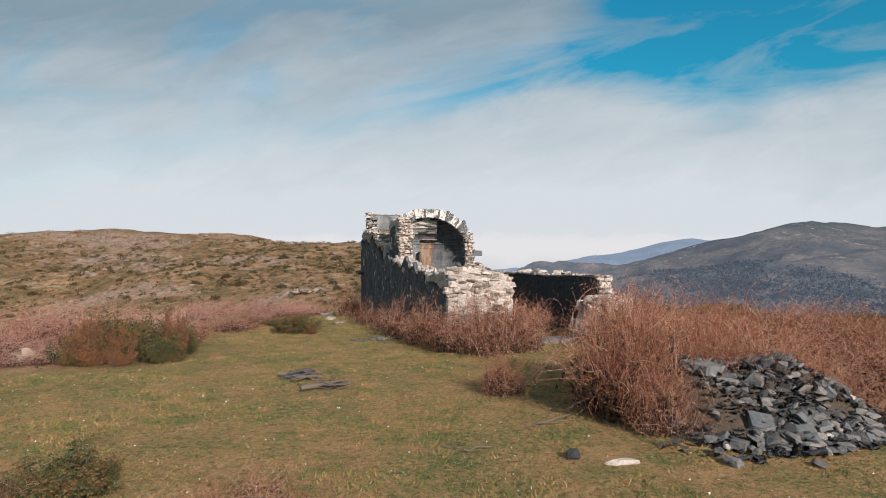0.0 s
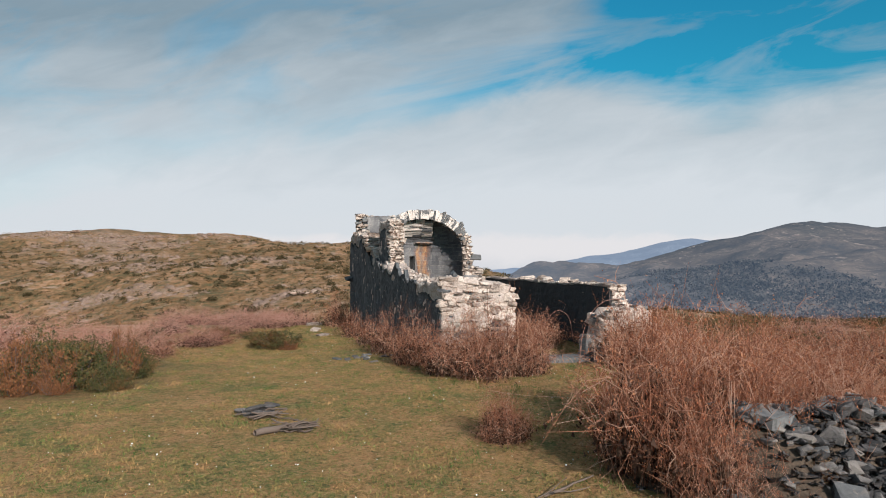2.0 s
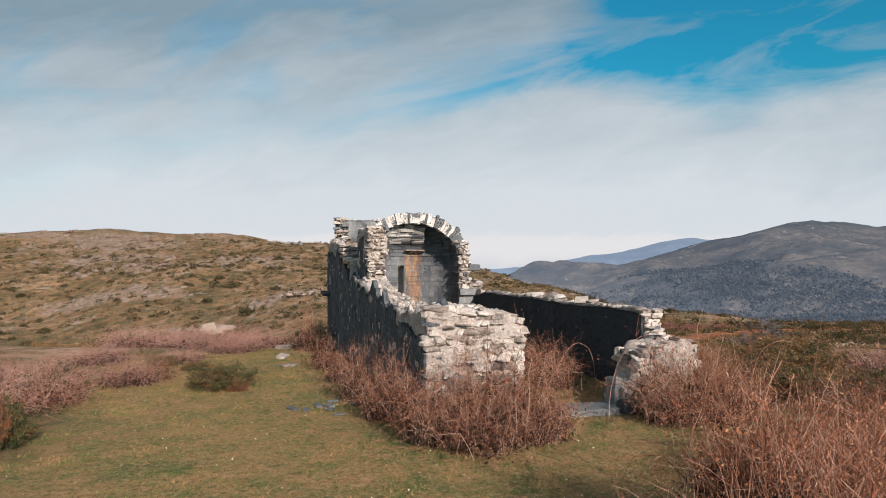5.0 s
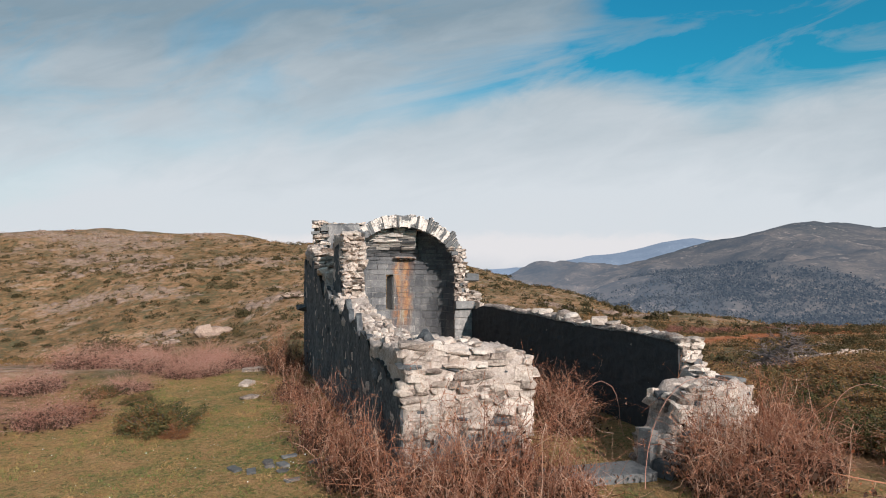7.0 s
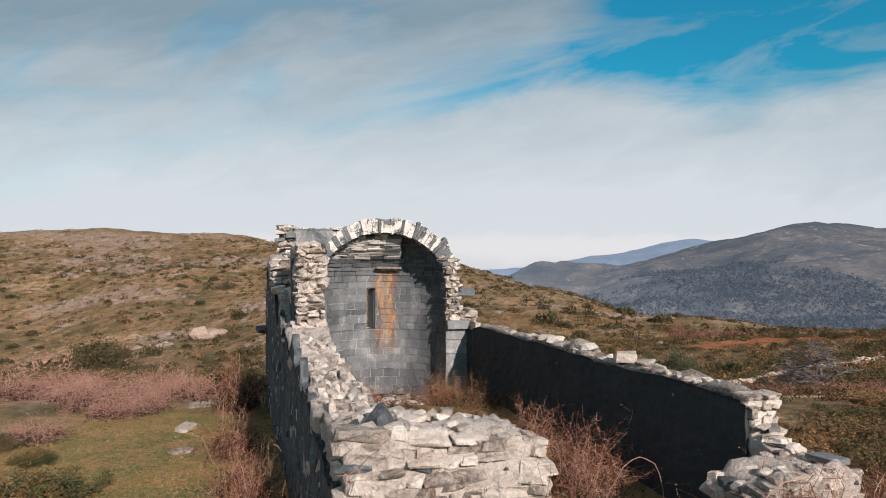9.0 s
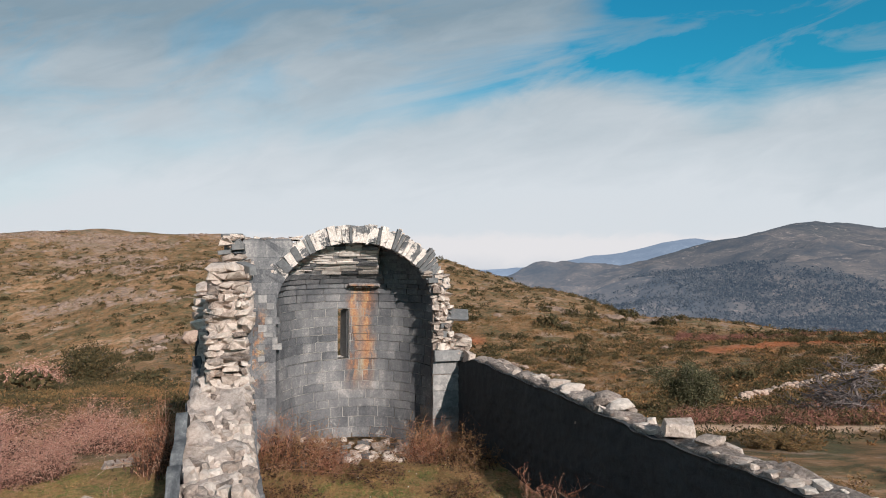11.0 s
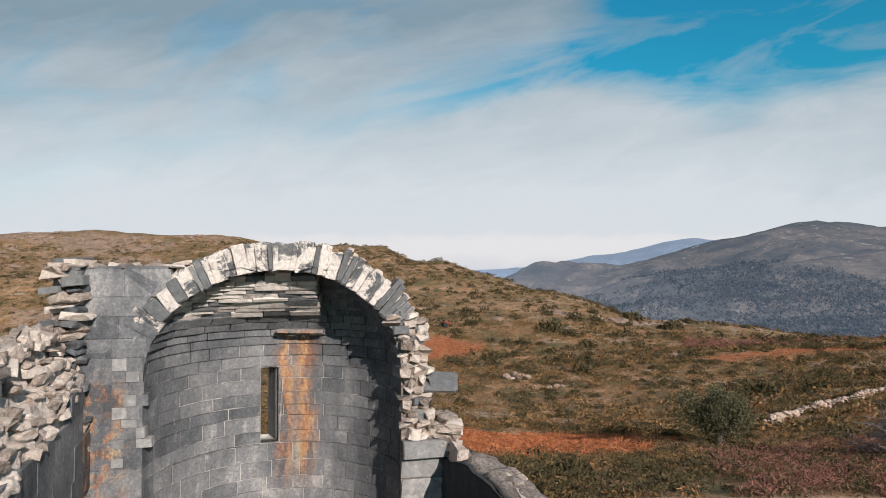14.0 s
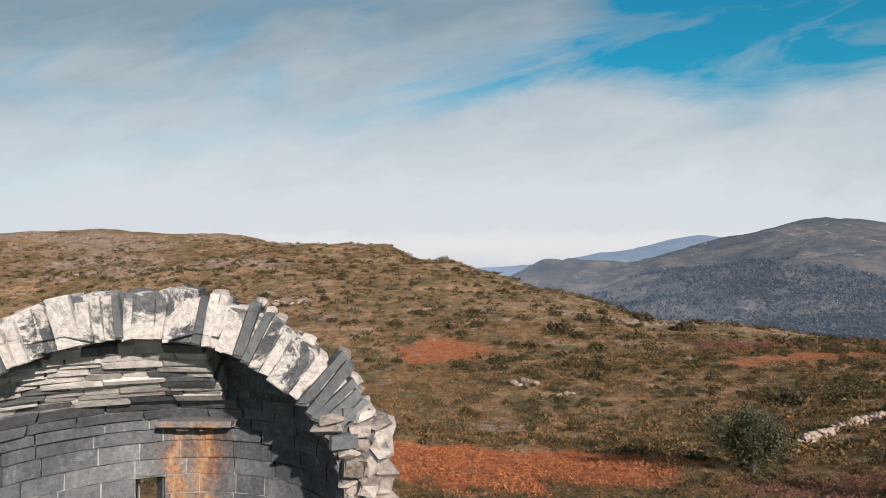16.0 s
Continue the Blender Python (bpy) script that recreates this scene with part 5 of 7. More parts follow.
ring_core()
a, reach = 0.30, 0.36
while a < 2.64:
    # bare slates on edge towards the jamb, lime-crusted blocks over the crown and towards the pier
    slaty = rs.random() < (0.55 if a < 1.05 else 0.10 if a < 2.1 else 0.35)
    broad = not slaty and rs.random() < (0.5 if a > 1.2 else 0.1) or a > 2.2
    t_ = rs.uniform(0.12, 0.22) if broad else rs.uniform(0.05, 0.095)
    if rs.random() < 0.5:
        reach = rs.uniform(0.39, 0.48) if a < 1.3 else rs.uniform(0.35, 0.41) if a < 2.1 else rs.uniform(0.30, 0.38)
        reach -= 0.10 * max(0.0, 0.6 - a) / 0.3
    ln = reach + (rs.uniform(0.0, 0.06) if slaty and a < 1.1 else rs.uniform(-0.06, 0.02))
    step_a = t_ / math.hypot(AR * math.sin(a), RISE * math.cos(a))
    m_ = a + step_a / 2
    ex, ez = CX + AR * math.cos(m_), SPRING + RISE * math.sin(m_)
    nx, nz = RISE * math.cos(m_), AR * math.sin(m_)
    l_ = math.hypot(nx, nz)
    nx, nz = nx / l_, nz / l_
    tilt = math.degrees(math.atan2(nx, nz)) - 7 * math.cos(m_)
    proud = rs.uniform(-0.03, 0.0) if slaty else rs.uniform(-0.008, 0.03)
    piece("voussoir", V_SLAB if slaty else V_VOUSS, arch, (ex + nx * (ln / 2 - 0.005), 0.17 + set_back(m_) + proud, ez + nz * (ln / 2 - 0.005)), (t_ * 1.02, 0.36, ln), (rs.uniform(-2, 2), tilt + rs.uniform(-4, 4), rs.uniform(-3, 3)))
    # broken lime and splinters along the top
    if rs.random() < 0.5:
        piece("cap_stone", V_RUBBLE, arch, (ex + nx * ln * 0.97, 0.18 + set_back(m_) + rs.uniform(-0.08, 0.1), ez + nz * ln * 0.97), (rs.uniform(0.05, 0.12), rs.uniform(0.12, 0.26), rs.uniform(0.05, 0.11)), (rs.uniform(-9, 9), tilt + rs.uniform(-12, 12), rs.uniform(-15, 15)))
    a += step_a
# a thick grey block at the foot of the slates
piece("voussoir", V_ASHLAR, arch, (CX + AR * math.cos(0.25) + 0.19, 0.19, SPRING + RISE * math.sin(0.25) + 0.04), (0.13, 0.4, 0.42), (0, 66, 0))
# the broad springers that slant out of the pier
for a in (2.63, 2.72):
    ex, ez = CX + AR * math.cos(a), SPRING + RISE * math.sin(a)
    nx, nz = RISE * math.cos(a), AR * math.sin(a)
    l_ = math.hypot(nx, nz)
    piece("voussoir", V_VOUSS if a < 2.7 else V_ASHLAR, arch, (ex + nx / l_ * 0.19, 0.22, ez + nz / l_ * 0.19), (0.10, 0.47, 0.40), (0, math.degrees(math.atan2(nx, nz)), 0))

# ------------------------------------------------------------------ doorway stones
sill = tagged(new("threshold_slab", stone_variant("threshold_slab", M_SLATE, 901, 0.03, 0.05)), "long grey slate threshold slab lying in the doorway", "stone slab")
sill.matrix_basis = pose(-0.12, -10.32, 0.03, 0, 0, -4) @ Matrix.Diagonal((1.5, 0.55, 0.16, 1))
jamb = tagged(new("jamb_stone", stone_variant("jamb_stone", M_SLATE, 902, 0.06, 0.06)), "upright grey slate jamb stone leaning in the doorway", "stone")
jamb.matrix_basis = pose(0.70, -10.28, 0.30, 0, 8, 10) @ Matrix.Diagonal((0.13, 0.24, 0.56, 1))
foot = tagged(new("jamb_stone", stone_variant("jamb_foot", M_SLATE, 903, 0.07, 0.06)), "squat grey slate block beside the threshold", "stone")
foot.matrix_basis = pose(0.86, -10.52, 0.09, 0, 4, 20) @ Matrix.Diagonal((0.26, 0.32, 0.22, 1))

# ------------------------------------------------------------------ plants


def tubes(paths, radii, sides=3):
    """Thin tapering tubes along paths (n, k, 3)."""
    n, k, _ = paths.shape
    tang = np.gradient(paths, axis=1)
    tang /= np.linalg.norm(tang, axis=2, keepdims=True) + 1e-9
    ref = np.where(np.abs(tang[..., 2:3]) > 0.9, np.array([1.0, 0, 0]), np.array([0, 0, 1.0]))
    b1 = np.cross(tang, ref)
    b1 /= np.linalg.norm(b1, axis=2, keepdims=True) + 1e-9
    b2 = np.cross(tang, b1)
    ang = 2 * np.pi * np.arange(sides) / sides
    off = b1[:, :, None] * np.cos(ang)[:, None] + b2[:, :, None] * np.sin(ang)[:, None]
    v = paths[:, :, None] + off * radii[:, :, None, None]
    i, j, s = np.meshgrid(np.arange(n), np.arange(k - 1), np.arange(sides), indexing="ij")
    base = i * k * sides
    q = np.stack([base + j * sides + s, base + j * sides + (s + 1) % sides, base + (j + 1) * sides + (s + 1) % sides, base + (j + 1) * sides + s], -1)
    return v.reshape(-1, 3), q.reshape(-1, 4)


def cards(centres, size, r, flat=0.0, slim=0.6, tri=False):
    """Small leaf-shaped quads, or slim triangles, turned at random."""
    n = len(centres)
    a = r.normal(size=(n, 3))
    a[:, 2] *= 1 - flat
    a /= np.linalg.norm(a, axis=1, keepdims=True)
    b = np.cross(a, r.normal(size=(n, 3)))
    b /= np.linalg.norm(b, axis=1, keepdims=True) + 1e-9
    sz = (size if np.ndim(size) else np.full(n, size)) * r.uniform(0.6, 1.4, n)
    a, b = a * sz[:, None], b * (sz * slim)[:, None]
    if tri:
        v = np.stack([centres - a - b, centres - a + b, centres + a], 1)
        return v.reshape(-1, 3), np.arange(3 * n).reshape(n, 3)
    v = np.stack([centres - a, centres - b, centres + a, centres + b], 1)
    return v.reshape(-1, 3), np.arange(4 * n).reshape(n, 4)


def bramble_meshes(seed, twigs, leaves, spread=1.0, rise=1.0, thick=0.005, mat=None, leaf=None, leaf_size=0.015, wild=1.0):
    """A tangle of thorny canes: some stand, many arch over and fall back, with side shoots and withered leaves."""
    r = np.random.default_rng(seed)
    k = 5
    t = np.linspace(0, 1, k)
    ang = r.uniform(0, 2 * np.pi, twigs)
    rad = np.sqrt(r.uniform(0, 1, twigs)) * spread * 0.78
    foot = np.stack([np.cos(ang) * rad, np.sin(ang) * rad, np.zeros(twigs)], 1)
    lump = 0.46 + 0.92 * (value_noise(foot[:, 0] * 2.6 + seed * 7, foot[:, 1] * 2.6 + 40, seed))
    dome = np.sqrt(np.clip(1 - (rad / spread) ** 2 * 0.8, 0.08, 1)) * lump
    up = rise * dome * r.uniform(0.35, 1.05, twigs)
    go = r.uniform(0, 2 * np.pi, twigs)
    reach = spread * np.abs(r.normal(size=twigs)) * 0.55 * wild
    start_up = r.uniform(0.0, 0.45, twigs) * up
    arch_ = r.uniform(0.9, 2.6, twigs)
    p = np.zeros((twigs, k, 3))
    p[..., 0] = foot[:, :1] + np.cos(go)[:, None] * reach[:, None] * t[None] ** 1.3
    p[..., 1] = foot[:, 1:2] + np.sin(go)[:, None] * reach[:, None] * t[None] ** 1.3
    p[..., 2] = start_up[:, None] * (t[None] * 0.6 + 0.1) + up[:, None] * np.sin(t[None] * arch_[:, None]) / np.maximum(np.sin(np.minimum(arch_, 1.57)), 0.5)[:, None] * 0.9
    p += np.cumsum(r.normal(size=p.shape), axis=1) * 0.04 * spread
    p[..., 2] = np.maximum(p[..., 2], 0.0)
    # short shoots in every direction fill the tangle
    m = int(twigs * 3.6)
    pick, kk = r.integers(0, twigs, m), r.integers(1, k, m)
    start = p[pick, kk]
    d = r.normal(size=(m, 3)) * 0.17 * spread + np.array([0, 0, 0.05 * rise])
    q = start[:, None] + d[:, None] * np.linspace(0, 1, 3)[None, :, None] + r.normal(size=(m, 3, 3)) * 0.018 * spread
    q[:, 0] = start
    q[..., 2] = np.maximum(q[..., 2], 0.0)
    v1, f1 = tubes(p, thick * (0.45 + 1.3 * r.uniform(0, 1, twigs) ** 2.5)[:, None] * np.linspace(1.0, 0.4, k)[None])
    v2, f2 = tubes(q, thick * 0.6 * np.ones((m, 1)) * np.linspace(1.0, 0.5, 3)[None])
    stems = mesh_np("tangle", np.concatenate([v1, v2]), np.concatenate([f1, f2 + len(v1)]), mat or M_TWIG)
    ends = np.concatenate([p[:, 2:].reshape(-1, 3), q[:, 1:].reshape(-1, 3)])
    c = ends[r.integers(0, len(ends), leaves)] + r.normal(size=(leaves, 3)) * 0.03
    # dark cards added low inside, as shade between the canes
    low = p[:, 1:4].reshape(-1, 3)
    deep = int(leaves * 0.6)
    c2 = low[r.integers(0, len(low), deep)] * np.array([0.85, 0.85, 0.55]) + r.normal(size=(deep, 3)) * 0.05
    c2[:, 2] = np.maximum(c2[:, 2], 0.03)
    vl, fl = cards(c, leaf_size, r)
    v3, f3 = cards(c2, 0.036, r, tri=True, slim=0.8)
    return stems, mesh_np("foliage", vl, fl, leaf or M_BLEAF), mesh_np("litter", v3, f3, M_INNER_SHADE)


def bush_thing(name, label, category, meshes, group=""):
    ob = tagged(new(name), label, category, group)
    part("tangle", meshes[0], ob)
    part("foliage", meshes[1], ob)
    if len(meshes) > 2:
        part("litter", meshes[2], ob, "dark cards added as shade low in the tangle")["kind"] = "stuff"
    return ob


def ground_z(x, y):
    return float(height(np.array([x]), np.array([y]))[0])


def place(ob, x, y, sx, sz, turn, first, z=None):
    m = pose(x, y, (ground_z(x, y) if z is None else z) - 0.03, 0, 0, turn) @ Matrix.Diagonal((sx, sx, sz, 1))
    if first:
        ob.matrix_basis = m
        return ob
    return copy_thing(ob, m)


def scatter(ob, spots):
    base = ob
    keep = Matrix.Identity(4)
    for i, (x, y, sx, sz, turn) in enumerate(spots[1:]):
        place(base, x, y, sx, sz, turn, False)
    x, y, sx, sz, turn = spots[0]
    place(base, x, y, sx, sz, turn, True)


bramble_a = bush_thing("bramble_bush", "dense tangle of rust-red winter bramble canes", "bush", bramble_meshes(1, 560, 8200, thick=0.0045, leaf_size=0.009), "brambles round the ruin")
bramble_b = bush_thing("bramble_bush", "dense tangle of rust-red winter bramble canes", "bush", bramble_meshes(2, 560, 7800, thick=0.0045, leaf_size=0.009), "brambles round the ruin")
bramble_c = bush_thing("bramble_bush", "loose spray of dry reddish bramble canes", "bush", bramble_meshes(3, 165, 420, wild=1.4), "brambles round the ruin")
ruin_a = bush_thing("bramble_bush", "tangle of dark purple-brown bramble canes with few leaves", "bush", bramble_meshes(21, 280, 3600, thick=0.0055, mat=M_CANE, leaf=M_CLEAF, leaf_size=0.011, wild=1.25), "brambles round the ruin")
ruin_b = bush_thing("bramble_bush", "arching dark bramble canes against the wall", "bush", bramble_meshes(22, 180, 2200, thick=0.0055, mat=M_CANE, leaf=M_CLEAF, leaf_size=0.011, wild=1.35), "brambles round the ruin")
scatter(ruin_a, [(-2.1, -11.25, 0.8, 1.25, 200), (1.5, -11.2, 0.9, 1.15, 310), (1.1, -7.2, 0.7, 0.75, 40), (-2.9, -11.1, 0.7, 1.0, 20), (-3.3, -9.6, 0.5, 1.0, 280), (2.4, -11.3, 0.65, 0.9, 190), (-1.5, -11.6, 0.6, 0.8, 110)])
scatter(ruin_b, [(-3.5, -7.9, 0.5, 0.95, 0), (-3.5, -6.2, 0.45, 0.6, 50), (-3.55, -4.3, 0.5, 0.75, 100), (-1.25, -11.2, 0.6, 0.95, 90), (1.3, -5.4, 0.6, 0.7, 70), (-3.5, -0.8, 0.6, 1.1, 60), (0.6, -8.2, 0.6, 0.6, 30), (-2.5, -11.8, 0.7, 0.8, 150), (0.95, -11.4, 0.5, 0.8, 250), (1.9, -10.95, 0.55, 1.05, 120), (2.75, -10.5, 0.6, 1.0, 330)])
scatter(bramble_a, [(-2.55, -17.45, 0.92, 1.5, 10), (-1.75, -16.9, 1.0, 1.5, 75), (-0.75, -17.25, 0.9, 1.25, 240), (-0.9, -16.0, 1.15, 1.3, 120), (1.6, -15.3, 1.3, 1.1, 220), (0.3, -16.6, 1.1, 0.95, 77),
                    (3.9, -15.6, 1.4, 1.1, 15), (2.4, -17.6, 1.2, 0.9, 160)])
scatter(bramble_b, [(-1.5, -16.2, 0.9, 1.5, 60), (-2.75, -18.25, 0.45, 0.9, 150), (0.25, -17.3, 0.95, 1.0, 20), (-1.6, -17.65, 0.6, 1.15, 300), (-3.75, -15.7, 0.38, 0.62, 33), (0.6, -15.2, 1.2, 1.25, 250), (5.2, -14.2, 1.5, 1.0, 10)])
scatter(bramble_c, [(-1.55, -0.9, 0.8, 0.75, 200), (-1.7, -0.35, 0.5, 0.6, 20),
                    (-0.9, -1.6, 0.55, 0.5, 222), (1.25, -0.9, 0.7, 0.7, 250), (0.9, -1.5, 0.5, 0.55, 300), (-0.7, -17.8, 0.6, 0.95, 10), (-2.45, -18.6, 0.35, 0.55, 80), (0.2, -18.1, 0.7, 0.8, 170), (-0.1, -18.35, 0.55, 0.95, 210), (-1.3, -17.7, 0.5, 1.1, 90), (0.5, -18.7, 0.6, 0.5, 60), (-7.7, -19.2, 0.5, 0.3, 20), (-8.2, -19.5, 0.4, 0.24, 130), (-9.9, -18.9, 0.5, 0.5, 240),
                    (-10.6, -8.2, 0.9, 0.9, 40), (-9.0, -6.8, 0.8, 0.7, 190), (-12.6, -8.0, 1.0, 0.9, 260), (-7.6, -4.6, 0.7, 0.55, 300)])
brush = bush_thing("bramble_bush", "dark red-brown leafless brush beside the wall", "bush", bramble_meshes(4, 210, 800, mat=M_BRUSH, leaf=M_BRUSH, wild=1.3), "brambles round the ruin")
scatter(brush, [(4.4, -11.8, 0.9, 0.8, 20), (7.4, -11.4, 1.1, 0.55, 110), (4.3, -9.0, 0.8, 0.55, 130), (3.7, -5.6, 0.7, 0.45, 300), (6.2, -7.0, 1.0, 0.5, 99), (9.4, -8.6, 1.2, 0.5, 180), (5.9, -12.6, 1.0, 0.65, 230)])
tuft = bush_thing("grass_tuft", "dry brown grass tuft inside the ruin", "grass", bramble_meshes(7, 100, 900, mat=M_TUFT, leaf=M_TUFT, wild=0.8), "tufts inside the ruin")
scatter(tuft, [(-1.5, -1.3, 0.8, 0.75, 0), (-0.9, -0.7, 0.6, 0.55, 50), (1.0, -1.2, 0.75, 0.7, 100), (1.45, -2.2, 0.6, 0.6, 140), (-0.6, 0.5, 0.5, 0.3, 66), (0.5, 0.7, 0.5, 0.28, 166), (-0.2, -2.2, 0.7, 0.4, 200), (-1.6, -2.8, 0.6, 0.5, 250), (0.9, -3.4, 0.6, 0.45, 290), (-1.2, -4.6, 0.6, 0.4, 20), (0.5, -6.0, 0.6, 0.4, 10), (-1.4, -7.4, 0.6, 0.45, 130)])
pale = bush_thing("dry_bush", "pale pinkish dry thicket of bare stems", "bush", bramble_meshes(5, 300, 3000, thick=0.004, mat=M_PALE, leaf=M_PALE, wild=1.2), "thickets at the edge of the turf")
scatter(pale, [(-9.2, -6.0, 0.8, 0.7, 0), (-7.9, -5.0, 0.7, 0.55, 60), (-10.8, -7.4, 0.9, 0.8, 120), (-12.6, -9.4, 1.0, 0.7, 180), (-10.2, -4.6, 0.9, 0.6, 300),
               (-7.0, -2.2, 0.6, 0.4, 30), (-12.8, -6.0, 1.1, 0.8, 90), (-11.6, -10.0, 0.8, 0.4, 140), (-6.0, -0.6, 0.6, 0.4, 10), (-9.0, -1.6, 0.8, 0.5, 77), (8.4, -9.8, 1.0, 0.7, 33),
               (-9.9, -8.0, 0.9, 0.85, 260), (-11.8, -7.0, 1.1, 1.0, 75), (-5.4, -0.4, 0.6, 0.55, 120), (-4.7, 1.6, 0.8, 0.6, 20), (-6.6, 0.6, 0.8, 0.6, 310), (-5.4, 3.6, 0.9, 0.7, 160), (-7.9, 4.2, 1.0, 0.7, 250), (-9.0, 2.9, 0.9, 0.7, 40), (-7.2, 2.0, 0.7, 0.55, 70), (-5.7, 1.1, 0.6, 0.5, 200)])


def gorse_meshes(seed, n, spread=1.0, rise=1.0, leaf=None):
    r = np.random.default_rng(seed)
    k = 4
    twigs = 120
    ang, rad = r.uniform(0, 2 * np.pi, twigs), np.sqrt(r.uniform(0, 1, twigs)) * 0.9
    tip = np.stack([np.cos(ang) * rad * spread, np.sin(ang) * rad * spread, rise * np.sqrt(1 - 1.1 * rad**2) * r.uniform(0.5, 1.1, twigs)], 1)
    tip *= (0.5 + 0.85 * value_noise(tip[:, 0] * 1.9 + seed, tip[:, 1] * 1.9, seed))[:, None]
    foot = tip * np.array([0.35, 0.35, 0.0])
    t = np.linspace(0, 1, k)[None, :, None]
    p = foot[:, None] * (1 - t) + tip[:, None] * t + r.normal(size=(twigs, k, 3)) * 0.02
    v, f = tubes(p, 0.009 * np.linspace(1, 0.4, k)[None] * np.ones((twigs, 1)))
    stems = mesh_np("stems", v, f, M_BARE)
    w = r.integers(0, twigs, n)
    s = r.uniform(0.05, 1.08, n)[:, None] ** 0.6
    c = foot[w] * (1 - s) + tip[w] * s + r.normal(size=(n, 3)) * 0.05 * spread
    c[:, 2] = np.maximum(c[:, 2], 0.02)
    vl, fl = cards(c, 0.024, r, slim=0.5, tri=True)
    return stems, mesh_np("foliage", vl, fl, leaf or M_GORSE)


gorse = bush_thing("gorse_bush", "low dark green gorse bush with browned tips", "bush", gorse_meshes(8, 17000), "gorse on the hilltop")
scatter(gorse, [(-9.8, -10.2, 0.95, 1.15, 0), (-9.0, -9.3, 0.6, 0.8, 90), (-10.7, -10.3, 0.75, 0.85, 180), (-10.3, -9.3, 0.9, 1.0, 10), (-9.2, -10.6, 0.5, 0.6, 250), (-5.95, -5.75, 0.92, 0.60, 40), (-9.35, -18.6, 0.62, 0.52, 200), (-10.1, -18.9, 0.7, 0.5, 20),
                (-7.4, -2.6, 0.5, 0.35, 15), (-9.3, -5.7, 0.75, 0.7, 130), (5.3, -8.4, 0.9, 0.6, 210), (7.2, -8.2, 1.2, 0.7, 130), (5.4, -9.9, 0.9, 0.62, 290), (4.7, -10.6, 0.9, 0.65, 60), (6.4, -11.2, 1.0, 0.7, 20), (7.0, -13.2, 1.1, 0.6, 200), (8.2, -6.0, 1.2, 0.45, 100), (11.5, -10.5, 1.4, 0.55, 310), (-6.6, -3.6, 0.4, 0.3, 99)])
rust_bush = bush_thing("rust_bush", "rust-red withered bush at the edge of the turf", "bush", gorse_meshes(14, 10000, leaf=M_RUSTLEAF))
scatter(rust_bush, [(-9.15, -9.75, 0.42, 1.0, 0), (-10.6, -10.7, 0.65, 0.95, 90), (-9.95, -10.75, 0.4, 0.75, 200), (-5.75, -6.35, 0.36, 0.26, 30)])
heath_bush = bush_thing("heath_bush", "brown and olive heath bush beside the ruin", "bush", gorse_meshes(12, 13000, leaf=M_HEATH), "heath bushes beside the ruin")
scatter(heath_bush, [(5.6, -10.5, 1.1, 0.5, 77), (4.4, -12.4, 0.9, 0.5, 11), (5.8, -9.2, 1.0, 0.45, 60), (3.6, -7.4, 0.7, 0.4, 30), (6.0, -4.6, 1.0, 0.35, 140), (10.5, -5.0, 1.4, 0.45, 250), (9.0, -1.6, 1.2, 0.4, 280), (4.4, -2.4, 0.8, 0.35, 20), (7.4, -8.6, 1.1, 0.45, 170), (4.9, -7.6, 0.9, 0.7, 300), (6.6, -7.0, 1.2, 0.65, 230), (6.2, -9.4, 1.0, 0.75, 10), (8.6, -7.2, 1.3, 0.7, 190), (5.6, -5.9, 1.0, 0.55, 110)])


def bare_tree(seed, levels=4, tall=3.0):
    """A leafless tree: trunk, limbs and twigs, each generation thinner."""
    r = np.random.default_rng(seed)
    segs, rad = [], []
    todo = [(np.zeros(3), np.array([0.05, 0.02, 1.0]), tall * 0.26, 0.10, 0)]
    while todo:
        p, d, ln, w, lv = todo.pop()
        d = d / np.linalg.norm(d)
        pts = [p]
        for _ in range(3):
            d = d + r.normal(size=3) * 0.16
            d = d / np.linalg.norm(d)
            pts.append(pts[-1] + d * ln / 3)
        segs.append(pts)
        rad.append(np.linspace(w, w * 0.6, 4))
        if lv < levels:
            for _ in range(5 if lv == 0 else 4 if lv < 3 else 3):
                nd = d * 0.8 + r.normal(size=3) * np.array([0.95, 0.95, 0.6])
                todo.append((pts[r.integers(1, 4)], nd, ln * r.uniform(0.65, 0.95), w * 0.66, lv + 1))
    v, f = tubes(np.array(segs), np.array(rad), 4)
    return mesh_np("branches", v, f, M_BARE)


bt = tagged(new("bare_tree"), "leafless grey thorn tree on the slope beyond the wall", "tree")
part("branch", bare_tree(4, 5, 3.6), bt)
bt.matrix_basis = pose(23.1, 8.1, ground_z(23.1, 8.1) - 0.1) @ Matrix.Diagonal((1.45, 1.45, 0.95, 1))


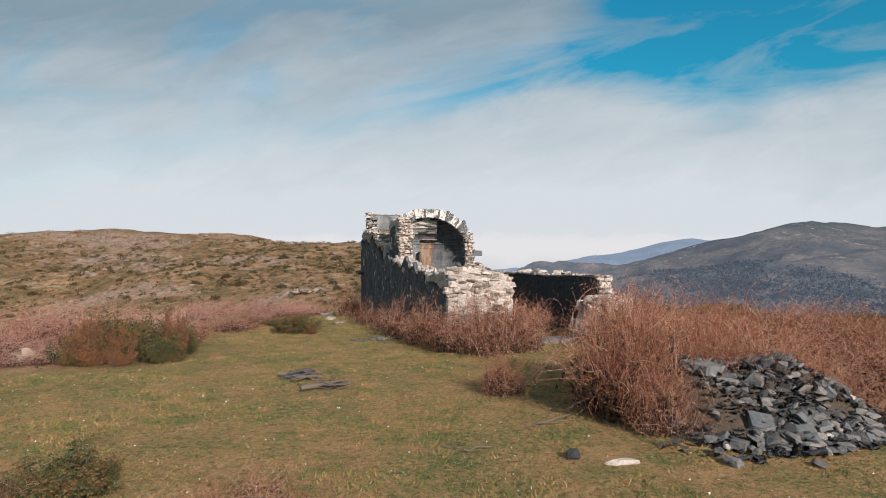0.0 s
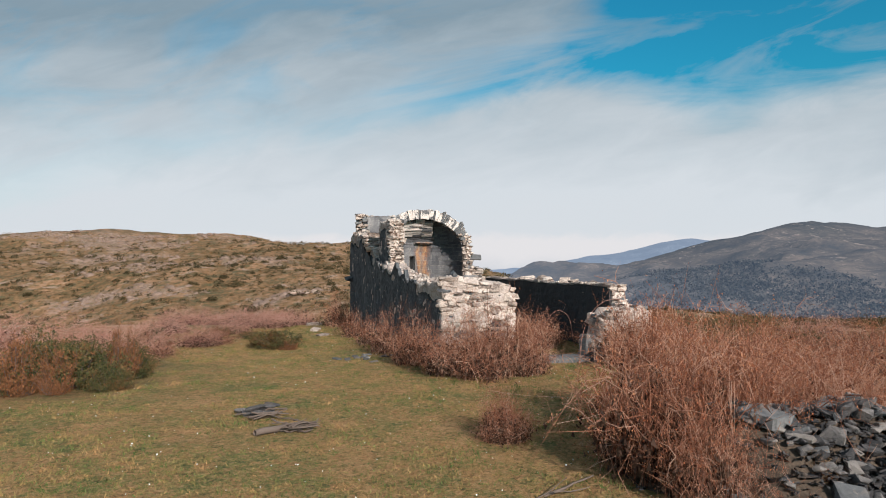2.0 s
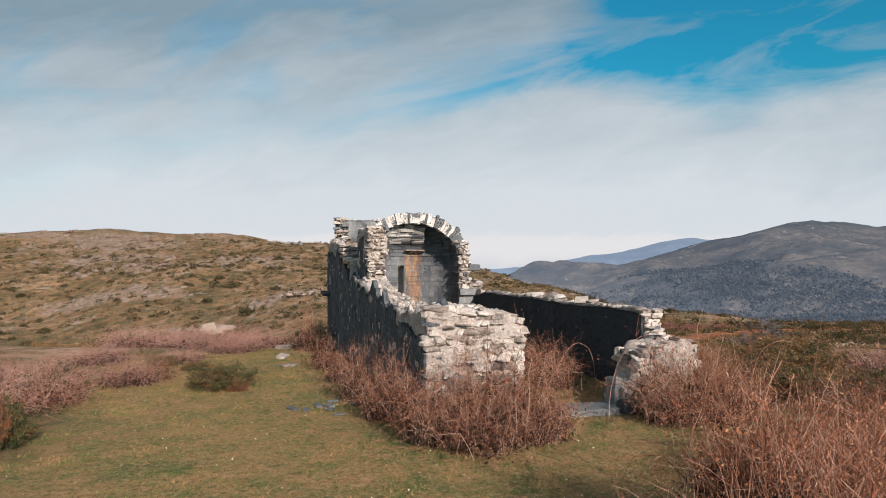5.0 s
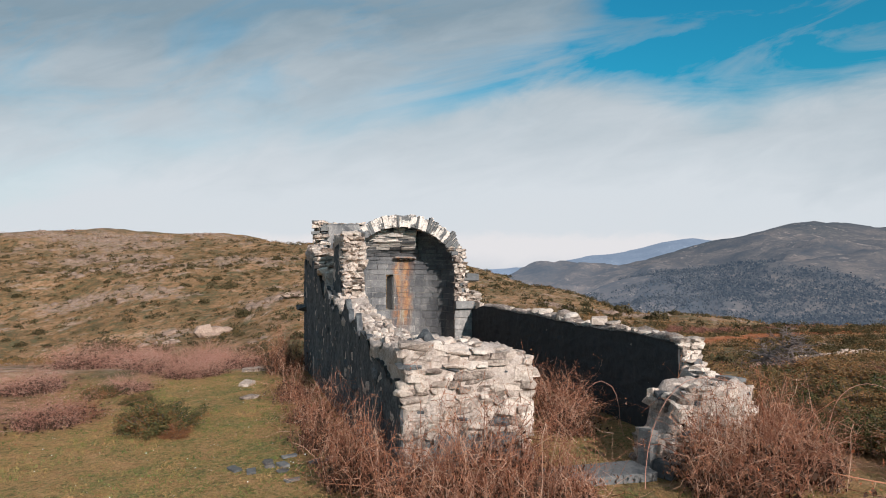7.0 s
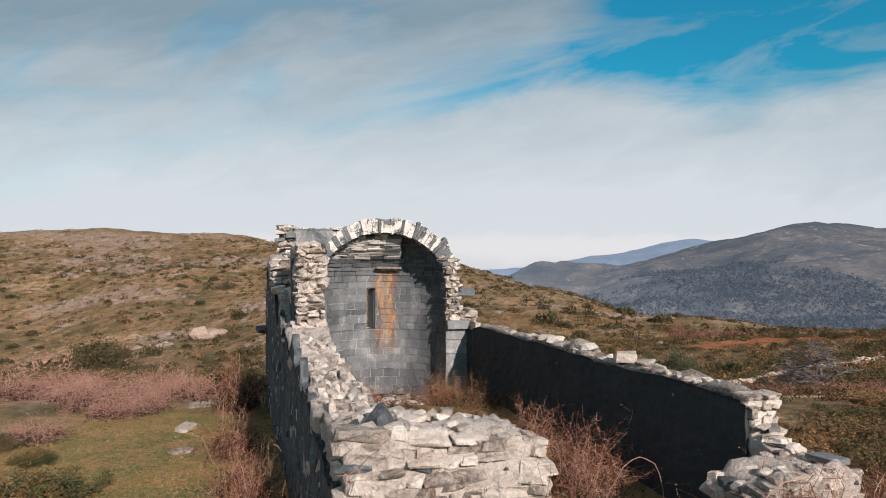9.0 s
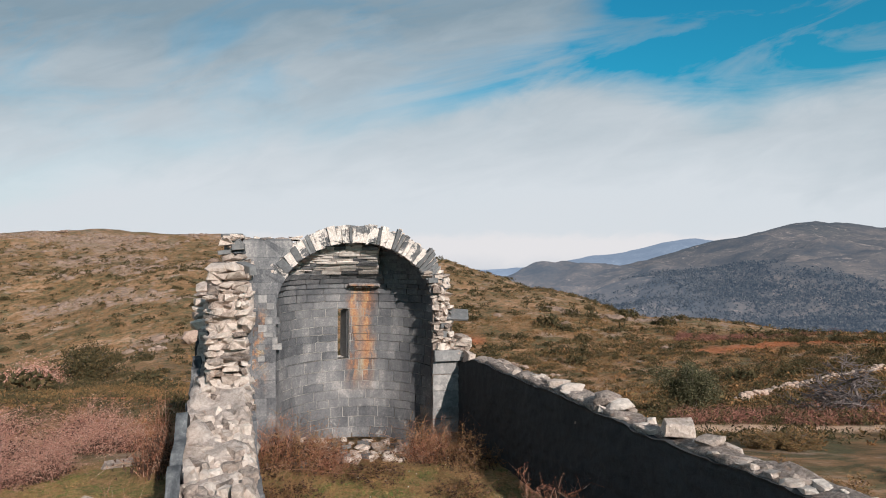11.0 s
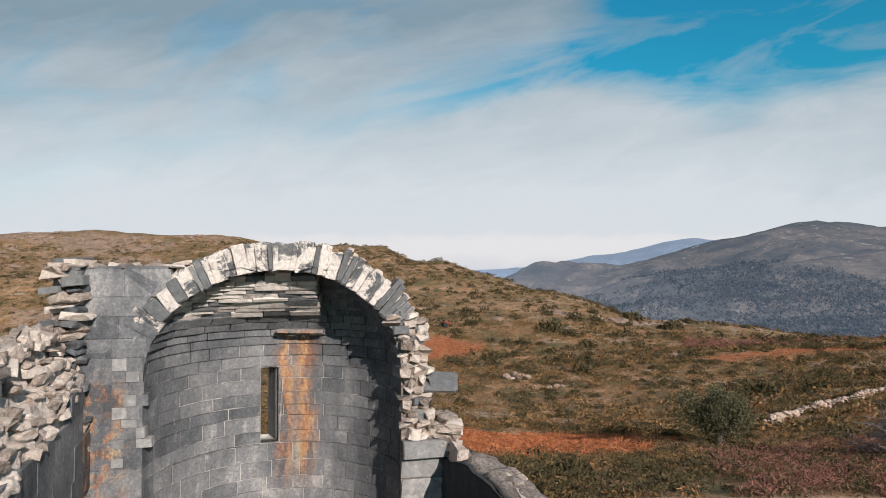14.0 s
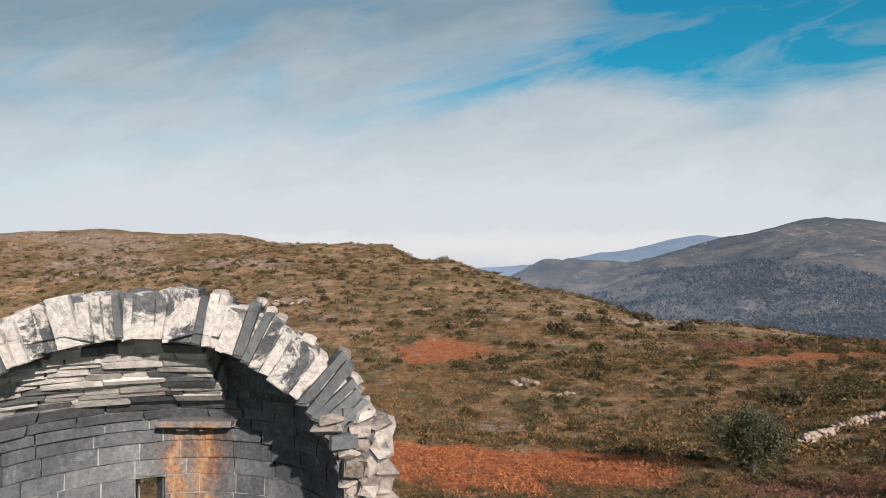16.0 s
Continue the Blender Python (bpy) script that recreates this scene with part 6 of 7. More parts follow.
def leafy_tree(seed, tall, wide, n, leaf, size=0.06):
    r = np.random.default_rng(seed)
    k = 5
    limbs = 26
    t = np.linspace(0, 1, k)[None, :, None]
    tip = np.stack([r.normal(size=limbs) * wide * 0.4, r.normal(size=limbs) * wide * 0.4, r.uniform(0.45, 1.0, limbs) * tall], 1)
    tip[0] = (0, 0, tall * 0.95)
    foot = np.stack([np.zeros(limbs), np.zeros(limbs), r.uniform(0.05, 0.4, limbs) * tall], 1)
    foot[0] = 0
    p = foot[:, None] * (1 - t) + tip[:, None] * t + r.normal(size=(limbs, k, 3)) * 0.05
    w = np.full((limbs, 1), 0.05)
    w[0] = 0.12
    v, f = tubes(p, w * np.linspace(1, 0.35, k)[None], 5)
    trunk = mesh_np("trunk", v, f, M_BARE)
    hub = tip[r.integers(0, limbs, n)] * r.uniform(0.55, 1.0, n)[:, None]
    c = hub + r.normal(size=(n, 3)) * wide * 0.14
    c[:, 2] = np.maximum(c[:, 2], 0.3)
    vl, fl = cards(c, size, r)
    return trunk, mesh_np("crown", vl, fl, leaf)


def tree_thing(label, meshes):
    ob = tagged(new("tree"), label, "tree")
    part("trunk", meshes[0], ob)
    part("crown", meshes[1], ob)
    return ob


oak = tree_thing("small evergreen tree with a dusty green crown", leafy_tree(6, 3.8, 2.3, 30000, M_OAK, 0.06))
oak.matrix_basis = pose(24.4, 19.8, ground_z(24.4, 19.8) - 0.1) @ Matrix.Scale(0.82, 4)

thorn = tree_thing("round evergreen tree in the hollow below the ruin", leafy_tree(9, 5.5, 5.0, 5000, M_SCRUB, 0.2))
thorn.matrix_basis = pose(-38, 111, ground_z(-38, 111) - 0.3)
for tx, ty in ((-25.5, 107), (-41, 116), (-30.0, 128)):
    copy_thing(thorn, pose(tx, ty, ground_z(tx, ty) - 0.4, 0, 0, 70 * tx))
greyt = tree_thing("pinkish leafless tree in the hollow below the ruin", leafy_tree(10, 6.0, 7.5, 8000, M_PALE, 0.13))
greyt.matrix_basis = pose(-31.8, 104.6, ground_z(-31.8, 104.6) - 0.4)

# ------------------------------------------------------------------ heath shrubs over the slopes (beyond counting)


def clumps(name, label, mat, count, region, size, per, seed, slim=0.6, keep=None, leaf=0.3):
    r = np.random.default_rng(seed)
    d = np.sqrt(r.uniform(region[0] ** 2, region[1] ** 2, count))
    s = r.uniform(region[2], region[3], count) * d
    x, y = to_world(d, s)
    ok = np.ones(count, bool)
    lawn, rust, rock, path = zone_masks(x, y)
    ok &= (lawn < 0.3) & (path < 0.2)
    if not keep:
        ok &= rust < 0.35
    dens = fbm(x / 14, y / 14, 3, seed + 50)
    ok &= dens > r.uniform(-0.7, 0.35, count)
    if keep:
        ok &= keep(lawn, rust, rock, r)
    ok &= ~((x > -3.4) & (x < 3.2) & (y > -11) & (y < 2.4))
    x, y, d = x[ok], y[ok], d[ok]
    n = len(x)
    z = height(x, y)
    w = r.uniform(size[0], size[1], n) * np.exp(r.normal(size=n) * 0.25)
    c = r.normal(size=(n, per, 3))
    c /= np.linalg.norm(c, axis=2, keepdims=True)
    c *= r.uniform(0.5, 1.0, (n, per, 1))
    c[..., 2] = np.abs(c[..., 2]) * 0.75
    c = c * w[:, None, None] + np.stack([x, y, z - 0.05], -1)[:, None]
    v, f = cards(c.reshape(-1, 3), np.repeat(w * leaf if leaf > 0 else np.full(n, -leaf), per), r, slim=slim, tri=True)
    # one island colour for a whole shrub comes from its place, the leaves vary round it
    return tagged(new(name, mesh_np(name, v, f, mat)), label, "shrubs", kind="stuff")


clumps("heath_shrubs", "low olive and brown heath shrubs over the far hillside", M_HEATH, 26000, (60, 350, -0.78, 0.75), (0.25, 0.75), 16, 61, leaf=0.2)
clumps("dark_shrubs", "scattered dark green bushes on the slopes", M_SCRUB, 8000, (100, 310, -0.78, 0.75), (0.5, 1.3), 36, 62, leaf=0.18)
clumps("dark_shrubs", "scattered dark green bushes on the nearer slopes", M_SCRUB, 700, (45, 105, -0.75, 0.75), (0.5, 1.4), 190, 69, leaf=-0.085, slim=0.6)
clumps("round_bushes", "rounded dark evergreen bushes dotted over the slope", M_SCRUB, 300, (48, 240, -0.75, 0.7), (0.8, 2.0), 320, 73, leaf=0.1, slim=0.7)
clumps("slope_bushes", "dark waist-high scrub on the slope beyond the track", M_SCRUB, 900, (23, 120, 0.1, 0.78), (0.4, 1.0), 170, 74, leaf=-0.07, slim=0.6)
clumps("red_hedge", "dark red leafless hedge along the far field", M_REDBRUSH, 800, (116, 123, 0.36, 0.82), (0.6, 1.2), 120, 75, leaf=-0.11, slim=0.3, keep=lambda l, ru, ro, r: l < 0.5)
clumps("hedge_bushes", "dark green bushes behind the far hedge", M_SCRUB, 120, (120, 132, 0.50, 0.82), (0.9, 1.9), 200, 76, leaf=-0.14, slim=0.6, keep=lambda l, ru, ro, r: l < 0.5)
clumps("field_bushes", "dark bushes beside the field wall", M_SCRUB, 90, (68, 104, 0.52, 0.78), (0.8, 1.9), 260, 77, leaf=-0.1, slim=0.6, keep=lambda l, ru, ro, r: l < 0.5)
clumps("near_heath", "knee-high heath below the ruin", M_HEATH, 7000, (17, 64, -0.85, -0.05), (0.15, 0.5), 45, 67, leaf=-0.06, slim=0.3)
clumps("near_heath", "knee-high heath on the slope beyond the wall", M_HEATH, 5400, (17, 62, -0.05, 0.75), (0.15, 0.5), 55, 63, leaf=-0.06, slim=0.3)
clumps("green_heath", "dark green heather among the brown", M_SCRUB, 2900, (18, 62, -0.7, 0.75), (0.25, 0.65), 80, 65, leaf=-0.06, slim=0.3)
clumps("slope_heath", "dense olive and brown heath on the slope beyond the wall", M_HEATH, 9000, (45, 140, -0.1, 0.75), (0.3, 0.8), 26, 68, leaf=0.14)
clumps("red_brush", "reddish leafless brush on the slope", M_REDBRUSH, 1000, (22.5, 39, 0.34, 0.85), (0.3, 0.65), 110, 66, leaf=-0.09, slim=0.09)
clumps("path_heath", "dark hip-high heath along the dirt track", M_SCRUB, 1000, (22.4, 34, 0.08, 0.8), (0.25, 0.7), 90, 72, leaf=-0.06, slim=0.3)
clumps("rust_fern", "bed of dead rust-red bracken below the ruin", M_RUST, 11000, (27, 66, -0.2, 0.36), (0.12, 0.3), 16, 70, leaf=-0.09, slim=0.25, keep=lambda l, ru, ro, r: ru > 0.3)
clumps("rust_fern", "beds of dead rust-red bracken", M_RUST, 24000, (60, 150, -0.8, 0.8), (0.12, 0.3), 14, 64, leaf=-0.12, slim=0.3, keep=lambda l, ru, ro, r: ru > 0.35)


def boulders(name, label, count, seed):
    """Pale outcrops on the hillside."""
    r = np.random.default_rng(seed)
    bm = bmesh.new()
    bmesh.ops.create_icosphere(bm, subdivisions=1, radius=1.0)
    base = np.array([v.co for v in bm.verts])
    tri = np.array([[v.index for v in f.verts] for f in bm.faces])
    bm.free()
    d = r.uniform(70, 345, count)
    s = r.uniform(-0.75, 0.6, count) * d
    x, y = to_world(d, s)
    lawn, rust, rock, path = zone_masks(x, y)
    ok = (rock > 0.5) | (r.uniform(size=count) < 0.003)
    x, y = x[ok], y[ok]
    n = len(x)
    w = np.minimum(r.uniform(0.12, 0.55, n) * np.exp(r.normal(size=n) * 0.7), 1.5)
    k = np.clip(1 + 0.2 * r.normal(size=(n, len(base), 1)), 0.6, 1.35)
    v = base[None] * k * w[:, None, None] * np.array([1.3, 1.1, 0.75]) + np.stack([x, y, height(x, y) - 0.3 * w], -1)[:, None]
    f = tri[None] + (np.arange(n) * len(base))[:, None, None]
    return tagged(new(name, mesh_np(name, v.reshape(-1, 3), f.reshape(-1, 3), M_ROCK)), label, "rocks", kind="stuff")


boulders("hill_rocks", "pale rock outcrops scattered over the hillside", 60000, 71)

# ------------------------------------------------------------------ turf


def turf():
    r = np.random.default_rng(81)
    n = 170000
    x, y = r.uniform(-16, 5, n), r.uniform(-22.5, 1.5, n)
    ok = lawn_mask(x, y) > r.uniform(0.2, 0.8, n)
    ok &= ~((x > LX0) & (x < LX1) & (y > FY))
    x, y = x[ok], y[ok]
    n = len(x)
    z = height(x, y)
    k = 3
    tuft = 0.35 + 1.9 * np.clip(fbm(x / 0.7, y / 0.7, 4, 83) + 0.45, 0, 1.2)
    c = np.stack([x, y, z], -1)[:, None] + np.concatenate([r.normal(size=(n, k, 2)) * 0.02, np.zeros((n, k, 1))], 2)
    lean = r.normal(size=(n, k, 3)) * 0.022
    lean[..., 2] = r.uniform(0.008, 0.026, (n, k)) * tuft[:, None]
    side = r.normal(size=(n, k, 3)) * 0.004
    side[..., 2] = 0
    v = np.stack([c - side, c + side, c + lean], 2)
    return tagged(new("grass", mesh_np("grass", v.reshape(-1, 3), np.arange(n * k * 3).reshape(-1, 3), M_GRASS)), "short patchy winter grass, green and straw", "grass", kind="stuff")


turf()


def flecks():
    r = np.random.default_rng(85)
    n = 1500
    x, y = r.uniform(-12, 2, n), r.uniform(-21, -2, n)
    ok = lawn_mask(x, y) > 0.6
    x, y = x[ok], y[ok]
    c = np.stack([x, y, height(x, y) + 0.025], -1)
    v, f = cards(c, r.uniform(0.005, 0.011, len(c)), r, 0.0, 0.9)
    return tagged(new("daisies", mesh_np("daisies", v, f, M_FLOWER)), "tiny white daisies and chips in the turf", "flowers", kind="stuff")


flecks()

# ------------------------------------------------------------------ heap of slates and loose stones
heap = tagged(new("slate_heap"), "heap of broken dark slates spilling from the brambles", "stone heap")
rh = random.Random(5)
HX, HY = -1.2, -18.5


def heap_z(x, y):
    """A bank that climbs away from the turf and falls off to both hands."""
    up = smooth(np.asarray(y, float), -19.5, -18.0)
    ends = 1 - smooth(np.abs(np.asarray(x, float) - HX + 0.15 * (np.asarray(y, float) - HY)), 0.75, 1.75)
    return 0.70 * up * ends * (1 + 0.25 * fbm(np.asarray(x, float) * 1.7, np.asarray(y, float) * 1.7, 2, 44))


for i in range(300):
    x = HX + rh.gauss(0, 0.72)
    y = rh.uniform(-19.55, -17.75) if rh.random() < 0.85 else rh.uniform(-19.8, -19.2)
    hz = float(heap_z(x, y))
    if abs(x - HX) > 1.7:
        x, hz = HX + rh.uniform(-1.2, 1.2), 0.0
        hz = float(heap_z(x, y))
    w = rh.uniform(0.09, 0.21) * (1.5 if rh.random() < 0.14 else 1)
    rs.seed(i)
    steep = 12 + 42 * rh.random()
    piece("slate", V_RUBBLE if rh.random() < 0.015 else V_SLAB if rh.random() < 0.12 else V_HEAP, heap, (x, y, hz + 0.035), (w, w * rh.uniform(0.55, 1), w * rh.uniform(0.22, 0.6)),
          (rh.uniform(-steep, steep) + 14, rh.uniform(-steep, steep), rh.uniform(0, 360)))
chips = np.random.default_rng(17)
cn = 1100
cx, cy = HX + chips.normal(size=cn) * 0.75, chips.uniform(-19.75, -17.8, cn)
cz = heap_z(cx, cy) + 0.02
chip_v = chips.normal(size=(cn, 8, 3)) * np.array([0.035, 0.032, 0.02]) * chips.uniform(0.5, 1.3, (cn, 1, 1)) + np.stack([cx, cy, cz], -1)[:, None]
chip_f = np.array([(0, 1, 2, 3), (4, 5, 6, 7), (0, 1, 5, 4), (2, 3, 7, 6), (1, 2, 6, 5), (0, 3, 7, 4)])[None] + (np.arange(cn) * 8)[:, None, None]
part("gravel", mesh_np("gravel", chip_v.reshape(-1, 3), chip_f.reshape(-1, 4), M_HEAP), heap)["kind"] = "stuff"
piece("slate", V_SLAB, heap, (-1.92, -18.12, 0.70), (0.52, 0.42, 0.13), (8, 4, 20))
mx, my = np.meshgrid(np.linspace(HX - 2.0, HX + 2.0, 48), np.linspace(-19.7, -16.9, 36), indexing="ij")
mz = heap_z(mx, my) * (1 - smooth(my, -17.7, -16.95)) - 0.03 + 0.03 * fbm(mx * 4, my * 4, 3, 4)
mi, mj = np.meshgrid(np.arange(47), np.arange(35), indexing="ij")
mound_f = np.stack([mi * 36 + mj, (mi + 1) * 36 + mj, (mi + 1) * 36 + mj + 1, mi * 36 + mj + 1], -1).reshape(-1, 4)
part("earth", mesh_np("earth", np.stack([mx, my, mz], -1).reshape(-1, 3), mound_f, M_EARTH, smooth=True), heap, "brown earth between the slates")


heap_tuft = place(tuft, -1.85, -18.72, 0.22, 0.32, 40, False, 0.26)
tagged(heap_tuft, "dry straw-coloured tuft growing among the slates")


def loose(name, label, pool, x, y, size, turn, lift=0.3):
    ob = tagged(new(name, rs.choice(pool)), label, "stone")
    ob.matrix_basis = pose(x, y, ground_z(x, y) + size[2] * lift, *turn) @ Matrix.Diagonal((*size, 1))
    return ob


loose("loose_stone", "dark slate lump lying on the turf", V_HEAP, -4.35, -18.95, (0.18, 0.16, 0.13), (14, 18, 30))
loose("loose_stone", "flat pale stone half sunk in the turf", V_RUBBLE, -3.95, -19.25, (0.36, 0.16, 0.09), (0, 3, -10), 0.05)
loose("loose_stone", "flat pale slab lying in the grass", V_RUBBLE, -4.45, -3.72, (0.42, 0.22, 0.08), (2, 2, 20))
loose("loose_stone", "flat pale slab lying in the grass", V_RUBBLE, -4.5, -2.2, (0.4, 0.25, 0.09), (2, -3, 70))
loose("loose_stone", "flat pale slab lying in the grass", V_RUBBLE, -4.3, -0.2, (0.5, 0.25, 0.1), (2, -3, 10))
loose("loose_stone", "long flat brown stone at the foot of the heap", V_RUBBLE, -0.2, -19.7, (0.6, 0.28, 0.1), (3, 2, -20))
loose("loose_stone", "dark slate lump lying on the turf", V_HEAP, -2.1, -20.0, (0.16, 0.14, 0.07), (4, 8, 30))
loose("loose_stone", "dark slate lump lying on the turf", V_HEAP, -2.9, -19.7, (0.22, 0.18, 0.09), (4, -8, 80))

# small pile of slates and a bundle of sticks on the turf
pile = tagged(new("slate_pile"), "low pile of dark slates lying on the turf", "stone pile")
for i in range(12):
    a = rh.uniform(0, 6.28)
    q = rh.random() * 0.3
    piece("slate", V_HEAP, pile, (-6.75 + math.cos(a) * q, -13.35 + math.sin(a) * q * 0.7, 0.05 + 0.02 * (i % 5)), (rh.uniform(0.14, 0.3), rh.uniform(0.1, 0.2), rh.uniform(0.04, 0.09)), (rh.uniform(-9, 9), rh.uniform(-9, 9), rh.uniform(-40, 40)))


spill = tagged(new("slate_pile"), "few small slates scattered in the grass", "stone pile")
for i in range(11):
    sx0, sy0 = -4.1 + rh.gauss(0, 0.3), -8.5 + rh.gauss(0, 0.22)
    piece("slate", V_HEAP if i % 3 else V_SLAB, spill, (sx0, sy0, ground_z(sx0, sy0) + 0.02), (rh.uniform(0.1, 0.24), rh.uniform(0.08, 0.16), rh.uniform(0.03, 0.06)), (rh.uniform(-9, 9), rh.uniform(-9, 9), rh.uniform(0, 180)))


def stick(parent, p, ang, lift, length, w, seed):
    r = np.random.default_rng(seed)
    t = np.linspace(0, 1, 6)
    d = np.array([math.cos(ang), math.sin(ang), lift])
    q = np.array(p)[None] + d[None] * (t[:, None] - 0.5) * length + r.normal(size=(6, 3)) * 0.012
    q[:, 2] = np.maximum(q[:, 2], w * 0.8)
    v, f = tubes(q[None], np.linspace(w, w * 0.5, 6)[None], 5)
    return part("stick", mesh_np("stick", v, f, M_STICK), parent)


def stick_bundle(name, label, x, y, n, size, seed):
    ob = tagged(new(name), label, "firewood")
    ob.matrix_basis = pose(x, y, ground_z(x, y))
    r = random.Random(seed)
    for i in range(n):
        stick(ob, (r.uniform(-0.2, 0.2) * size, r.uniform(-0.15, 0.15) * size, 0.03 + 0.015 * (i % 6)), r.uniform(-0.9, 0.7), r.uniform(-0.08, 0.12), r.uniform(0.3, 0.7) * size, r.uniform(0.006, 0.02), seed * 50 + i)
    return ob


stick_bundle("stick_bundle", "weathered grey sticks dropped on the turf", -6.62, -13.65, 10, 0.8, 3)
stick_bundle("stick_bundle", "heap of dry brown brushwood on the turf", -6.3, -14.5, 30, 0.75, 4)
log = tagged(new("log"), "short weathered log lying in the grass", "log")
log.matrix_basis = pose(-6.62, -14.6, ground_z(-6.62, -14.6) + 0.03, 0, 0, 25)
lv, lf = tubes(np.array([[(-0.22, 0, 0.03), (-0.08, 0.01, 0.035), (0.08, -0.01, 0.03), (0.22, 0.005, 0.035)]]), np.array([[0.04, 0.045, 0.042, 0.036]]), 9)
part("bark", mesh_np("bark", lv, lf, M_STICK, smooth=True), log)


def cane(points, w, seed):
    """One long bramble shoot that arches over."""
    r = np.random.default_rng(seed)
    t = np.linspace(0, 1, 14)
    p = np.stack([np.interp(t, np.linspace(0, 1, len(points)), [q[i] for q in points]) for i in range(3)], -1)
    p[1:-1] = (p[:-2] + 2 * p[1:-1] + p[2:]) / 4
    p += r.normal(size=p.shape) * 0.008
    v, f = tubes(p[None], np.linspace(w, w * 0.4, 14)[None], 5)
    ob = tagged(new("bramble_cane", mesh_np("bramble_cane", v, f, M_PALE)), "single long bramble cane arching over the doorway", "plant")
    return ob


cane([(0.15, -11.0, 0.05), (0.2, -11.0, 0.7), (0.45, -11.05, 1.25), (0.85, -11.1, 1.45), (1.2, -11.1, 1.42), (1.45, -11.1, 1.25)], 0.006, 1)
cane([(1.2, -9.0, 0.1), (1.0, -9.1, 0.9), (0.6, -9.2, 1.1), (0.2, -9.3, 0.8), (0.05, -9.3, 0.45)], 0.005, 2)
cane([(2.9, -11.2, 0.1), (3.0, -11.2, 0.9), (3.3, -11.3, 1.25), (3.8, -11.4, 1.2), (4.1, -11.4, 0.9)], 0.005, 3)
cane([(-1.6, -11.3, 0.4), (-1.8, -11.35, 1.2), (-2.1, -11.3, 1.5), (-2.4, -11.2, 1.35)], 0.004, 4)
stick_bundle("stick_bundle", "long bleached branch lying in the grass", -3.9, -17.6, 3, 1.3, 5)
stick_bundle("stick_bundle", "pale broken stick lying in the turf", -5.4, -18.35, 2, 0.75, 8)

# ------------------------------------------------------------------ dry stone field wall and a rocky outcrop down the slope


def field_wall():
    r = np.random.default_rng(91)
    bm = bmesh.new()
    bmesh.ops.create_icosphere(bm, subdivisions=1, radius=0.5)
    base = np.array([v.co for v in bm.verts])
    tri = np.array([[v.index for v in f.verts] for f in bm.faces])
    bm.free()
    n = 2100
    t = r.uniform(0, 1.4, n)
    d = 49.5 + 20 * t + 0.4 * np.sin(t * 9)
    s = 22 + 28 * t
    x, y = to_world(d, s)
    x, y = x + r.normal(size=n) * 0.18, y + r.normal(size=n) * 0.18
    w = r.uniform(0.2, 0.42, n)
    z = height(x, y) + r.uniform(0.0, 0.55, n) * (0.8 + 0.2 * np.sin(t * 37))
    k = 1 + r.normal(size=(n, len(base), 1)) * 0.2
    v = base[None] * k * w[:, None, None] * np.array([1.2, 1.0, 0.7]) + np.stack([x, y, z], -1)[:, None]
    f = tri[None] + (np.arange(n) * len(base))[:, None, None]
    ob = tagged(new("field_wall"), "tumbled dry-stone field wall running down the slope", "wall")
    p = part("stones", mesh_np("stones", v.reshape(-1, 3), f.reshape(-1, 3), M_ROCK), ob)
    p["kind"] = "stuff"
    return ob


field_wall()


def outcrop(x, y, wide, high, n, seed, label):
    r = random.Random(seed)
    ob = tagged(new("rock_outcrop"), label, "rock")
    ob.matrix_basis = pose(x, y, ground_z(x, y))
    for i in range(n * 2):
        p = part("boulder", V_CRAG[r.randrange(len(V_CRAG))], ob)
        w = wide * r.uniform(0.12, 0.34)
        h = high * r.uniform(0.3, 0.85)
        p.matrix_basis = pose(r.uniform(-0.45, 0.45) * wide, r.uniform(-0.2, 0.2) * wide, h * 0.35, r.uniform(-14, 14), r.uniform(-14, 14), r.uniform(0, 360)) @ Matrix.Diagonal((w, w * r.uniform(0.6, 1), h, 1))
    return ob


V_CRAG = rocks("crag", M_ROCK, 8, 15, 3.0, 24, 0.12)
outcrop(-11.5, -9.9, 1.5, 0.5, 4, 8, "pale rock outcrop among dry stems")
cleft = tagged(new("rock_outcrop"), "great pale boulder with a cleft, standing on the hillside", "rock")
cleft.matrix_basis = pose(-8.5, 138, ground_z(-8.5, 138))
for k, (x, y, z, w, d, h, turn) in enumerate(((-2.3, 0, 1.0, 4.4, 4.0, 3.6, 0), (1.9, 0.3, 0.75, 5.2, 4.0, 2.6, 20), (0.2, 1.6, 0.9, 4.0, 3.0, 2.6, 70), (-0.4, -1.0, 0.3, 5.6, 2.6, 1.7, 5))):
    part("boulder", V_CRAG[k], cleft).matrix_basis = pose(x, y, z, 0, 0, turn) @ Matrix.Diagonal((w, d, h, 1))
outcrop(-18.1, 128.4, 6.0, 1.4, 4, 2, "low pale rock outcrop in the heath")
outcrop(37.2, 61.4, 2.4, 0.6, 3, 6, "low pale rock outcrop in the heath")
outcrop(34.4, 66.5, 3.6, 1.3, 4, 3, "low pale rock outcrop in the heath")
outcrop(11.5, 151, 9.0, 1.5, 6, 5, "low pale rock outcrop in the heath")

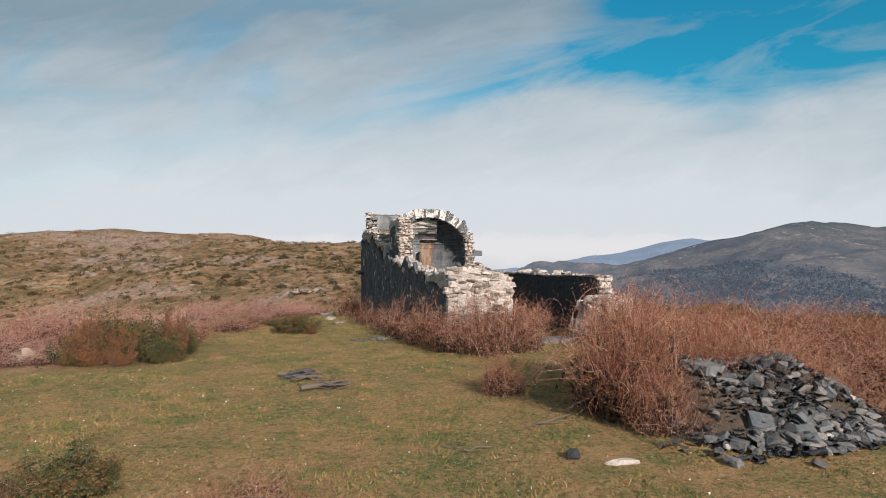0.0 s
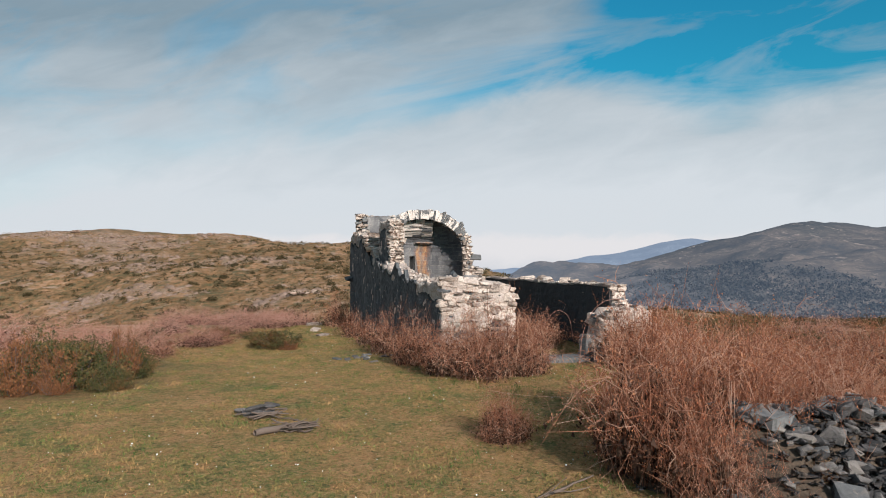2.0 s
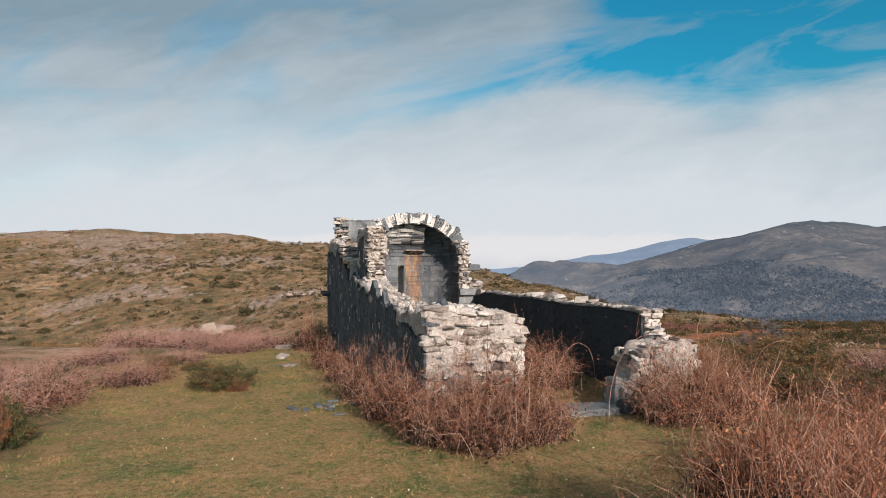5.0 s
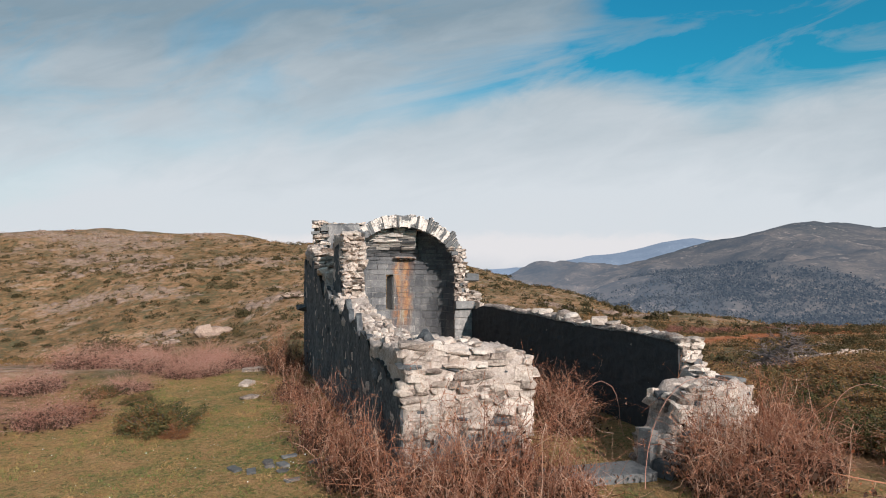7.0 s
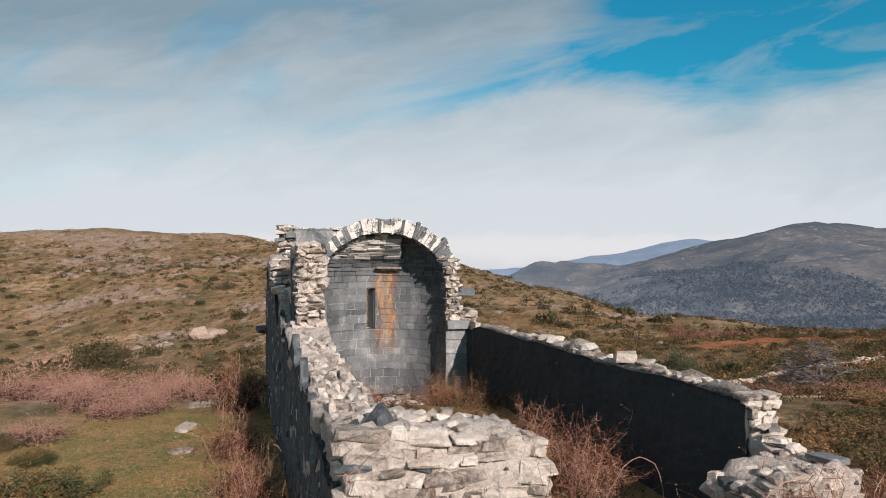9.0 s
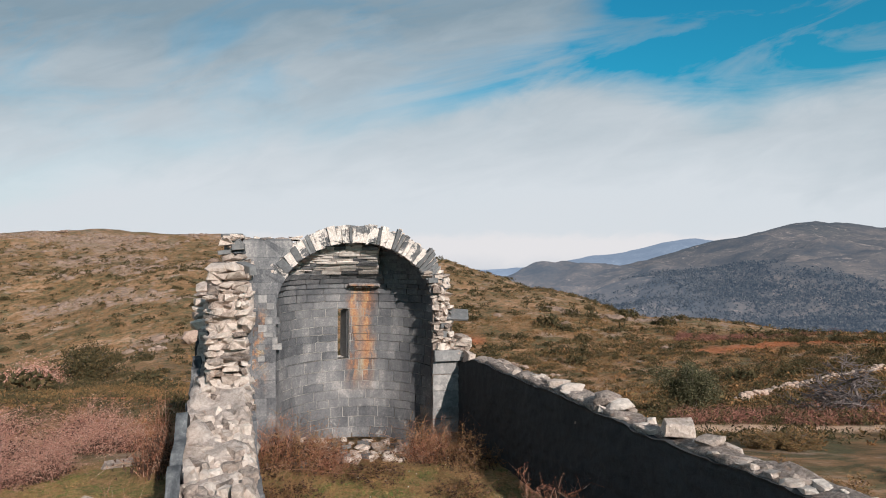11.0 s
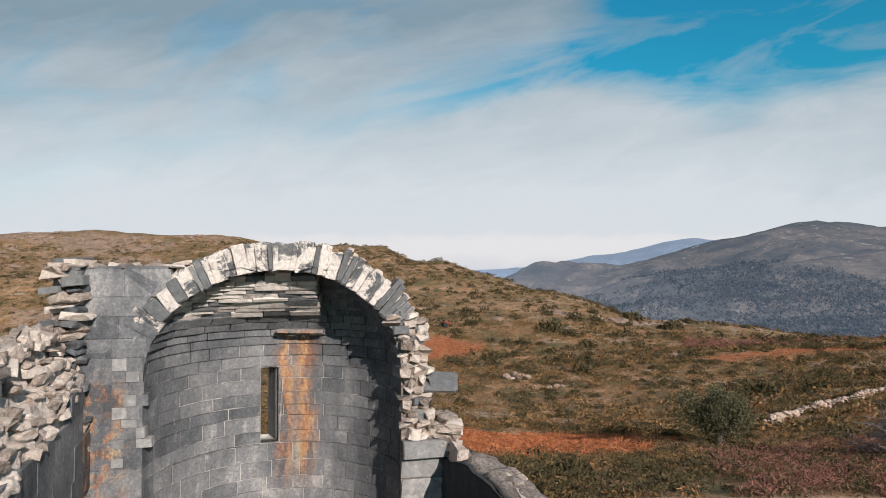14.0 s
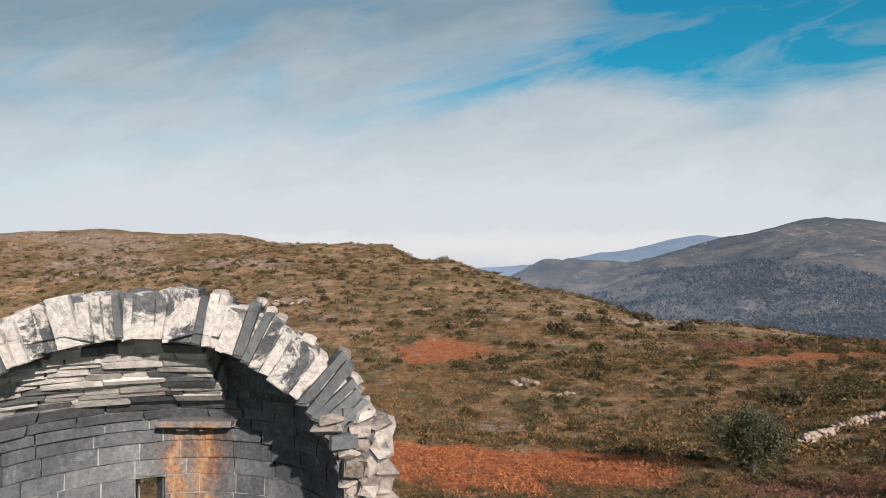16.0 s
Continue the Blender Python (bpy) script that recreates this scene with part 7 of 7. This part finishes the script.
# rubble fallen from the vault, lying at the foot of the apse
debris = tagged(new("fallen_rubble"), "fallen pale rubble scattered before the apse", "rubble")
for i in range(170):
    x, y = rh.uniform(-1.5, 1.4), rh.uniform(-1.4, 1.35)
    w = rh.uniform(0.06, 0.24)
    piece("stone", V_RUBBLE if rh.random() < 0.75 else V_SLAB, debris, (x, y, ground_z(x, y) + w * 0.15 + 0.06 * max(0, y)), (w, w * rh.uniform(0.6, 1), w * rh.uniform(0.3, 0.6)), (rh.uniform(-20, 20), rh.uniform(-20, 20), rh.uniform(0, 360)))


# ------------------------------------------------------------------ small red tractor parked far off on the heath


def block(size, at, bevel=0.06):
    bm = bmesh.new()
    bmesh.ops.create_cube(bm, size=1.0)
    bmesh.ops.scale(bm, vec=size, verts=bm.verts)
    bmesh.ops.bevel(bm, geom=list(bm.edges), offset=bevel, segments=2, affect="EDGES")
    bmesh.ops.translate(bm, vec=at, verts=bm.verts)
    return bm


def wheel(radius, wide):
    bm = bmesh.new()
    bmesh.ops.create_cone(bm, cap_ends=True, segments=20, radius1=radius, radius2=radius, depth=wide)
    bmesh.ops.bevel(bm, geom=[e for e in bm.edges if len(e.link_faces) == 2 and any(len(f.verts) > 4 for f in e.link_faces)], offset=wide * 0.2, segments=2, affect="EDGES")
    return bm


M_PAINT, nt_p, b_p = new_mat("red_paint", 0.45, 0.5)
nt_p.links.new(ramp(nt_p, noise_tex(nt_p, 5.0, 5, 0.6, world_pos(nt_p)), [(0.35, (0.20, 0.022, 0.018)), (0.7, (0.30, 0.04, 0.028))]), b_p.inputs["Base Color"])
M_TYRE, nt_t, b_t = new_mat("tyre_rubber", 0.9, 0.2)
nt_t.links.new(ramp(nt_t, noise_tex(nt_t, 9.0, 5, 0.6, world_pos(nt_t)), [(0.35, (0.018, 0.018, 0.018)), (0.7, (0.05, 0.045, 0.04))]), b_t.inputs["Base Color"])
tractor = tagged(new("tractor"), "small red tractor parked far off on the heath", "tractor")
tractor.matrix_basis = pose(40.5, 114.2, ground_z(40.5, 114.2), 0, 0, 25)
part("hood", mesh_bm("hood", block((1.3, 0.55, 0.5), (0.5, 0, 0.85)), M_PAINT), tractor)
part("mudguard", mesh_bm("mudguard", block((0.7, 1.2, 0.2), (-0.55, 0, 1.15)), M_PAINT), tractor)
part("seat", mesh_bm("seat", block((0.4, 0.45, 0.4), (-0.5, 0, 1.4)), M_TYRE), tractor)
for wx, wy, wr in ((-0.55, 0.55, 0.55), (-0.55, -0.55, 0.55), (0.95, 0.45, 0.33), (0.95, -0.45, 0.33)):
    wheel_part = part("wheel", mesh_bm("wheel", wheel(wr, wr * 0.5), M_TYRE), tractor, "black rubber tyre")
    wheel_part.matrix_basis = pose(wx, wy, wr, 90, 0, 0)
